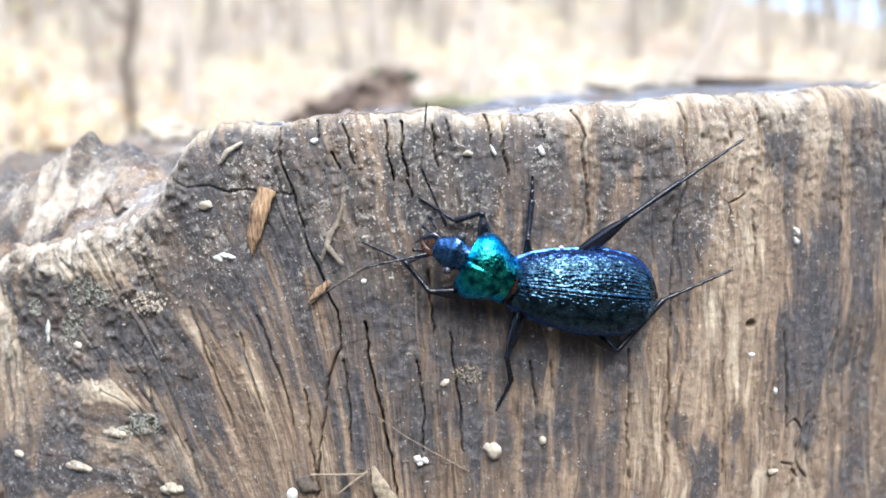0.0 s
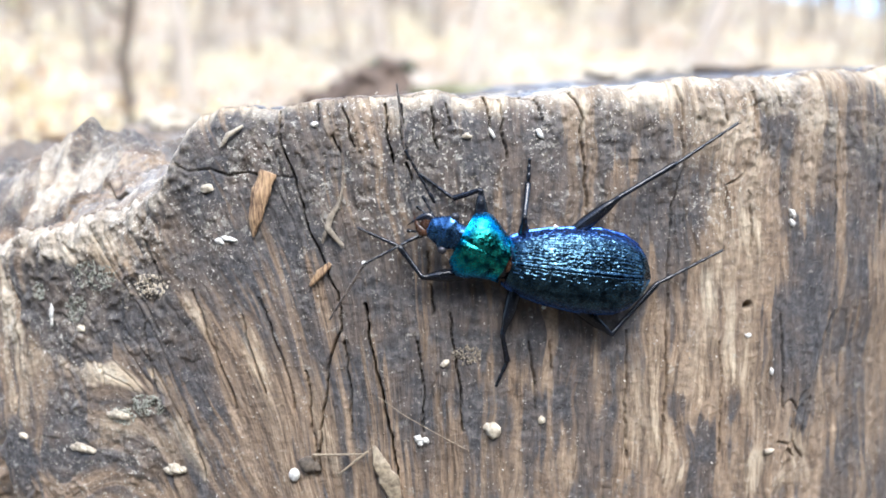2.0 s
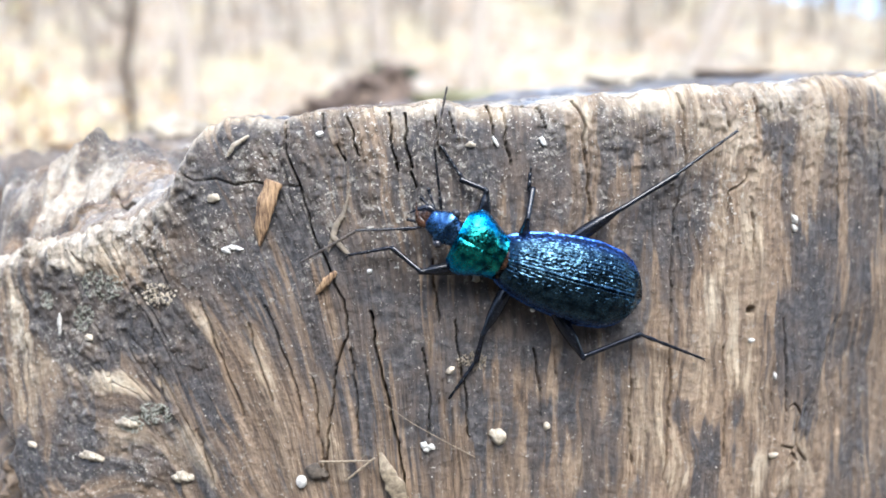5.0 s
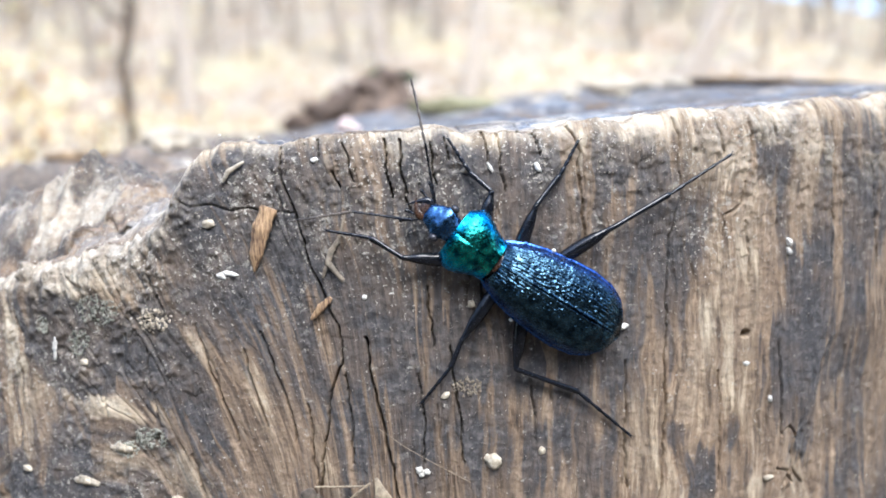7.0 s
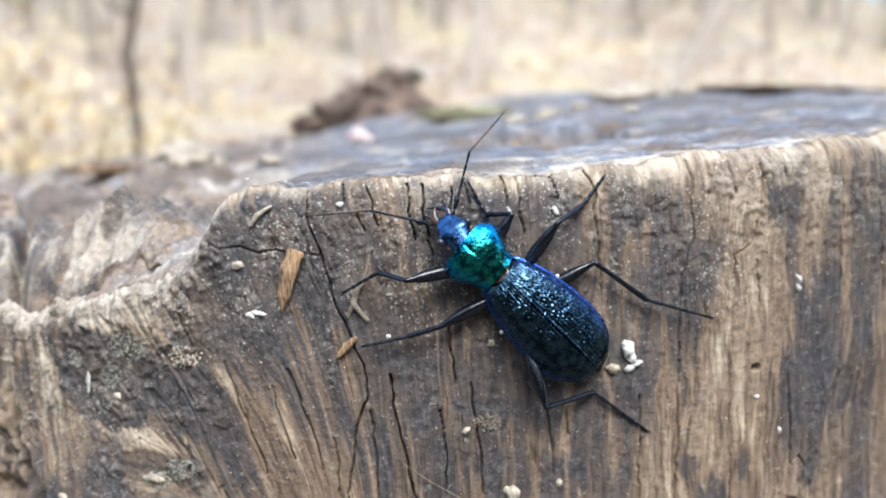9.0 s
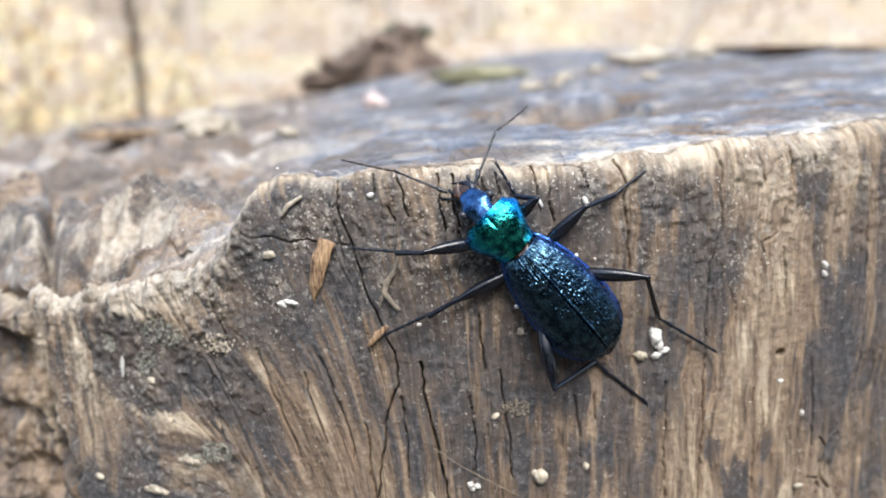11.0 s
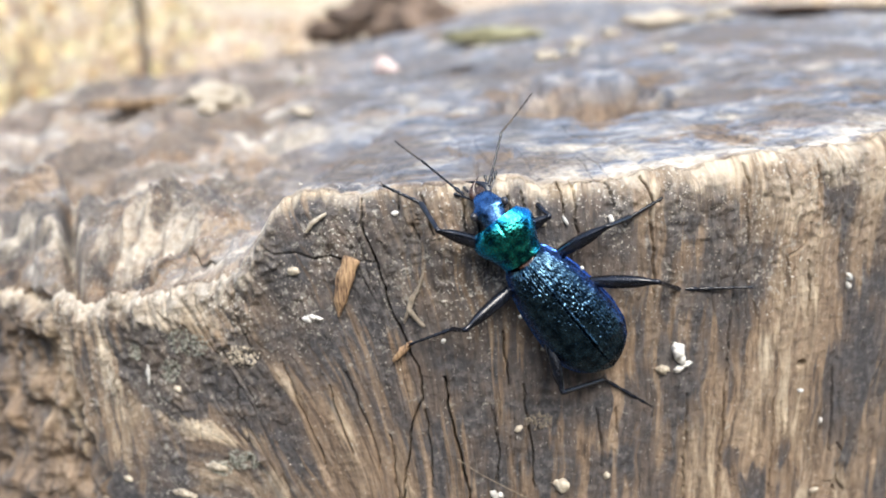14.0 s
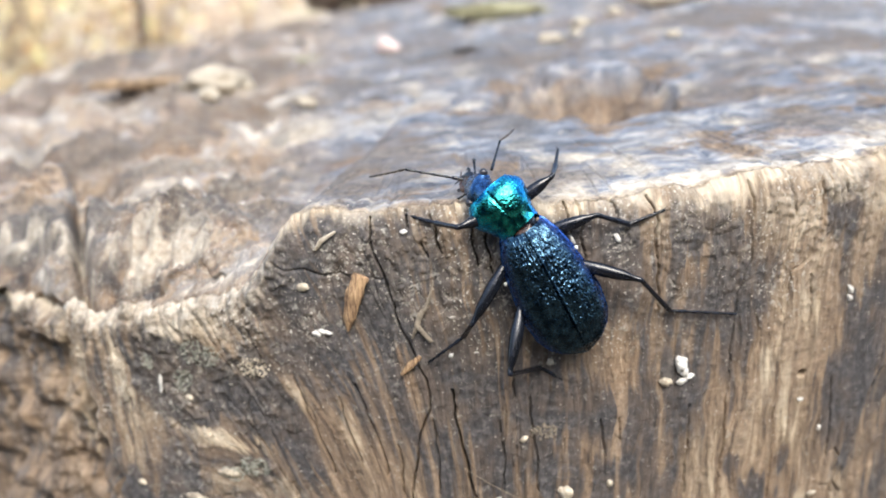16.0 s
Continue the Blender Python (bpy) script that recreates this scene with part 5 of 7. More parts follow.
strip("hair", "fine pale thread caught on the wood", "thread", ((-17.7, 370.6, 0.3), (-14.1, 368.0, 0.5), (-10.6, 365.8, 0.5), (-6.3, 363.3, 0.3)), (0.11, 0.11, 0.11), 0.10, STRAW, seed=7)
strip("wood_splinter", "pale torn splinter under the notch", "splinter", ((-36.8, 402.4, 0.2), (-35.9, 403.7, 0.6), (-34.0, 404.9, 0.3)), (0.43, 0.71, 0.36), 0.50, CREAM, seed=9)


LICHEN = speckled("grey_green_lichen", (0.08, 0.082, 0.065), (0.33, 0.325, 0.265), 900, 0.9, 0.0001)


def lichen(label, u, z, half_width, half_height, count, seed, mat=LICHEN):
    """A crust of small lobes that clings to the wood."""
    rng = np.random.RandomState(seed)
    bm = bmesh.new()
    for _ in range(count * 3):
        a, k = rng.uniform(0, 6.3), rng.rand() ** 0.6
        place, out = on_face(u + half_width * k * math.cos(a), z + half_height * k * math.sin(a), 0.02)
        m = Matrix.Translation(place) @ Euler(rng.uniform(0, 6, 3)).to_matrix().to_4x4() @ Matrix.Diagonal((1, rng.uniform(0.5, 1.1), rng.uniform(0.35, 0.7), 1))
        bmesh.ops.create_icosphere(bm, subdivisions=2, radius=rng.uniform(0.07, 0.26) * MM, matrix=m)
    for v in bm.verts:
        v.co += noise.noise_vector(v.co * 5000) * 0.00006
    return tagged(finish("lichen", bm, mat), label, "lichen")


lichen("grey-green crust of lichen on the bare wood", -48.6, 368.8, 2.6, 1.5, 70, 1)
lichen("pale grey crust of lichen on the bare wood", -52.4, 367.2, 1.8, 1.2, 40, 2)
lichen("pale grey crust of lichen beside the torn rim", -47.5, 384.6, 2.4, 1.6, 55, 3, CREAM)
lichen("grey crust of lichen beside the torn rim", -56.3, 385.8, 3.4, 2.0, 70, 4)
lichen("grey crust of lichen on a dark stain", -59.6, 381.2, 1.8, 1.8, 40, 5)
lichen("small grey-green crust of lichen on a dark stain", -65.8, 383.4, 1.2, 1.2, 22, 6)
lichen("tan crust of crumbling wood on the face", -6.4, 375.6, 1.9, 1.3, 45, 7, ROOT)


def scatter_dust():
    """Fine pale dust and frass caught on the rough face: beyond counting."""
    rng = np.random.RandomState(4)
    bm = bmesh.new()
    made = 0
    while made < 750:
        u, z = rng.uniform(-80, 58), rng.uniform(352, 409)
        near_rim = math.exp(-(408 - z) / 22)
        left = 1 if u < -38 else 0
        if rng.rand() > 0.12 + 0.75 * near_rim + 0.3 * left:
            continue
        if u < -40 and z > 392:
            continue
        place, out = on_face(u, z, 0.03)
        size = 0.05 + 0.14 * rng.rand() ** 3
        m = Matrix.Translation(place) @ Euler(rng.uniform(0, 6, 3)).to_matrix().to_4x4() @ Matrix.Diagonal((1, 0.5 + 1.6 * rng.rand(), 0.45, 1))
        bmesh.ops.create_icosphere(bm, subdivisions=1, radius=size * MM, matrix=m)
        made += 1
    me = bpy.data.meshes.new("dust")
    bm.to_mesh(me)
    bm.free()
    me.materials.append(DUST)
    tagged(new("dust", me), "pale specks of dust and frass on the wood", "dust", kind="stuff")


DUST = material("dust_specks", 0.55)
dn = Nodes(DUST)
dn.base(dn.ramp(dn.add("ShaderNodeNewGeometry").outputs["Random Per Island"], (0.0, (0.07, 0.055, 0.042)), (0.6, (0.22, 0.185, 0.14)), (0.85, (0.40, 0.36, 0.29)), (1.0, (0.66, 0.62, 0.54))))
scatter_dust()


# ---- bits lying on the cut top ----
def on_top(x, y):
    hit, place, normal, _ = stump.ray_cast(Vector((x * MM, y * MM, 1)), Vector((0, 0, -1)))
    return place


def top_chip(name, label, category, x, y, size, turn, mat, seed):
    """A broken chunk of wood lying on the top."""
    me = joined(name, [ball("chunk", 1.0, (size[0] / 2, size[1] / 2, size[2] / 2), (0, 0, 0), 0.5, seed, 4),
                       ball("chunk", 1.0, (size[0] / 3.2, size[1] / 2.4, size[2] / 2.6), (size[0] * 0.3, size[1] * 0.1, -size[2] * 0.1), 0.5, seed + 3, 3)])
    me.materials.append(mat)
    ob = new(name, me)
    ob.matrix_world = Matrix.Translation(on_top(x, y) + Vector((0, 0, size[2] * 0.3 * MM))) @ pose(0, 0, 0, 0, 0, turn)
    return tagged(ob, label, category)


MOSSY = speckled("mossy_rot", (0.04, 0.045, 0.03), (0.14, 0.15, 0.09), 120, 0.9, 0.001)
RED_ROT = speckled("red_brown_rot", (0.055, 0.040, 0.031), (0.22, 0.155, 0.11), 150, 0.9, 0.001)
PALE_MOSS = speckled("pale_moss", (0.12, 0.115, 0.06), (0.33, 0.31, 0.19), 300, 0.9, 0.0006)
BARK_TAN = speckled("brown_rot", (0.06, 0.036, 0.02), (0.44, 0.31, 0.18), 260, 0.85, 0.0008)
PINK = speckled("pinkish_flake", (0.50, 0.38, 0.34), (0.75, 0.62, 0.56), 300, 0.7, 0.0002)
top_chip("wood_chip", "pale cream wood chip on the stump's top", "wood chip", 82, 184, (24, 9, 6), 8, CREAM, 2)
top_chip("wood_chip", "small pale wood chip on the stump's top", "wood chip", 104, 192, (9, 6, 4), -20, CREAM, 5)
top_chip("wood_chip", "small pale wood chip on the stump's top", "wood chip", 62, 178, (6, 5, 3), 30, CREAM, 9)
top_chip("bark_flake", "pinkish flake of bark on the top", "bark flake", -13, 178, (7, 6, 5), 0, PINK, 7)
top_chip("wood_chip", "pale weathered lump of wood on the top", "wood chip", -60, 136, (17, 12, 9), 25, CREAM, 11)


def rotten_knob():
    """A torn stub of rotten wood at the back of the top, falling away to one side in a ragged ridge."""
    ob = tagged(new("rotten_knob"), "dark red-brown stub of rotten wood, mossy on top", "wood knob")
    ob.location = on_top(5, 415)
    for k, (x, y, z, r, sx, sz) in enumerate(((4, 0, 16, 17, 1.1, 0.95), (-13, 3, 13, 14, 1.0, 0.85), (-27, 0, 8, 12, 1.3, 0.8), (-44, 4, 0, 10, 1.5, 0.75), (17, -5, 4, 13, 0.9, 0.85), (2, -7, 0, 20, 1.15, 0.85))):
        part("chunk", ball("chunk", r, (sx, 0.9, sz), (x, y, z), 0.55, k, 5), RED_ROT, ob)
    rng = np.random.RandomState(8)
    moss = joined("moss", [ball("tuft", rng.uniform(4, 6.5), (1.2, 1.1, 0.6), (rng.uniform(-6, 15), rng.uniform(-9, 5), rng.uniform(26, 30)), 0.6, 40 + k, 3) for k in range(7)])
    part("moss", moss, MOSSY, ob, "grey-green moss")


rotten_knob()
top_chip("bark_ridge", "red-brown bark ridge at the back of the top", "bark", 156, 216, (104, 18, 3), 18, RED_ROT, 17)
top_chip("moss_tuft", "pale yellow-green moss on the stump's top", "moss", 27, 217, (34, 12, 7), 4, PALE_MOSS, 23)
top_chip("moss_tuft", "pale yellow-green moss on the stump's top", "moss", -40, 190, (12, 8, 4), 30, PALE_MOSS, 25)
top_chip("bark_flake", "brown rotten flake in a hollow of the top", "bark flake", 18, 68, (14, 9, 4), 12, BARK_TAN, 19)
top_chip("bark_flake", "tan rotten flake in a hollow of the top", "bark flake", 32, 66, (13, 9, 4), -15, BARK_TAN, 21)
top_chip("bark_flake", "orange-brown flake of bark on the torn side of the top", "bark flake", -89, 167, (30, 8, 4), 12, BARK_TAN, 27)
for chip_x, chip_y, chip_size in ((34, 142, 6), (-73, 184, 7), (48, 166, 6), (43, 152, 4), (-60, 120, 5), (-34, 96, 4), (62, 120, 4)):
    top_chip("wood_chip", "small pale chip of wood on the stump's top", "wood chip", chip_x, chip_y, (chip_size * 1.3, chip_size, chip_size * 0.6), chip_x, CREAM, chip_size + chip_y)



# ---- what moves: the beetle climbs to the rim ----
def motions():
    walk(beetle, [
        (0.0, aim((8.75, -3.30, 387.33), (-0.991, 0.000, 0.133), (0.00, -1.00, 0.00))),
        (0.5, aim((8.37, -3.30, 387.38), (-0.991, 0.000, 0.136), (0.00, -1.00, 0.00))),
        (1.0, aim((8.13, -3.30, 387.63), (-0.990, 0.000, 0.138), (0.00, -1.00, 0.00))),
        (1.5, aim((8.25, -3.30, 387.52), (-0.991, 0.000, 0.136), (0.00, -1.00, 0.00))),
        (2.0, aim((8.19, -3.30, 387.67), (-0.990, 0.000, 0.141), (0.00, -1.00, 0.00))),
        (2.5, aim((7.88, -3.30, 387.83), (-0.990, 0.000, 0.140), (0.00, -1.00, 0.00))),
        (3.0, aim((8.37, -3.30, 387.67), (-0.988, 0.000, 0.154), (0.00, -1.00, 0.00))),
        (3.5, aim((8.13, -3.30, 387.38), (-0.991, 0.000, 0.131), (0.00, -1.00, 0.00))),
        (6.0, aim((7.02, -3.30, 390.20), (-0.905, 0.000, 0.425), (0.00, -1.00, 0.00))),
        (6.5, aim((7.15, -3.30, 390.68), (-0.888, 0.000, 0.461), (0.00, -1.00, 0.00))),
        (7.0, aim((7.03, -3.30, 391.80), (-0.842, 0.000, 0.539), (0.00, -1.00, 0.00))),
        (7.5, aim((7.01, -3.30, 392.81), (-0.822, 0.000, 0.570), (0.00, -1.00, 0.00))),
        (8.0, aim((6.81, -3.30, 394.27), (-0.775, 0.000, 0.631), (0.00, -1.00, 0.00))),
        (8.5, aim((5.88, -3.30, 395.31), (-0.724, 0.000, 0.690), (0.00, -1.00, 0.00))),
        (9.0, aim((5.17, -3.30, 395.71), (-0.695, 0.000, 0.719), (0.00, -1.00, 0.00))),
        (11.5, aim((2.71, -3.05, 398.20), (-0.639, 0.028, 0.769), (-0.02, -1.00, 0.02))),
        (12.0, aim((1.53, -3.00, 398.40), (-0.642, 0.032, 0.766), (-0.02, -1.00, 0.02))),
        (12.5, aim((1.53, -2.95, 398.42), (-0.653, 0.045, 0.756), (-0.03, -1.00, 0.03))),
        (13.0, aim((1.57, -2.90, 398.58), (-0.653, 0.057, 0.755), (-0.04, -1.00, 0.04))),
        (13.5, aim((1.55, -2.85, 398.73), (-0.629, 0.070, 0.774), (-0.04, -1.00, 0.05))),
        (14.0, aim((1.30, -2.80, 399.10), (-0.613, 0.082, 0.785), (-0.05, -1.00, 0.06))),
        (14.5, aim((1.20, -2.70, 401.77), (-0.564, 0.100, 0.819), (-0.06, -1.00, 0.08))),
        (15.0, aim((1.26, -2.60, 402.53), (-0.535, 0.117, 0.837), (-0.06, -0.99, 0.10))),
        (15.5, aim((0.90, -2.50, 404.32), (-0.506, 0.134, 0.852), (-0.07, -0.99, 0.11))),
        (16.0, aim((0.06, -2.40, 405.90), (-0.442, 0.151, 0.884), (-0.07, -0.99, 0.14))),
    ])
    walk(pronotum, [
        (0.0, aim((0.00, 0.00, 0.00), (0.93, -0.37, 0.05))),
        (0.5, aim((0.00, 0.00, 0.00), (0.94, -0.33, 0.05))),
        (1.0, aim((0.00, 0.00, 0.00), (0.94, -0.33, 0.05))),
        (1.5, aim((0.00, 0.00, 0.00), (0.94, -0.33, 0.05))),
        (2.0, aim((0.00, 0.00, 0.00), (0.93, -0.36, 0.05))),
        (2.5, aim((0.00, 0.00, 0.00), (0.92, -0.38, 0.05))),
        (3.0, aim((0.00, 0.00, 0.00), (0.94, -0.33, 0.05))),
        (3.5, aim((0.00, 0.00, 0.00), (0.93, -0.37, 0.05))),
        (6.0, aim((0.00, 0.00, 0.00), (0.99, -0.11, 0.05))),
        (6.5, aim((0.00, 0.00, 0.00), (0.99, -0.15, 0.04))),
        (7.0, aim((0.00, 0.00, 0.00), (0.99, -0.10, 0.04))),
        (7.5, aim((0.00, 0.00, 0.00), (1.00, -0.07, 0.04))),
        (8.0, aim((0.00, 0.00, 0.00), (1.00, -0.04, 0.04))),
        (8.5, aim((0.00, 0.00, 0.00), (1.00, 0.01, 0.04))),
        (9.0, aim((0.00, 0.00, 0.00), (1.00, 0.08, 0.04))),
        (11.5, aim((0.00, 0.00, 0.00), (1.00, 0.07, 0.05))),
        (12.0, aim((0.00, 0.00, 0.00), (1.00, 0.04, 0.05))),
        (12.5, aim((0.00, 0.00, 0.00), (1.00, 0.00, 0.05))),
        (13.0, aim((0.00, 0.00, 0.00), (1.00, -0.01, 0.04))),
        (13.5, aim((0.00, 0.00, 0.00), (1.00, -0.05, 0.04))),
        (14.0, aim((0.00, 0.00, 0.00), (1.00, -0.05, 0.04))),
        (14.5, aim((0.00, 0.00, 0.00), (1.00, 0.02, 0.01))),
        (15.0, aim((0.00, 0.00, 0.00), (0.98, 0.19, -0.02))),
        (15.5, aim((0.00, 0.00, 0.00), (0.96, 0.28, -0.06))),
        (16.0, aim((0.00, 0.00, 0.00), (0.96, 0.27, -0.10))),
    ])
    walk(head, [
        (0.0, aim((5.75, -2.32, 0.29), (0.95, -0.28, -0.13))),
        (0.5, aim((5.86, -2.03, 0.30), (0.92, -0.36, -0.12))),
        (1.0, aim((5.85, -2.07, 0.28), (0.89, -0.32, -0.31))),
        (1.5, aim((5.85, -2.06, 0.29), (0.92, -0.31, -0.22))),
        (2.0, aim((5.79, -2.22, 0.29), (0.96, -0.25, -0.12))),
        (2.5, aim((5.74, -2.36, 0.29), (0.95, -0.22, -0.20))),
        (3.0, aim((5.84, -2.07, 0.29), (0.96, -0.26, -0.12))),
        (3.5, aim((5.77, -2.28, 0.30), (0.95, -0.27, -0.13))),
        (6.0, aim((6.16, -0.70, 0.30), (0.96, -0.27, -0.11))),
        (6.5, aim((6.13, -0.94, 0.28), (0.97, -0.22, -0.11))),
        (7.0, aim((6.17, -0.62, 0.27), (0.99, -0.12, -0.12))),
        (7.5, aim((6.19, -0.46, 0.26), (0.99, -0.12, -0.12))),
        (8.0, aim((6.20, -0.23, 0.27), (0.91, 0.02, -0.42))),
        (8.5, aim((6.20, 0.03, 0.27), (0.92, -0.05, -0.39))),
        (9.0, aim((6.18, 0.47, 0.27), (0.89, -0.13, -0.43))),
        (11.5, aim((6.19, 0.42, 0.29), (0.79, -0.04, -0.61))),
        (12.0, aim((6.20, 0.23, 0.30), (0.73, -0.04, -0.68))),
        (12.5, aim((6.20, 0.00, 0.29), (0.77, -0.16, -0.61))),
        (13.0, aim((6.20, -0.09, 0.28), (0.79, -0.10, -0.61))),
        (13.5, aim((6.20, -0.29, 0.27), (0.85, -0.09, -0.52))),
        (14.0, aim((6.19, -0.32, 0.27), (0.86, -0.18, -0.47))),
        (14.5, aim((6.21, 0.15, 0.06), (0.75, -0.20, -0.63))),
        (15.0, aim((6.10, 1.16, -0.13), (0.69, 0.21, -0.69))),
        (15.5, aim((5.94, 1.76, -0.36), (0.60, 0.19, -0.78))),
        (16.0, aim((5.94, 1.70, -0.62), (0.47, 0.36, -0.80))),
    ])
    walk(limbs['l3_femur'], [
        (0.0, aim((-6.32, 2.39, -1.98), (-0.86, 0.51, 0.05))),
        (0.5, aim((-6.69, 2.59, -1.96), (-0.87, 0.49, 0.05))),
        (1.0, aim((-6.64, 2.56, -1.96), (-0.87, 0.50, 0.05))),
        (1.5, aim((-6.59, 2.54, -1.97), (-0.87, 0.50, 0.05))),
        (2.0, aim((-6.71, 2.64, -1.96), (-0.85, 0.53, 0.05))),
        (2.5, aim((-5.99, 2.16, -2.00), (-0.32, 0.95, 0.05))),
        (3.0, aim((-6.48, 2.92, -1.65), (-0.52, 0.77, 0.38))),
        (3.5, aim((-6.25, 2.59, -1.85), (-0.51, 0.80, 0.31))),
        (6.0, aim((-6.80, 2.78, -1.83), (-0.79, 0.58, 0.17))),
        (6.5, aim((-6.37, 2.52, -1.94), (-0.75, 0.65, 0.13))),
        (7.0, aim((-5.69, 1.50, -2.04), (-0.40, 0.91, 0.06))),
        (7.5, aim((-6.57, 2.95, -1.59), (-0.55, 0.73, 0.40))),
        (8.0, aim((-7.13, 3.36, -1.35), (-0.65, 0.66, 0.37))),
        (8.5, aim((-8.06, 3.56, -1.09), (-0.78, 0.52, 0.35))),
        (9.0, aim((-8.07, 3.43, -1.11), (-0.81, 0.48, 0.35))),
        (11.5, aim((-8.63, 3.83, -0.92), (-0.80, 0.50, 0.33))),
        (12.0, aim((-8.58, 3.68, -0.95), (-0.82, 0.47, 0.33))),
        (12.5, aim((-8.39, 3.59, -1.01), (-0.81, 0.47, 0.34))),
        (13.0, aim((-8.38, 3.56, -1.01), (-0.82, 0.47, 0.34))),
        (13.5, aim((-8.29, 3.45, -1.05), (-0.83, 0.45, 0.34))),
        (14.0, aim((-7.97, 3.15, -1.20), (-0.85, 0.41, 0.34))),
        (14.5, aim((-8.70, 3.36, -1.17), (-0.88, 0.38, 0.27))),
        (15.0, aim((-9.63, 3.44, -1.00), (-0.92, 0.31, 0.25))),
        (15.5, aim((-6.69, 2.83, -1.96), (-0.74, 0.67, 0.05))),
        (16.0, aim((-8.56, 4.33, -0.87), (-0.73, 0.61, 0.32))),
    ])
    walk(limbs['l3_tibia'], [
        (0.0, aim((-14.51, 7.19, -1.50), (-0.62, -0.78, -0.13))),
        (0.5, aim((-14.94, 7.28, -1.50), (-0.60, -0.79, -0.13))),
        (1.0, aim((-14.87, 7.27, -1.50), (-0.62, -0.77, -0.13))),
        (1.5, aim((-14.81, 7.27, -1.50), (-0.60, -0.79, -0.13))),
        (2.0, aim((-14.77, 7.66, -1.50), (-0.61, -0.78, -0.12))),
        (2.5, aim((-9.03, 11.14, -1.50), (-0.98, -0.15, -0.10))),
        (3.0, aim((-11.38, 10.24, 1.92), (-0.78, -0.35, -0.52))),
        (3.5, aim((-11.09, 10.21, 1.14), (-0.83, -0.37, -0.43))),
        (6.0, aim((-14.35, 8.31, -0.18), (-0.79, -0.54, -0.28))),
        (6.5, aim((-13.50, 8.68, -0.70), (-0.81, -0.55, -0.22))),
        (7.0, aim((-9.52, 10.17, -1.50), (-0.98, -0.16, -0.11))),
        (7.5, aim((-11.81, 9.92, 2.20), (-0.59, -0.56, -0.58))),
        (8.0, aim((-13.28, 9.66, 2.20), (-0.56, -0.58, -0.59))),
        (8.5, aim((-15.50, 8.46, 2.20), (-0.54, -0.60, -0.59))),
        (9.0, aim((-15.73, 7.97, 2.20), (-0.56, -0.62, -0.55))),
        (11.5, aim((-16.24, 8.57, 2.20), (-0.31, -0.70, -0.64))),
        (12.0, aim((-16.36, 8.13, 2.20), (-0.36, -0.67, -0.65))),
        (12.5, aim((-16.11, 8.10, 2.20), (-0.43, -0.61, -0.66))),
        (13.0, aim((-16.14, 8.01, 2.20), (-0.45, -0.59, -0.67))),
        (13.5, aim((-16.12, 7.72, 2.20), (-0.48, -0.58, -0.66))),
        (14.0, aim((-16.00, 7.03, 2.06), (-0.51, -0.55, -0.67))),
        (14.5, aim((-17.10, 6.98, 1.40), (-0.60, -0.48, -0.64))),
        (15.0, aim((-18.34, 6.40, 1.39), (-0.55, -0.48, -0.69))),
        (15.5, aim((-13.70, 9.22, -1.50), (-0.91, -0.17, -0.37))),
        (16.0, aim((-15.47, 10.08, 2.20), (-0.40, -0.41, -0.82))),
    ])
    walk(limbs['l3_tarsus'], [
        (0.0, aim((-20.04, 0.24, -2.69), (-0.88, -0.47, -0.10))),
        (0.5, aim((-20.35, 0.23, -2.65), (-0.87, -0.48, -0.11))),
        (1.0, aim((-20.43, 0.34, -2.64), (-0.88, -0.46, -0.11))),
        (1.5, aim((-20.17, 0.17, -2.64), (-0.89, -0.44, -0.10))),
        (2.0, aim((-20.27, 0.67, -2.56), (-0.85, -0.52, -0.12))),
        (2.5, aim((-17.84, 9.80, -2.43), (-0.95, 0.31, -0.10))),
        (3.0, aim((-18.40, 7.12, -2.70), (-0.97, 0.22, -0.12))),
        (3.5, aim((-18.48, 6.92, -2.70), (-0.96, 0.26, -0.12))),
        (6.0, aim((-21.46, 3.48, -2.70), (-0.99, -0.09, -0.12))),
        (6.5, aim((-20.74, 3.80, -2.70), (-0.98, -0.15, -0.11))),
        (7.0, aim((-18.32, 8.77, -2.53), (-0.98, 0.16, -0.10))),
        (7.5, aim((-17.07, 4.87, -3.01), (-0.99, 0.09, -0.10))),
        (8.0, aim((-18.33, 4.47, -3.08), (-1.00, 0.03, -0.09))),
        (8.5, aim((-20.34, 3.06, -3.06), (-1.00, -0.04, -0.09))),
        (9.0, aim((-20.76, 2.45, -2.76), (-0.98, -0.13, -0.12))),
        (11.5, aim((-19.05, 2.30, -3.54), (-0.98, -0.18, -0.09))),
        (12.0, aim((-19.56, 2.14, -3.65), (-0.97, -0.22, -0.09))),
        (12.5, aim((-19.94, 2.60, -3.74), (-0.97, -0.22, -0.12))),
        (13.0, aim((-20.18, 2.68, -3.76), (-0.96, -0.24, -0.15))),
        (13.5, aim((-20.41, 2.52, -3.71), (-0.94, -0.28, -0.19))),
        (14.0, aim((-20.55, 2.13, -3.90), (-0.93, -0.29, -0.21))),
        (14.5, aim((-22.45, 2.66, -4.36), (-0.91, -0.35, -0.22))),
        (15.0, aim((-23.23, 2.09, -4.74), (-0.90, -0.38, -0.23))),
        (15.5, aim((-21.90, 7.72, -4.80), (-0.95, -0.21, -0.22))),
        (16.0, aim((-19.07, 6.41, -5.14), (-0.85, -0.46, -0.25))),
    ])
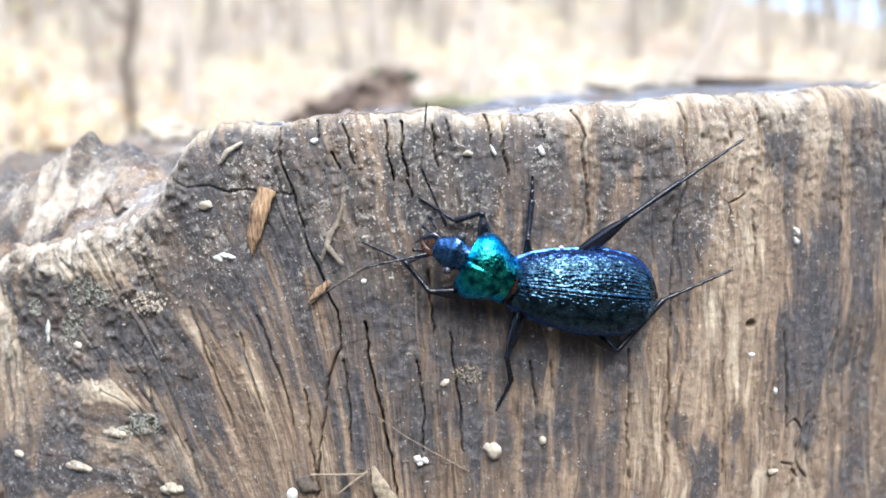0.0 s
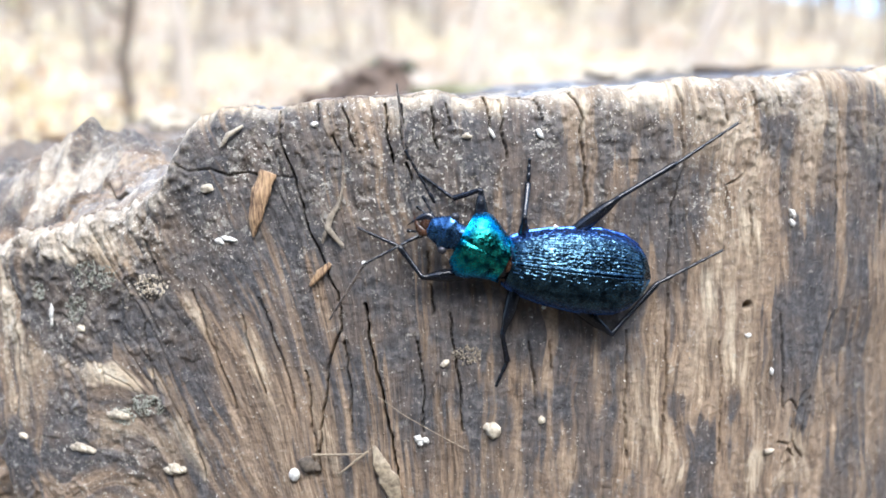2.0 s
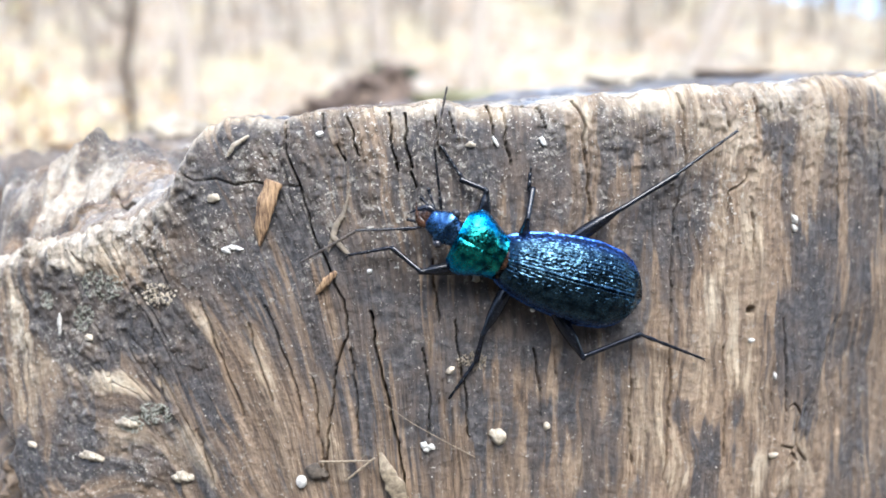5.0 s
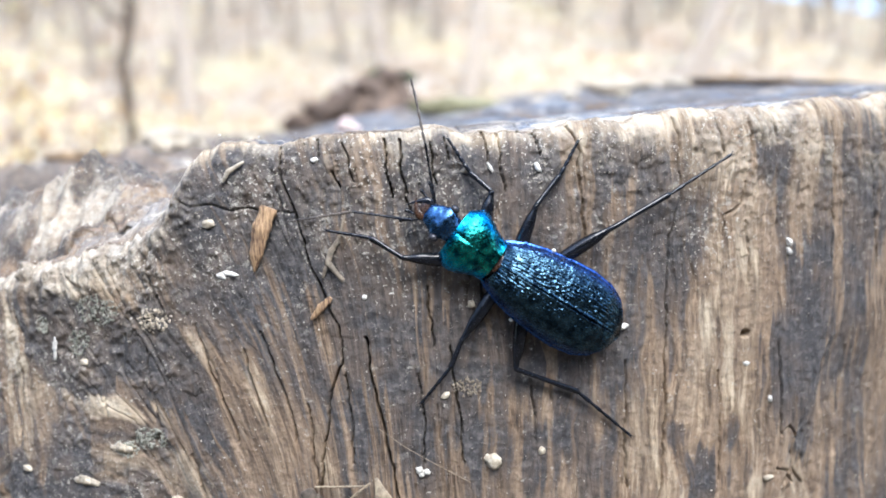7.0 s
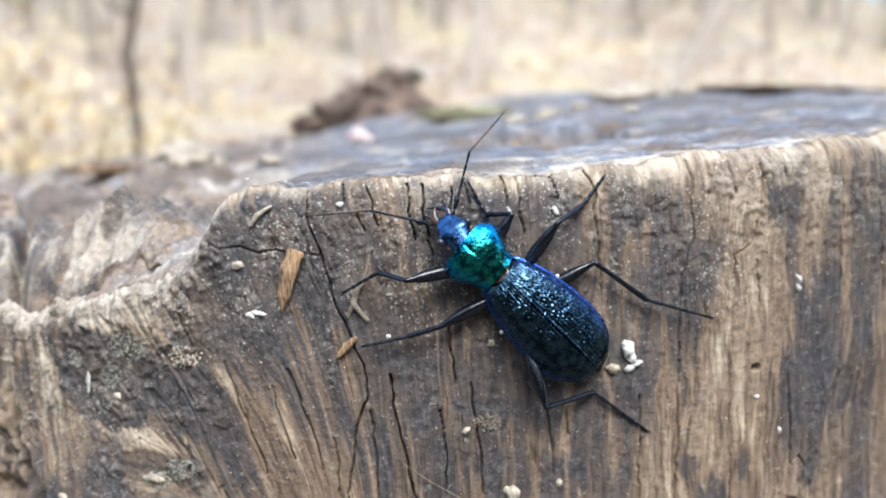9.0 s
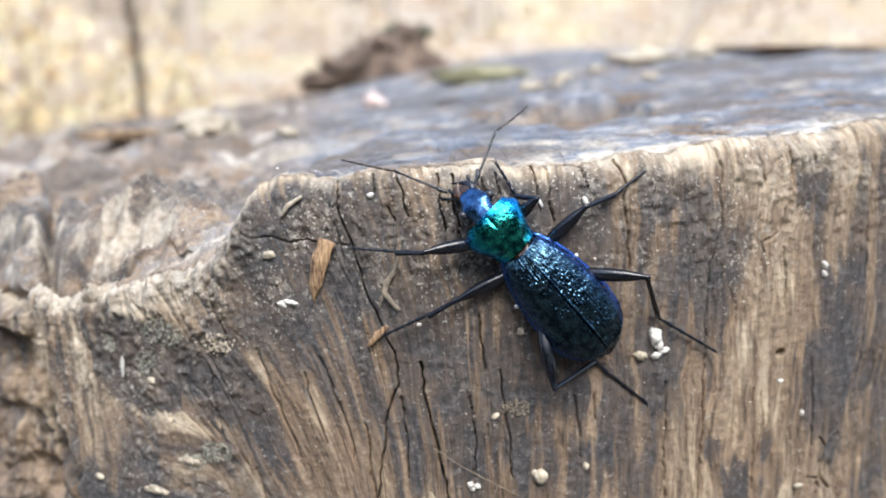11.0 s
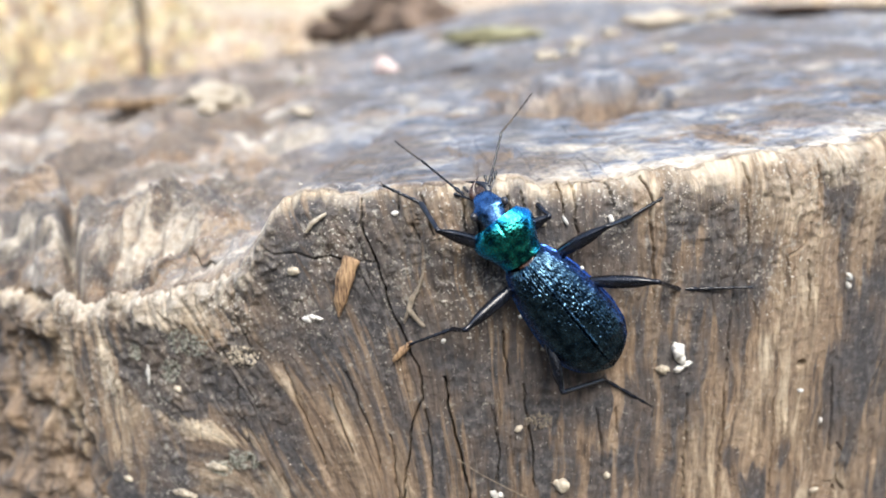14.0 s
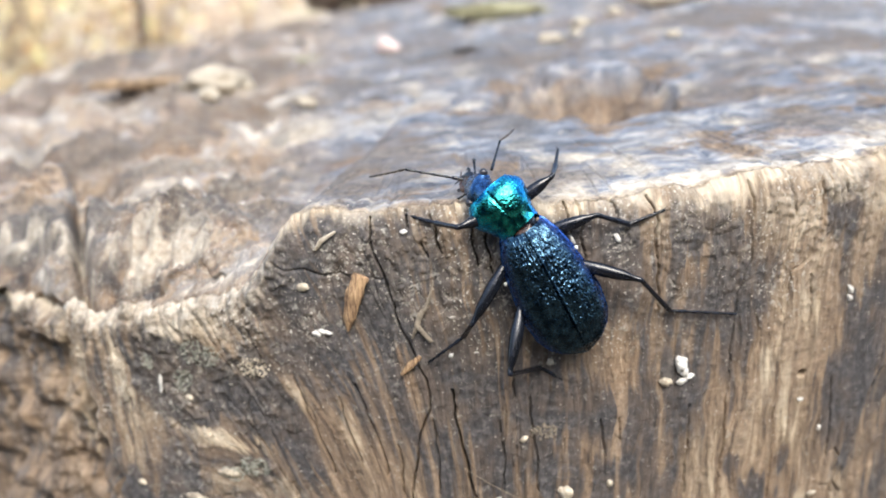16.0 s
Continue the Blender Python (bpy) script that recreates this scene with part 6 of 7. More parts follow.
    walk(limbs['l2_femur'], [
        (0.0, aim((-2.66, -0.07, -2.38), (0.21, 0.96, 0.18))),
        (0.5, aim((-2.65, -0.20, -2.47), (0.20, 0.96, 0.20))),
        (1.0, aim((-2.65, -0.39, -2.48), (0.18, 0.96, 0.19))),
        (1.5, aim((-2.61, -0.20, -2.46), (0.18, 0.96, 0.20))),
        (2.0, aim((-2.59, -0.14, -2.28), (0.18, 0.98, 0.13))),
        (2.5, aim((-2.39, 0.53, -2.23), (0.13, 0.98, 0.15))),
        (3.0, aim((-2.48, 0.14, -2.30), (0.15, 0.98, 0.16))),
        (3.5, aim((-2.59, -0.22, -2.39), (0.17, 0.97, 0.17))),
        (6.0, aim((-2.47, 0.88, -2.07), (0.23, 0.97, 0.06))),
        (6.5, aim((-2.38, 0.84, -2.07), (0.15, 0.99, 0.06))),
        (7.0, aim((-2.28, 0.77, -2.07), (0.06, 1.00, 0.06))),
        (7.5, aim((-2.19, 1.60, -2.02), (-0.03, 1.00, 0.05))),
        (8.0, aim((-2.44, -0.05, -2.14), (0.12, 0.99, 0.07))),
        (8.5, aim((-2.48, 0.98, -2.06), (0.27, 0.96, 0.06))),
        (9.0, aim((-2.42, 1.36, -2.04), (0.32, 0.94, 0.06))),
        (11.5, aim((-2.33, 1.43, -2.03), (0.22, 0.97, 0.06))),
        (12.0, aim((-2.15, 2.52, -1.85), (0.10, 0.96, 0.27))),
        (12.5, aim((-2.14, 2.69, -1.75), (0.08, 0.94, 0.34))),
        (13.0, aim((-2.13, 3.03, -1.64), (0.07, 0.94, 0.33))),
        (13.5, aim((-2.15, 2.69, -1.74), (0.06, 0.94, 0.35))),
        (14.0, aim((-2.18, 2.42, -1.85), (0.04, 0.94, 0.35))),
        (14.5, aim((-2.33, 2.85, -1.73), (-0.15, 0.94, 0.30))),
        (15.0, aim((-2.42, 3.09, -1.70), (-0.19, 0.95, 0.26))),
        (15.5, aim((-2.71, 3.48, -1.68), (-0.32, 0.93, 0.20))),
        (16.0, aim((-3.06, 3.40, -1.72), (-0.52, 0.84, 0.17))),
    ])
    walk(limbs['l2_tibia'], [
        (0.0, aim((-0.64, 9.06, -0.69), (-0.32, 0.82, -0.48))),
        (0.5, aim((-0.78, 8.91, -0.53), (-0.34, 0.79, -0.52))),
        (1.0, aim((-0.92, 8.77, -0.64), (-0.32, 0.81, -0.49))),
        (1.5, aim((-0.91, 8.95, -0.56), (-0.29, 0.81, -0.51))),
        (2.0, aim((-0.90, 9.13, -1.07), (-0.33, 0.86, -0.39))),
        (2.5, aim((-1.20, 9.84, -0.76), (-0.38, 0.80, -0.46))),
        (3.0, aim((-1.08, 9.42, -0.81), (-0.34, 0.83, -0.45))),
        (3.5, aim((-0.97, 9.00, -0.76), (-0.35, 0.81, -0.46))),
        (6.0, aim((-0.28, 10.11, -1.50), (0.05, 0.97, -0.25))),
        (6.5, aim((-0.93, 10.22, -1.50), (-0.06, 0.96, -0.28))),
        (7.0, aim((-1.68, 10.24, -1.50), (-0.19, 0.96, -0.21))),
        (7.5, aim((-2.52, 11.08, -1.50), (-0.35, 0.89, -0.28))),
        (8.0, aim((-1.35, 9.36, -1.50), (-0.16, 0.96, -0.25))),
        (8.5, aim((0.05, 10.12, -1.50), (0.36, 0.91, -0.22))),
        (9.0, aim((0.66, 10.33, -1.50), (0.43, 0.87, -0.25))),
        (11.5, aim((-0.21, 10.68, -1.50), (0.07, 0.98, -0.18))),
        (12.0, aim((-1.21, 11.61, 0.73), (0.08, 0.65, -0.75))),
        (12.5, aim((-1.41, 11.61, 1.43), (0.19, 0.37, -0.91))),
        (13.0, aim((-1.49, 11.96, 1.53), (0.18, 0.33, -0.92))),
        (13.5, aim((-1.55, 11.59, 1.54), (0.14, 0.36, -0.92))),
        (14.0, aim((-1.76, 11.32, 1.45), (0.06, 0.43, -0.90))),
        (14.5, aim((-3.75, 11.80, 1.11), (-0.11, 0.48, -0.87))),
        (15.0, aim((-4.23, 12.09, 0.76), (-0.30, 0.49, -0.82))),
        (15.5, aim((-5.74, 12.27, 0.25), (-0.36, 0.55, -0.75))),
        (16.0, aim((-7.97, 11.38, -0.15), (-0.42, 0.50, -0.76))),
    ])
    walk(limbs['l2_tarsus'], [
        (0.0, aim((-1.99, 12.48, -2.70), (0.31, 0.93, -0.19))),
        (0.5, aim((-2.20, 12.21, -2.70), (0.26, 0.95, -0.18))),
        (1.0, aim((-2.27, 12.16, -2.70), (0.22, 0.96, -0.18))),
        (1.5, aim((-2.14, 12.34, -2.70), (0.23, 0.95, -0.19))),
        (2.0, aim((-2.29, 12.73, -2.70), (0.25, 0.95, -0.21))),
        (2.5, aim((-2.78, 13.20, -2.70), (0.27, 0.94, -0.21))),
        (3.0, aim((-2.50, 12.88, -2.70), (0.26, 0.94, -0.20))),
        (3.5, aim((-2.45, 12.41, -2.70), (0.28, 0.94, -0.19))),
        (6.0, aim((-0.07, 14.16, -2.54), (0.30, 0.94, -0.18))),
        (6.5, aim((-1.20, 14.24, -2.65), (0.32, 0.94, -0.14))),
        (7.0, aim((-2.49, 14.25, -2.38), (0.11, 0.98, -0.17))),
        (7.5, aim((-4.00, 14.82, -2.69), (0.03, 0.99, -0.16))),
        (8.0, aim((-2.01, 13.37, -2.53), (-0.03, 0.99, -0.13))),
        (8.5, aim((1.58, 13.91, -2.42), (0.45, 0.88, -0.16))),
        (9.0, aim((2.46, 13.96, -2.56), (0.52, 0.84, -0.18))),
        (11.5, aim((0.08, 14.79, -2.24), (0.22, 0.96, -0.14))),
        (12.0, aim((-0.90, 14.35, -2.43), (0.41, 0.88, -0.25))),
        (12.5, aim((-0.61, 13.16, -2.38), (0.28, 0.93, -0.21))),
        (13.0, aim((-0.72, 13.36, -2.34), (0.36, 0.92, -0.18))),
        (13.5, aim((-0.95, 13.10, -2.32), (0.25, 0.95, -0.18))),
        (14.0, aim((-1.49, 13.11, -2.33), (0.28, 0.94, -0.19))),
        (14.5, aim((-4.21, 13.81, -2.53), (0.07, 0.98, -0.20))),
        (15.0, aim((-5.50, 14.15, -2.66), (0.04, 0.98, -0.19))),
        (15.5, aim((-7.24, 14.59, -2.89), (0.02, 0.98, -0.20))),
        (16.0, aim((-9.74, 13.48, -3.31), (-0.19, 0.96, -0.22))),
    ])
    walk(limbs['l1_femur'], [
        (0.0, aim((1.44, 1.58, -1.62), (1.00, 0.08, 0.01))),
        (0.5, aim((2.13, 1.66, -1.86), (0.96, 0.04, 0.28))),
        (1.0, aim((2.12, 1.73, -1.75), (0.98, -0.03, 0.17))),
        (1.5, aim((1.97, 1.65, -1.61), (1.00, 0.05, 0.01))),
        (2.0, aim((1.71, 1.41, -1.62), (0.98, 0.22, 0.01))),
        (2.5, aim((3.24, 1.66, -1.54), (0.96, -0.14, 0.24))),
        (3.0, aim((2.74, 1.68, -1.60), (1.00, 0.08, 0.01))),
        (3.5, aim((1.67, 1.32, -1.72), (0.96, 0.28, 0.08))),
        (6.0, aim((1.63, 0.84, -1.62), (0.85, 0.53, 0.02))),
        (6.5, aim((1.56, 0.26, -1.63), (0.71, 0.71, 0.02))),
        (7.0, aim((2.56, 1.46, -1.61), (0.88, 0.47, 0.01))),
        (7.5, aim((2.92, 1.65, -1.60), (0.82, 0.57, 0.01))),
        (8.0, aim((2.58, 1.28, -1.61), (0.70, 0.71, 0.01))),
        (8.5, aim((3.44, 2.25, -1.46), (0.61, 0.77, 0.19))),
        (9.0, aim((3.33, 2.15, -1.46), (0.57, 0.79, 0.25))),
        (11.5, aim((3.56, 2.58, -1.29), (0.52, 0.81, 0.28))),
        (12.0, aim((3.01, 1.72, -1.59), (0.45, 0.83, 0.33))),
        (12.5, aim((3.42, 2.03, -1.42), (0.75, 0.58, 0.32))),
        (13.0, aim((3.41, 2.13, -1.34), (0.63, 0.66, 0.40))),
        (13.5, aim((3.40, 1.89, -1.46), (0.86, 0.41, 0.31))),
        (14.0, aim((3.46, 1.97, -1.40), (0.81, 0.47, 0.35))),
        (14.5, aim((2.72, 1.42, -1.79), (0.64, 0.63, 0.43))),
        (15.0, aim((2.95, 1.64, -1.64), (0.55, 0.71, 0.44))),
        (15.5, aim((2.78, 1.30, -1.83), (0.42, 0.78, 0.46))),
        (16.0, aim((2.61, -0.10, -2.63), (0.18, 0.85, 0.49))),
    ])
    walk(limbs['l1_tibia'], [
        (0.0, aim((9.69, 2.21, -1.50), (0.70, -0.68, -0.23))),
        (0.5, aim((10.07, 2.01, 0.49), (0.65, -0.36, -0.66))),
        (1.0, aim((10.27, 1.46, -0.31), (0.74, -0.46, -0.50))),
        (1.5, aim((10.24, 2.03, -1.50), (0.67, -0.70, -0.24))),
        (2.0, aim((9.79, 3.20, -1.50), (0.67, -0.70, -0.24))),
        (2.5, aim((11.19, 0.48, 0.45), (0.66, -0.37, -0.66))),
        (3.0, aim((10.99, 2.36, -1.50), (0.80, -0.56, -0.24))),
        (3.5, aim((9.60, 3.60, -1.03), (0.70, -0.62, -0.35))),
        (6.0, aim((8.65, 5.23, -1.50), (0.97, 0.07, -0.23))),
        (6.5, aim((7.42, 6.11, -1.50), (0.94, 0.25, -0.21))),
        (7.0, aim((9.85, 5.38, -1.50), (0.98, -0.01, -0.21))),
        (7.5, aim((9.71, 6.39, -1.50), (0.97, 0.02, -0.24))),
        (8.0, aim((8.41, 7.15, -1.50), (0.92, 0.31, -0.25))),
        (8.5, aim((8.53, 8.58, 0.12), (0.71, 0.39, -0.59))),
        (9.0, aim((8.02, 8.66, 0.59), (0.61, 0.40, -0.68))),
        (11.5, aim((7.84, 9.26, 1.06), (0.40, 0.62, -0.67))),
        (12.0, aim((6.75, 8.59, 1.13), (0.42, 0.61, -0.67))),
        (12.5, aim((9.59, 6.87, 1.23), (0.78, 0.07, -0.62))),
        (13.0, aim((8.64, 7.62, 1.98), (0.58, 0.30, -0.75))),
        (13.5, aim((10.51, 5.28, 1.08), (0.84, -0.06, -0.54))),
        (14.0, aim((10.20, 5.84, 1.46), (0.76, -0.07, -0.65))),
        (14.5, aim((8.03, 6.67, 1.79), (0.61, 0.17, -0.77))),
        (15.0, aim((7.48, 7.56, 1.97), (0.52, 0.26, -0.81))),
        (15.5, aim((6.30, 7.78, 1.94), (0.43, 0.33, -0.84))),
        (16.0, aim((4.14, 6.96, 1.41), (0.29, 0.51, -0.81))),
    ])
    walk(limbs['l1_tarsus'], [
        (0.0, aim((13.06, -1.04, -2.61), (0.94, -0.30, -0.18))),
        (0.5, aim((13.22, 0.26, -2.70), (0.94, -0.18, -0.28))),
        (1.0, aim((13.83, -0.74, -2.70), (0.97, -0.21, -0.14))),
        (1.5, aim((13.48, -1.33, -2.66), (0.93, -0.32, -0.18))),
        (2.0, aim((13.04, -0.16, -2.66), (0.94, -0.29, -0.20))),
        (2.5, aim((14.35, -1.32, -2.70), (0.98, -0.17, -0.14))),
        (3.0, aim((14.81, -0.32, -2.65), (0.91, -0.37, -0.19))),
        (3.5, aim((12.98, 0.61, -2.70), (0.97, -0.18, -0.18))),
        (6.0, aim((13.32, 5.55, -2.63), (0.81, 0.56, -0.17))),
        (6.5, aim((11.96, 7.33, -2.53), (0.81, 0.55, -0.18))),
        (7.0, aim((14.56, 5.35, -2.52), (0.90, 0.37, -0.24))),
        (7.5, aim((14.37, 6.51, -2.68), (0.59, 0.78, -0.20))),
        (8.0, aim((12.83, 8.63, -2.69), (0.52, 0.83, -0.19))),
        (8.5, aim((11.94, 10.47, -2.70), (0.31, 0.92, -0.25))),
        (9.0, aim((10.96, 10.57, -2.70), (0.23, 0.94, -0.25))),
        (11.5, aim((9.75, 12.26, -2.18), (0.72, 0.65, -0.25))),
        (12.0, aim((8.76, 11.52, -2.12), (0.51, 0.84, -0.20))),
        (12.5, aim((13.36, 7.21, -1.75), (0.89, 0.43, -0.14))),
        (13.0, aim((11.44, 9.08, -1.65), (0.84, 0.52, -0.15))),
        (13.5, aim((14.54, 4.97, -1.54), (0.91, 0.35, -0.21))),
        (14.0, aim((13.84, 5.50, -1.67), (0.84, 0.43, -0.34))),
        (14.5, aim((10.98, 7.51, -1.92), (0.80, 0.45, -0.40))),
        (15.0, aim((9.97, 8.82, -1.95), (0.85, 0.34, -0.41))),
        (15.5, aim((8.38, 9.37, -2.10), (0.71, 0.49, -0.51))),
        (16.0, aim((5.53, 9.40, -2.49), (0.57, 0.66, -0.48))),
    ])
    walk(limbs['r1_femur'], [
        (0.0, aim((3.01, -1.73, -1.60), (0.22, -0.98, 0.02))),
        (0.5, aim((3.00, -1.72, -1.60), (0.15, -0.99, 0.04))),
        (1.0, aim((2.99, -1.61, -1.60), (0.14, -0.99, 0.02))),
        (1.5, aim((3.01, -1.74, -1.60), (0.14, -0.99, 0.05))),
        (2.0, aim((3.04, -1.94, -1.60), (0.15, -0.99, 0.01))),
        (2.5, aim((3.00, -1.71, -1.60), (0.11, -0.99, 0.05))),
        (3.0, aim((3.01, -1.73, -1.60), (0.18, -0.98, 0.10))),
        (3.5, aim((3.00, -1.68, -1.60), (0.04, -1.00, 0.02))),
        (6.0, aim((2.84, -1.14, -1.61), (0.27, -0.96, 0.02))),
        (6.5, aim((2.90, -1.35, -1.61), (0.26, -0.96, 0.02))),
        (7.0, aim((2.81, -1.08, -1.61), (0.29, -0.96, 0.02))),
        (7.5, aim((2.75, -0.60, -1.62), (0.22, -0.98, 0.02))),
        (8.0, aim((2.59, -0.25, -1.63), (0.27, -0.96, 0.02))),
        (8.5, aim((2.62, -0.07, -1.95), (0.22, -0.95, 0.20))),
        (9.0, aim((2.69, -0.37, -1.82), (0.22, -0.96, 0.16))),
        (11.5, aim((3.04, -0.15, -2.46), (-0.02, -0.87, 0.49))),
        (12.0, aim((3.24, -0.43, -2.35), (-0.16, -0.85, 0.50))),
        (12.5, aim((3.30, -0.38, -2.50), (-0.19, -0.81, 0.55))),
        (13.0, aim((3.17, -0.48, -2.42), (-0.12, -0.82, 0.55))),
        (13.5, aim((3.27, -0.14, -2.36), (-0.16, -0.89, 0.43))),
        (14.0, aim((3.31, 0.14, -2.19), (-0.16, -0.94, 0.30))),
        (14.5, aim((3.35, -2.40, -1.59), (0.45, -0.89, 0.01))),
        (15.0, aim((2.96, -1.61, -1.60), (0.40, -0.92, 0.02))),
        (15.5, aim((2.57, -0.12, -1.63), (0.26, -0.97, 0.02))),
        (16.0, aim((2.75, -0.20, -1.63), (0.16, -0.99, 0.02))),
    ])
    walk(limbs['r1_tibia'], [
        (0.0, aim((4.39, -8.01, -1.50), (0.86, 0.39, -0.32))),
        (0.5, aim((3.94, -8.09, -1.33), (0.87, 0.33, -0.38))),
        (1.0, aim((3.89, -7.98, -1.50), (0.88, 0.38, -0.29))),
        (1.5, aim((3.92, -8.10, -1.27), (0.80, 0.46, -0.39))),
        (2.0, aim((4.02, -8.30, -1.50), (0.86, 0.40, -0.32))),
        (2.5, aim((3.70, -8.10, -1.30), (0.78, 0.49, -0.39))),
        (3.0, aim((4.17, -8.03, -0.97), (0.78, 0.42, -0.48))),
        (3.5, aim((3.26, -8.11, -1.50), (0.81, 0.50, -0.32))),
        (6.0, aim((4.58, -7.35, -1.50), (0.87, -0.43, -0.26))),
        (6.5, aim((4.60, -7.56, -1.50), (0.91, -0.33, -0.24))),
        (7.0, aim((4.69, -7.24, -1.50), (0.94, -0.18, -0.28))),
        (7.5, aim((4.17, -6.88, -1.50), (0.96, 0.03, -0.28))),
        (8.0, aim((4.34, -6.45, -1.50), (0.90, 0.30, -0.31))),
        (8.5, aim((4.05, -6.21, -0.63), (0.69, 0.45, -0.57))),
        (9.0, aim((4.12, -6.57, -0.80), (0.58, 0.63, -0.52))),
        (11.5, aim((2.90, -5.77, 0.67), (0.40, 0.40, -0.82))),
        (12.0, aim((2.21, -5.89, 0.89), (0.40, 0.28, -0.87))),
        (12.5, aim((2.10, -5.61, 1.05), (0.40, 0.21, -0.89))),
        (13.0, aim((2.42, -5.78, 1.15), (0.32, 0.32, -0.89))),
        (13.5, aim((2.27, -5.86, 0.43), (0.33, 0.31, -0.89))),
        (14.0, aim((2.29, -5.91, -0.25), (0.45, 0.06, -0.89))),
        (14.5, aim((6.25, -8.15, -1.50), (0.51, -0.70, -0.50))),
        (15.0, aim((5.53, -7.51, -1.50), (0.47, -0.54, -0.70))),
        (15.5, aim((4.25, -6.33, -1.50), (0.26, -0.45, -0.85))),
        (16.0, aim((3.81, -6.55, -1.50), (0.18, -0.38, -0.91))),
    ])
    walk(limbs['r1_tarsus'], [
        (0.0, aim((7.52, -6.58, -2.67), (0.87, -0.45, -0.19))),
        (0.5, aim((7.09, -6.89, -2.70), (0.90, -0.39, -0.19))),
        (1.0, aim((7.08, -6.59, -2.56), (0.87, -0.43, -0.23))),
        (1.5, aim((6.82, -6.43, -2.70), (0.91, -0.36, -0.20))),
        (2.0, aim((7.14, -6.84, -2.66), (0.85, -0.49, -0.20))),
        (2.5, aim((6.54, -6.31, -2.70), (0.86, -0.46, -0.20))),
        (3.0, aim((6.99, -6.52, -2.70), (0.90, -0.38, -0.20))),
        (3.5, aim((6.19, -6.30, -2.65), (0.87, -0.44, -0.23))),
        (6.0, aim((7.73, -8.89, -2.43), (0.69, -0.70, -0.20))),
        (6.5, aim((7.91, -8.77, -2.37), (0.79, -0.58, -0.19))),
        (7.0, aim((8.12, -7.90, -2.52), (0.88, -0.44, -0.19))),
        (7.5, aim((7.66, -6.76, -2.51), (0.86, -0.45, -0.25))),
        (8.0, aim((7.61, -5.34, -2.64), (0.94, -0.27, -0.22))),
        (8.5, aim((6.54, -4.56, -2.70), (0.93, -0.29, -0.22))),
        (9.0, aim((6.22, -4.28, -2.70), (0.93, -0.30, -0.23))),
        (11.5, aim((4.34, -4.30, -2.33), (0.95, -0.17, -0.28))),
        (12.0, aim((3.68, -4.89, -2.28), (0.92, -0.27, -0.29))),
        (12.5, aim((3.56, -4.86, -2.19), (0.91, -0.31, -0.28))),
        (13.0, aim((3.56, -4.63, -2.10), (0.94, -0.18, -0.29))),
        (13.5, aim((3.47, -4.73, -2.82), (0.87, -0.19, -0.45))),
        (14.0, aim((3.93, -5.71, -3.49), (0.74, 0.23, -0.64))),
        (14.5, aim((8.12, -10.69, -3.31), (0.53, -0.61, -0.59))),
        (15.0, aim((7.22, -9.49, -4.04), (0.41, -0.42, -0.81))),
        (15.5, aim((5.18, -7.98, -4.60), (0.29, -0.40, -0.87))),
        (16.0, aim((4.47, -7.91, -4.81), (0.23, -0.34, -0.91))),
    ])
    walk(limbs['r2_femur'], [
        (0.0, aim((-3.01, 2.42, -2.63), (0.18, -0.97, 0.14))),
        (0.5, aim((-3.11, 2.20, -2.57), (0.21, -0.97, 0.13))),
        (1.0, aim((-3.05, 1.42, -3.47), (0.22, -0.90, 0.39))),
        (1.5, aim((-3.24, 2.40, -2.64), (0.23, -0.96, 0.14))),
        (2.0, aim((-2.84, 1.53, -3.73), (0.16, -0.89, 0.43))),
        (2.5, aim((-2.82, 1.14, -3.83), (0.17, -0.85, 0.50))),
        (3.0, aim((-3.07, 2.00, -2.51), (0.21, -0.97, 0.12))),
        (3.5, aim((-2.64, 2.32, -2.58), (0.10, -0.99, 0.13))),
        (6.0, aim((-3.54, 0.88, -4.56), (0.33, -0.71, 0.63))),
        (6.5, aim((-5.15, 2.03, -2.82), (0.58, -0.80, 0.16))),
        (7.0, aim((-2.45, -0.67, -2.10), (0.18, -0.98, 0.07))),
        (7.5, aim((-2.39, -0.82, -2.09), (0.16, -0.99, 0.07))),
        (8.0, aim((-2.47, -0.84, -2.09), (0.23, -0.97, 0.07))),
        (8.5, aim((-2.20, -1.97, -2.01), (0.15, -0.95, 0.25))),
        (9.0, aim((-2.20, -2.00, -2.00), (0.18, -0.96, 0.22))),
        (11.5, aim((-2.20, -2.08, -1.99), (0.03, -0.99, 0.14))),
        (12.0, aim((-2.22, -2.83, -1.95), (-0.02, -1.00, 0.06))),
        (12.5, aim((-2.33, -3.13, -1.76), (-0.12, -0.97, 0.21))),
        (13.0, aim((-2.23, -2.46, -1.88), (-0.07, -0.97, 0.25))),
        (13.5, aim((-2.29, -3.14, -1.68), (-0.08, -0.96, 0.27))),
        (14.0, aim((-2.31, -2.97, -1.71), (-0.11, -0.95, 0.29))),
        (14.5, aim((-2.28, -2.56, -1.85), (-0.13, -0.96, 0.26))),
        (15.0, aim((-2.17, -1.65, -2.02), (-0.10, -0.99, 0.06))),
        (15.5, aim((-2.13, -1.54, -2.03), (-0.15, -0.99, 0.07))),
        (16.0, aim((-2.08, -1.25, -2.05), (-0.16, -0.99, 0.07))),
    ])
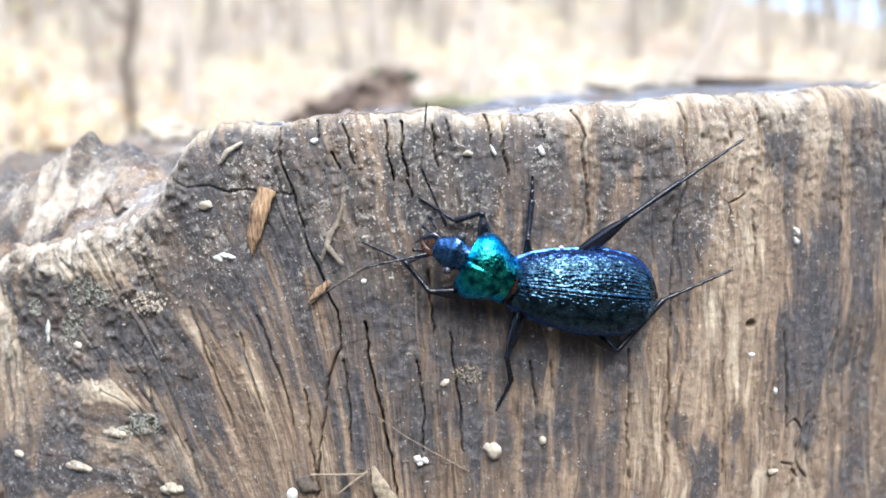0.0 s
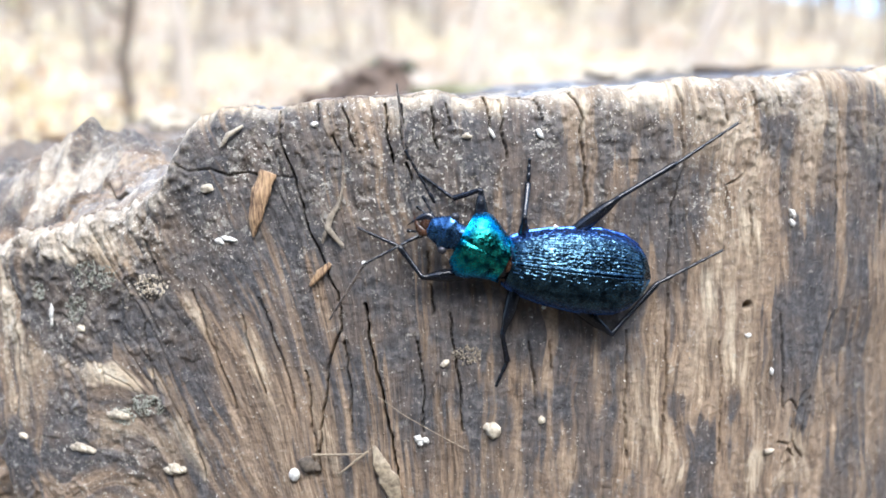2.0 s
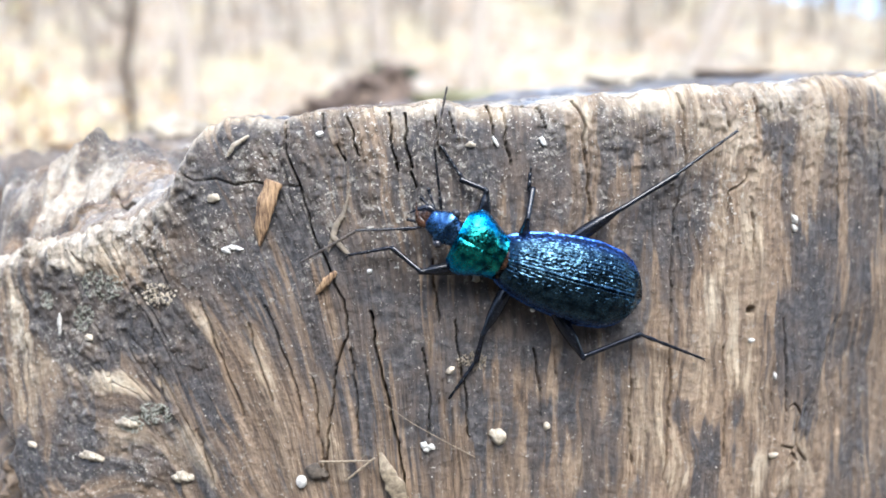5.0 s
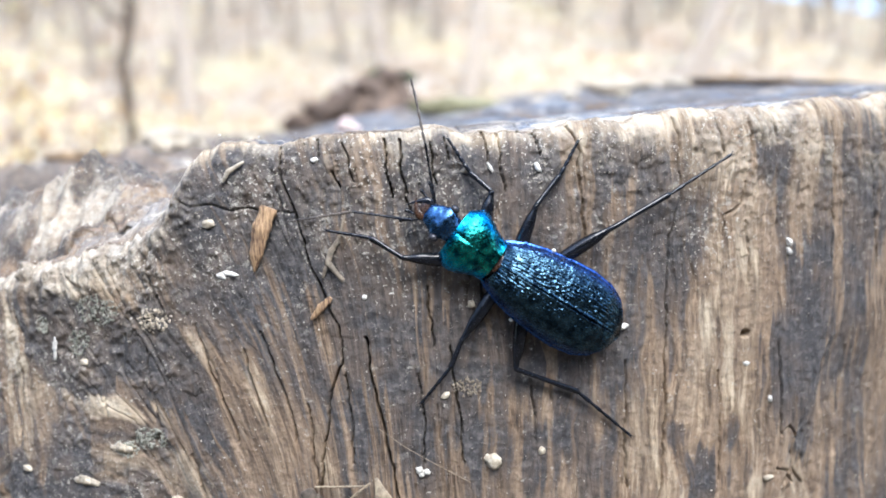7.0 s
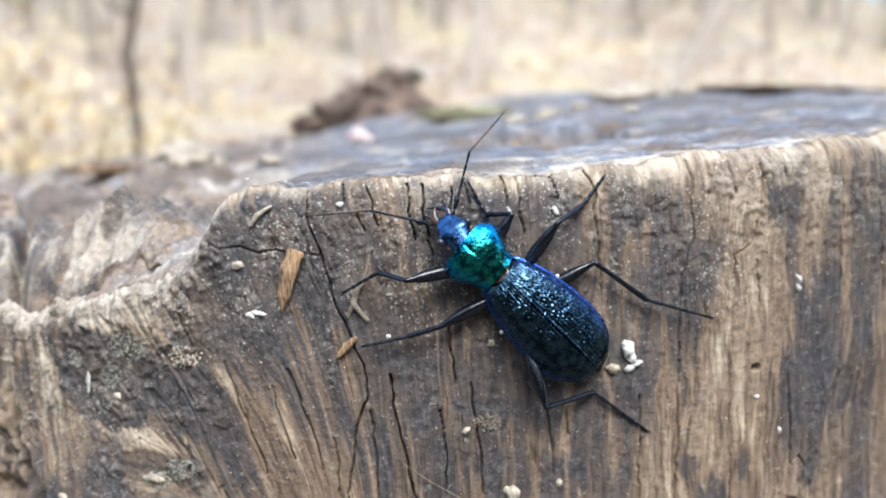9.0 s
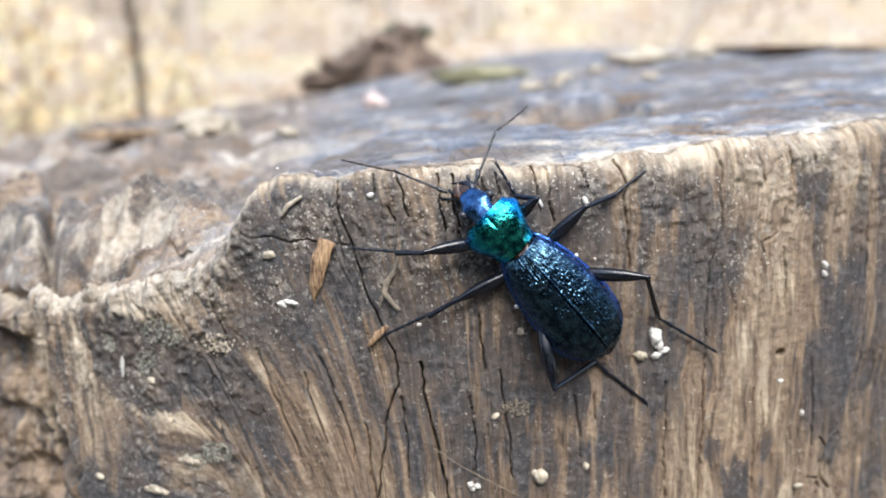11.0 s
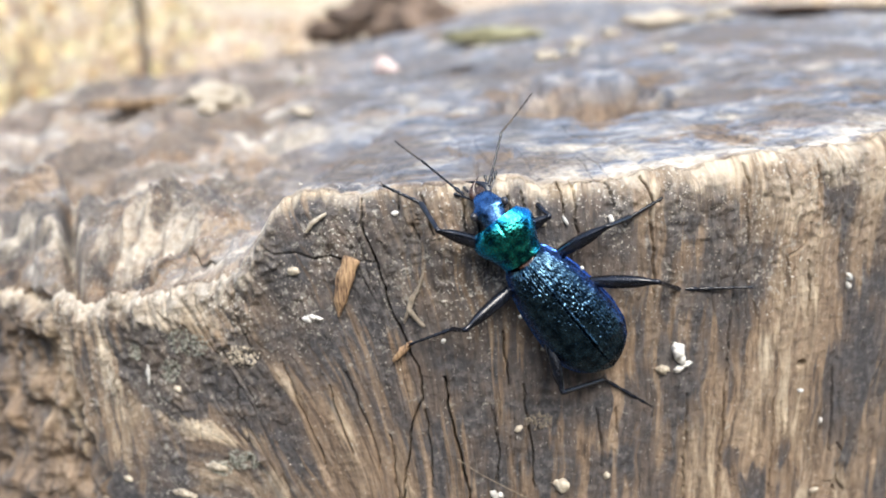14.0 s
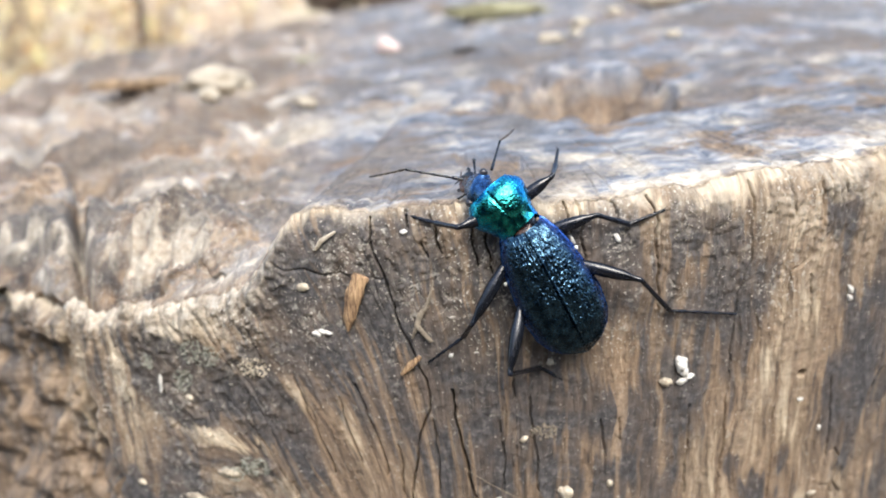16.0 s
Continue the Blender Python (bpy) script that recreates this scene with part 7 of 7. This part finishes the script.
    walk(limbs['r2_tibia'], [
        (0.0, aim((-1.56, -5.50, -1.50), (-0.03, -0.97, -0.23))),
        (0.5, aim((-1.40, -5.68, -1.50), (-0.10, -0.96, -0.24))),
        (1.0, aim((-1.24, -5.86, -0.34), (-0.16, -0.86, -0.49))),
        (1.5, aim((-1.39, -5.44, -1.50), (-0.11, -0.96, -0.24))),
        (2.0, aim((-1.53, -5.69, -0.20), (-0.09, -0.85, -0.52))),
        (2.5, aim((-1.45, -5.79, 0.21), (-0.14, -0.79, -0.60))),
        (3.0, aim((-1.35, -5.89, -1.50), (-0.07, -0.97, -0.24))),
        (3.5, aim((-1.82, -5.71, -1.50), (-0.09, -0.97, -0.24))),
        (6.0, aim((-0.87, -4.86, 0.54), (0.03, -0.74, -0.67))),
        (6.5, aim((-0.41, -4.44, -1.50), (-0.20, -0.97, -0.13))),
        (7.0, aim((-0.96, -8.65, -1.50), (-0.16, -0.97, -0.20))),
        (7.5, aim((-1.12, -8.83, -1.50), (-0.12, -0.96, -0.24))),
        (8.0, aim((-0.62, -8.74, -1.50), (-0.20, -0.95, -0.25))),
        (8.5, aim((-0.96, -9.74, 0.06), (-0.25, -0.78, -0.57))),
        (9.0, aim((-0.75, -9.81, -0.23), (-0.26, -0.82, -0.51))),
        (11.5, aim((-1.99, -10.13, -0.83), (-0.42, -0.83, -0.36))),
        (12.0, aim((-2.40, -10.95, -1.50), (-0.47, -0.86, -0.21))),
        (12.5, aim((-3.27, -11.03, -0.05), (-0.39, -0.76, -0.52))),
        (13.0, aim((-2.83, -10.32, 0.14), (-0.44, -0.70, -0.56))),
        (13.5, aim((-2.90, -10.94, 0.55), (-0.31, -0.70, -0.64))),
        (14.0, aim((-3.23, -10.71, 0.64), (-0.36, -0.65, -0.67))),
        (14.5, aim((-3.33, -10.35, 0.26), (-0.47, -0.64, -0.60))),
        (15.0, aim((-2.97, -9.73, -1.50), (-0.67, -0.70, -0.26))),
        (15.5, aim((-3.35, -9.56, -1.50), (-0.69, -0.68, -0.27))),
        (16.0, aim((-3.35, -9.27, -1.50), (-0.69, -0.68, -0.25))),
    ])
    walk(limbs['r2_tarsus'], [
        (0.0, aim((-1.70, -10.23, -2.62), (0.06, -0.97, -0.23))),
        (0.5, aim((-1.90, -10.36, -2.69), (0.04, -0.98, -0.21))),
        (1.0, aim((-2.02, -10.03, -2.70), (0.02, -0.98, -0.19))),
        (1.5, aim((-1.92, -10.12, -2.66), (0.06, -0.98, -0.20))),
        (2.0, aim((-1.98, -9.82, -2.70), (0.05, -0.98, -0.19))),
        (2.5, aim((-2.15, -9.62, -2.70), (0.03, -0.98, -0.18))),
        (3.0, aim((-1.68, -10.59, -2.67), (0.06, -0.97, -0.22))),
        (3.5, aim((-2.25, -10.40, -2.67), (0.03, -0.98, -0.21))),
        (6.0, aim((-0.71, -8.47, -2.70), (0.24, -0.94, -0.22))),
        (6.5, aim((-1.39, -9.16, -2.14), (-0.29, -0.94, -0.15))),
        (7.0, aim((-1.76, -13.34, -2.46), (0.02, -0.99, -0.16))),
        (7.5, aim((-1.71, -13.51, -2.64), (0.10, -0.98, -0.15))),
        (8.0, aim((-1.59, -13.35, -2.69), (0.13, -0.98, -0.17))),
        (8.5, aim((-2.17, -13.54, -2.70), (0.22, -0.96, -0.18))),
        (9.0, aim((-2.02, -13.79, -2.70), (0.09, -0.98, -0.20))),
        (11.5, aim((-4.05, -14.18, -2.56), (-0.12, -0.96, -0.24))),
        (12.0, aim((-4.67, -15.11, -2.53), (-0.01, -0.97, -0.24))),
        (12.5, aim((-5.16, -14.71, -2.59), (-0.07, -0.97, -0.23))),
        (13.0, aim((-4.96, -13.72, -2.59), (-0.18, -0.96, -0.21))),
        (13.5, aim((-4.42, -14.35, -2.56), (-0.22, -0.94, -0.25))),
        (14.0, aim((-4.98, -13.85, -2.62), (-0.20, -0.95, -0.25))),
        (14.5, aim((-5.63, -13.46, -2.67), (-0.22, -0.94, -0.26))),
        (15.0, aim((-6.22, -13.12, -2.74), (-0.15, -0.95, -0.28))),
        (15.5, aim((-6.68, -12.85, -2.81), (-0.16, -0.95, -0.26))),
        (16.0, aim((-6.69, -12.59, -2.71), (-0.15, -0.96, -0.24))),
    ])
    walk(limbs['r3_femur'], [
        (0.0, aim((-6.73, -2.94, -1.79), (-0.69, -0.70, 0.20))),
        (0.5, aim((-6.61, -2.83, -1.90), (-0.69, -0.71, 0.11))),
        (1.0, aim((-6.56, -2.79, -1.93), (-0.69, -0.72, 0.09))),
        (1.5, aim((-6.57, -2.81, -1.88), (-0.68, -0.72, 0.14))),
        (2.0, aim((-6.61, -2.83, -1.88), (-0.69, -0.71, 0.13))),
        (2.5, aim((-6.60, -2.81, -1.96), (-0.70, -0.71, 0.05))),
        (3.0, aim((-6.74, -2.92, -1.83), (-0.71, -0.69, 0.16))),
        (3.5, aim((-6.71, -2.87, -1.95), (-0.73, -0.69, 0.05))),
        (6.0, aim((-6.31, -2.61, -1.97), (-0.60, -0.80, 0.05))),
        (6.5, aim((-6.21, -2.50, -1.98), (-0.56, -0.82, 0.05))),
        (7.0, aim((-6.29, -2.77, -1.93), (-0.45, -0.89, 0.10))),
        (7.5, aim((-6.18, -2.56, -1.98), (-0.44, -0.90, 0.05))),
        (8.0, aim((-6.12, -2.48, -1.93), (-0.40, -0.89, 0.23))),
        (8.5, aim((-6.37, -3.08, -1.58), (-0.36, -0.84, 0.40))),
        (9.0, aim((-5.53, -0.55, -2.11), (-0.27, -0.96, 0.06))),
        (11.5, aim((-7.41, -3.55, -1.24), (-0.67, -0.64, 0.36))),
        (12.0, aim((-5.93, -2.07, -2.01), (-0.46, -0.89, 0.05))),
        (12.5, aim((-6.80, -3.26, -1.45), (-0.56, -0.74, 0.38))),
        (13.0, aim((-6.17, -2.60, -1.80), (-0.35, -0.84, 0.42))),
        (13.5, aim((-6.86, -3.63, -1.33), (-0.48, -0.80, 0.37))),
        (14.0, aim((-7.20, -3.87, -1.21), (-0.55, -0.76, 0.36))),
        (14.5, aim((-7.53, -3.90, -1.14), (-0.63, -0.70, 0.35))),
        (15.0, aim((-7.53, -4.18, -1.08), (-0.57, -0.74, 0.35))),
        (15.5, aim((-7.62, -4.11, -1.10), (-0.61, -0.72, 0.34))),
        (16.0, aim((-6.96, -3.29, -1.70), (-0.65, -0.73, 0.20))),
    ])
    walk(limbs['r3_tibia'], [
        (0.0, aim((-13.26, -9.58, 0.10), (-0.76, -0.57, -0.31))),
        (0.5, aim((-13.17, -9.61, -0.85), (-0.80, -0.57, -0.20))),
        (1.0, aim((-13.08, -9.65, -1.07), (-0.82, -0.54, -0.18))),
        (1.5, aim((-12.99, -9.68, -0.53), (-0.80, -0.54, -0.24))),
        (2.0, aim((-13.14, -9.61, -0.62), (-0.80, -0.55, -0.23))),
        (2.5, aim((-13.30, -9.53, -1.50), (-0.83, -0.54, -0.13))),
        (3.0, aim((-13.45, -9.46, -0.31), (-0.76, -0.60, -0.26))),
        (3.5, aim((-13.61, -9.38, -1.50), (-0.80, -0.58, -0.13))),
        (6.0, aim((-12.00, -10.21, -1.50), (-0.58, -0.81, -0.13))),
        (6.5, aim((-11.57, -10.33, -1.50), (-0.54, -0.83, -0.12))),
        (7.0, aim((-10.59, -11.19, -0.97), (-0.51, -0.84, -0.19))),
        (7.5, aim((-10.37, -11.07, -1.50), (-0.51, -0.85, -0.13))),
        (8.0, aim((-9.89, -10.92, 0.24), (-0.50, -0.80, -0.32))),
        (8.5, aim((-9.78, -11.10, 2.20), (-0.63, -0.55, -0.55))),
        (9.0, aim((-8.13, -9.67, -1.50), (-0.98, -0.16, -0.12))),
        (11.5, aim((-13.82, -9.66, 2.20), (-0.75, 0.19, -0.64))),
        (12.0, aim((-10.30, -10.49, -1.50), (-0.96, -0.23, -0.16))),
        (12.5, aim((-12.09, -10.26, 2.20), (-0.76, 0.03, -0.64))),
        (13.0, aim((-9.52, -10.54, 2.20), (-0.71, -0.29, -0.65))),
        (13.5, aim((-11.41, -11.19, 2.20), (-0.64, -0.17, -0.75))),
        (14.0, aim((-12.39, -11.06, 2.20), (-0.57, -0.24, -0.79))),
        (14.5, aim((-13.48, -10.52, 2.20), (-0.60, -0.18, -0.78))),
        (15.0, aim((-12.98, -11.24, 2.20), (-0.60, -0.04, -0.80))),
        (15.5, aim((-13.40, -10.94, 2.10), (-0.68, -0.06, -0.73))),
        (16.0, aim((-13.12, -10.25, 0.25), (-0.79, -0.24, -0.57))),
    ])
    walk(limbs['r3_tarsus'], [
        (0.0, aim((-20.18, -14.73, -2.70), (-0.77, -0.63, -0.10))),
        (0.5, aim((-20.39, -14.78, -2.70), (-0.77, -0.63, -0.10))),
        (1.0, aim((-20.51, -14.58, -2.70), (-0.77, -0.62, -0.11))),
        (1.5, aim((-20.28, -14.60, -2.70), (-0.78, -0.62, -0.11))),
        (2.0, aim((-20.43, -14.58, -2.70), (-0.77, -0.62, -0.11))),
        (2.5, aim((-20.82, -14.45, -2.69), (-0.77, -0.63, -0.11))),
        (3.0, aim((-20.32, -14.87, -2.70), (-0.76, -0.64, -0.11))),
        (3.5, aim((-20.87, -14.67, -2.68), (-0.77, -0.62, -0.11))),
        (6.0, aim((-17.23, -17.52, -2.67), (-0.53, -0.84, -0.11))),
        (6.5, aim((-16.46, -17.87, -2.62), (-0.51, -0.86, -0.11))),
        (7.0, aim((-15.24, -18.78, -2.70), (-0.46, -0.88, -0.10))),
        (7.5, aim((-14.98, -18.78, -2.66), (-0.46, -0.88, -0.10))),
        (8.0, aim((-14.45, -18.18, -2.70), (-0.41, -0.91, -0.10))),
        (8.5, aim((-15.49, -16.05, -2.80), (-0.32, -0.94, -0.11))),
        (9.0, aim((-17.00, -11.15, -2.63), (-0.88, -0.47, -0.09))),
        (11.5, aim((-20.59, -7.92, -3.57), (-0.95, -0.30, -0.09))),
        (12.0, aim((-18.99, -12.59, -2.98), (-0.83, -0.54, -0.13))),
        (12.5, aim((-19.03, -10.00, -3.63), (-0.91, -0.40, -0.11))),
        (13.0, aim((-15.93, -13.12, -3.67), (-0.72, -0.68, -0.11))),
        (13.5, aim((-17.20, -12.72, -4.60), (-0.64, -0.76, -0.03))),
        (14.0, aim((-17.54, -13.21, -4.94), (-0.63, -0.78, -0.02))),
        (14.5, aim((-18.95, -12.19, -4.83), (-0.54, -0.84, -0.09))),
        (15.0, aim((-18.44, -11.59, -5.03), (-0.59, -0.80, -0.10))),
        (15.5, aim((-19.53, -11.49, -4.55), (-0.57, -0.80, -0.20))),
        (16.0, aim((-20.25, -12.40, -4.92), (-0.55, -0.81, -0.20))),
    ])
    walk(limbs['la_base'], [
        (0.0, aim((10.70, -2.41, 0.30), (0.94, 0.30, 0.14))),
        (0.5, aim((10.63, -2.74, 0.30), (0.97, 0.20, 0.15))),
        (1.0, aim((11.06, -2.34, 0.30), (0.89, 0.44, 0.15))),
        (1.5, aim((11.07, -2.30, 0.30), (0.85, 0.51, 0.16))),
        (2.0, aim((11.09, -1.91, 0.30), (0.83, 0.55, 0.13))),
        (2.5, aim((11.47, -1.99, 0.30), (0.88, 0.46, 0.13))),
        (3.0, aim((11.88, -1.89, 0.30), (0.96, 0.24, 0.14))),
        (3.5, aim((11.39, -2.25, 0.30), (0.98, 0.16, 0.14))),
        (6.0, aim((11.27, 0.04, 0.30), (0.92, 0.37, 0.14))),
        (6.5, aim((11.22, -0.21, 0.30), (0.92, 0.37, 0.15))),
        (7.0, aim((11.42, 0.78, 0.30), (0.91, 0.38, 0.13))),
        (7.5, aim((11.65, 0.86, 0.30), (0.91, 0.39, 0.14))),
        (8.0, aim((11.56, 1.87, 0.30), (0.91, 0.40, 0.13))),
        (8.5, aim((11.27, 1.85, 0.30), (0.87, 0.48, 0.13))),
        (9.0, aim((11.24, 1.81, 0.30), (0.85, 0.52, 0.13))),
        (11.5, aim((11.64, 2.09, 0.52), (0.87, 0.42, -0.25))),
        (12.0, aim((10.77, 1.65, 0.53), (0.88, 0.44, -0.21))),
        (12.5, aim((11.18, 1.53, 0.67), (0.89, 0.33, -0.31))),
        (13.0, aim((10.98, 1.31, 0.77), (0.92, 0.35, -0.17))),
        (13.5, aim((11.02, 1.11, 0.89), (0.90, 0.31, -0.31))),
        (14.0, aim((11.54, 0.63, 1.05), (0.86, 0.19, -0.48))),
        (14.5, aim((10.67, 1.28, 1.13), (0.77, 0.35, -0.53))),
        (15.0, aim((9.92, 2.50, 1.19), (0.72, 0.64, -0.28))),
        (15.5, aim((8.97, 3.18, 1.19), (0.64, 0.74, 0.21))),
        (16.0, aim((9.02, 3.53, 1.32), (0.61, 0.78, -0.10))),
    ])
    walk(limbs['la_tip'], [
        (0.0, aim((17.69, -0.22, 1.32), (0.77, 0.62, -0.14))),
        (0.5, aim((17.78, -1.25, 1.44), (0.85, 0.51, -0.16))),
        (1.0, aim((17.63, 0.89, 1.38), (0.42, 0.90, -0.10))),
        (1.5, aim((17.34, 1.46, 1.46), (0.43, 0.89, -0.11))),
        (2.0, aim((17.20, 2.14, 1.27), (0.41, 0.91, -0.10))),
        (2.5, aim((17.96, 1.44, 1.27), (0.60, 0.80, -0.11))),
        (3.0, aim((18.99, -0.09, 1.33), (0.73, 0.67, -0.13))),
        (3.5, aim((18.63, -1.09, 1.33), (0.80, 0.58, -0.14))),
        (6.0, aim((18.07, 2.78, 1.33), (0.62, 0.77, -0.13))),
        (6.5, aim((18.00, 2.54, 1.44), (0.87, 0.47, -0.18))),
        (7.0, aim((18.18, 3.62, 1.28), (0.76, 0.64, -0.13))),
        (7.5, aim((18.40, 3.72, 1.36), (0.75, 0.64, -0.16))),
        (8.0, aim((18.28, 4.81, 1.29), (0.69, 0.71, -0.14))),
        (8.5, aim((17.71, 5.37, 1.24), (0.57, 0.80, -0.20))),
        (9.0, aim((17.50, 5.62, 1.28), (0.64, 0.75, -0.20))),
        (11.5, aim((18.09, 5.22, -1.33), (0.68, 0.43, -0.59))),
        (12.0, aim((17.25, 4.87, -1.02), (0.68, 0.33, -0.65))),
        (12.5, aim((17.79, 3.95, -1.62), (0.55, 0.25, -0.80))),
        (13.0, aim((17.78, 3.94, -0.49), (0.65, 0.21, -0.73))),
        (13.5, aim((17.68, 3.38, -1.39), (0.61, 0.19, -0.77))),
        (14.0, aim((17.87, 2.01, -2.51), (0.48, 0.16, -0.87))),
        (14.5, aim((16.38, 3.86, -2.80), (0.42, 0.30, -0.85))),
        (15.0, aim((15.24, 7.23, -0.86), (0.18, 0.61, -0.77))),
        (15.5, aim((13.70, 8.65, 2.78), (0.24, 0.63, -0.74))),
        (16.0, aim((13.56, 9.32, 0.57), (0.14, 0.60, -0.79))),
    ])
    walk(limbs['ra_base'], [
        (0.0, aim((8.75, -6.01, 0.30), (0.51, -0.85, 0.11))),
        (0.5, aim((9.08, -6.79, 0.30), (0.49, -0.86, 0.12))),
        (1.0, aim((9.16, -6.32, 0.30), (0.43, -0.90, 0.11))),
        (1.5, aim((9.11, -5.92, 0.30), (0.60, -0.79, 0.12))),
        (2.0, aim((9.55, -6.05, 0.30), (0.60, -0.79, 0.12))),
        (2.5, aim((9.60, -6.16, 0.30), (0.38, -0.92, 0.11))),
        (3.0, aim((9.72, -6.13, 0.30), (0.40, -0.91, 0.13))),
        (3.5, aim((9.09, -6.25, 0.30), (0.50, -0.86, 0.12))),
        (6.0, aim((8.99, -2.44, 0.30), (0.33, -0.94, 0.13))),
        (6.5, aim((9.87, -3.64, 0.30), (0.49, -0.86, 0.15))),
        (7.0, aim((10.13, -2.37, 0.30), (0.65, -0.74, 0.16))),
        (7.5, aim((9.97, -2.85, 0.30), (0.41, -0.90, 0.16))),
        (8.0, aim((10.35, -1.67, 0.30), (0.54, -0.83, 0.13))),
        (8.5, aim((9.94, -1.40, 0.30), (0.49, -0.86, 0.09))),
        (9.0, aim((9.94, -1.89, 0.30), (0.50, -0.87, -0.02))),
        (11.5, aim((10.19, -1.32, 0.48), (0.37, -0.85, -0.37))),
        (12.0, aim((9.53, -1.49, 0.49), (0.48, -0.79, -0.38))),
        (12.5, aim((10.05, -2.70, 0.62), (0.21, -0.83, -0.52))),
        (13.0, aim((10.09, -1.70, 0.72), (0.49, -0.80, -0.36))),
        (13.5, aim((9.73, -1.96, 0.80), (0.32, -0.84, -0.44))),
        (14.0, aim((10.31, -2.44, 0.95), (0.52, -0.75, -0.41))),
        (14.5, aim((9.85, -1.55, 1.05), (0.62, -0.69, -0.38))),
        (15.0, aim((9.40, -0.08, 1.12), (0.51, -0.42, -0.75))),
        (15.5, aim((8.35, 0.69, 1.11), (0.40, -0.44, -0.80))),
        (16.0, aim((8.44, -0.13, 1.23), (0.30, -0.39, -0.87))),
    ])
    walk(limbs['ra_tip'], [
        (0.0, aim((12.51, -12.33, 1.14), (0.04, -0.99, -0.10))),
        (0.5, aim((12.71, -13.18, 1.19), (0.02, -0.99, -0.11))),
        (1.0, aim((12.30, -12.96, 1.14), (0.00, -0.99, -0.10))),
        (1.5, aim((13.53, -11.79, 1.21), (0.30, -0.95, -0.10))),
        (2.0, aim((14.00, -11.89, 1.21), (0.23, -0.97, -0.10))),
        (2.5, aim((12.43, -12.94, 1.12), (0.16, -0.98, -0.10))),
        (3.0, aim((12.69, -12.84, 1.26), (0.09, -0.99, -0.11))),
        (3.5, aim((12.81, -12.59, 1.17), (0.23, -0.97, -0.10))),
        (6.0, aim((11.41, -9.36, 1.29), (-0.02, -0.99, -0.10))),
        (6.5, aim((13.49, -10.00, 1.39), (0.26, -0.96, -0.14))),
        (7.0, aim((14.96, -7.85, 1.49), (0.66, -0.72, -0.22))),
        (7.5, aim((13.03, -9.49, 1.48), (0.05, -0.98, -0.17))),
        (8.0, aim((14.36, -7.81, 1.27), (0.39, -0.91, -0.16))),
        (8.5, aim((13.60, -7.79, 1.00), (0.06, -0.97, -0.25))),
        (9.0, aim((13.61, -8.32, 0.18), (0.01, -0.89, -0.47))),
        (11.5, aim((12.91, -7.62, -2.28), (-0.12, -0.68, -0.73))),
        (12.0, aim((13.07, -7.34, -2.33), (0.14, -0.72, -0.68))),
        (12.5, aim((11.62, -8.84, -3.20), (-0.06, -0.66, -0.75))),
        (13.0, aim((13.68, -7.59, -1.97), (0.14, -0.60, -0.79))),
        (13.5, aim((12.13, -8.15, -2.47), (0.06, -0.69, -0.72))),
        (14.0, aim((14.15, -8.00, -2.07), (0.12, -0.80, -0.59))),
        (14.5, aim((14.41, -6.64, -1.79), (0.26, -0.54, -0.80))),
        (15.0, aim((13.14, -3.19, -4.45), (0.25, -0.24, -0.94))),
        (15.5, aim((11.34, -2.54, -4.84), (0.15, -0.27, -0.95))),
        (16.0, aim((10.65, -3.03, -5.20), (0.01, -0.34, -0.94))),
    ])


motions()
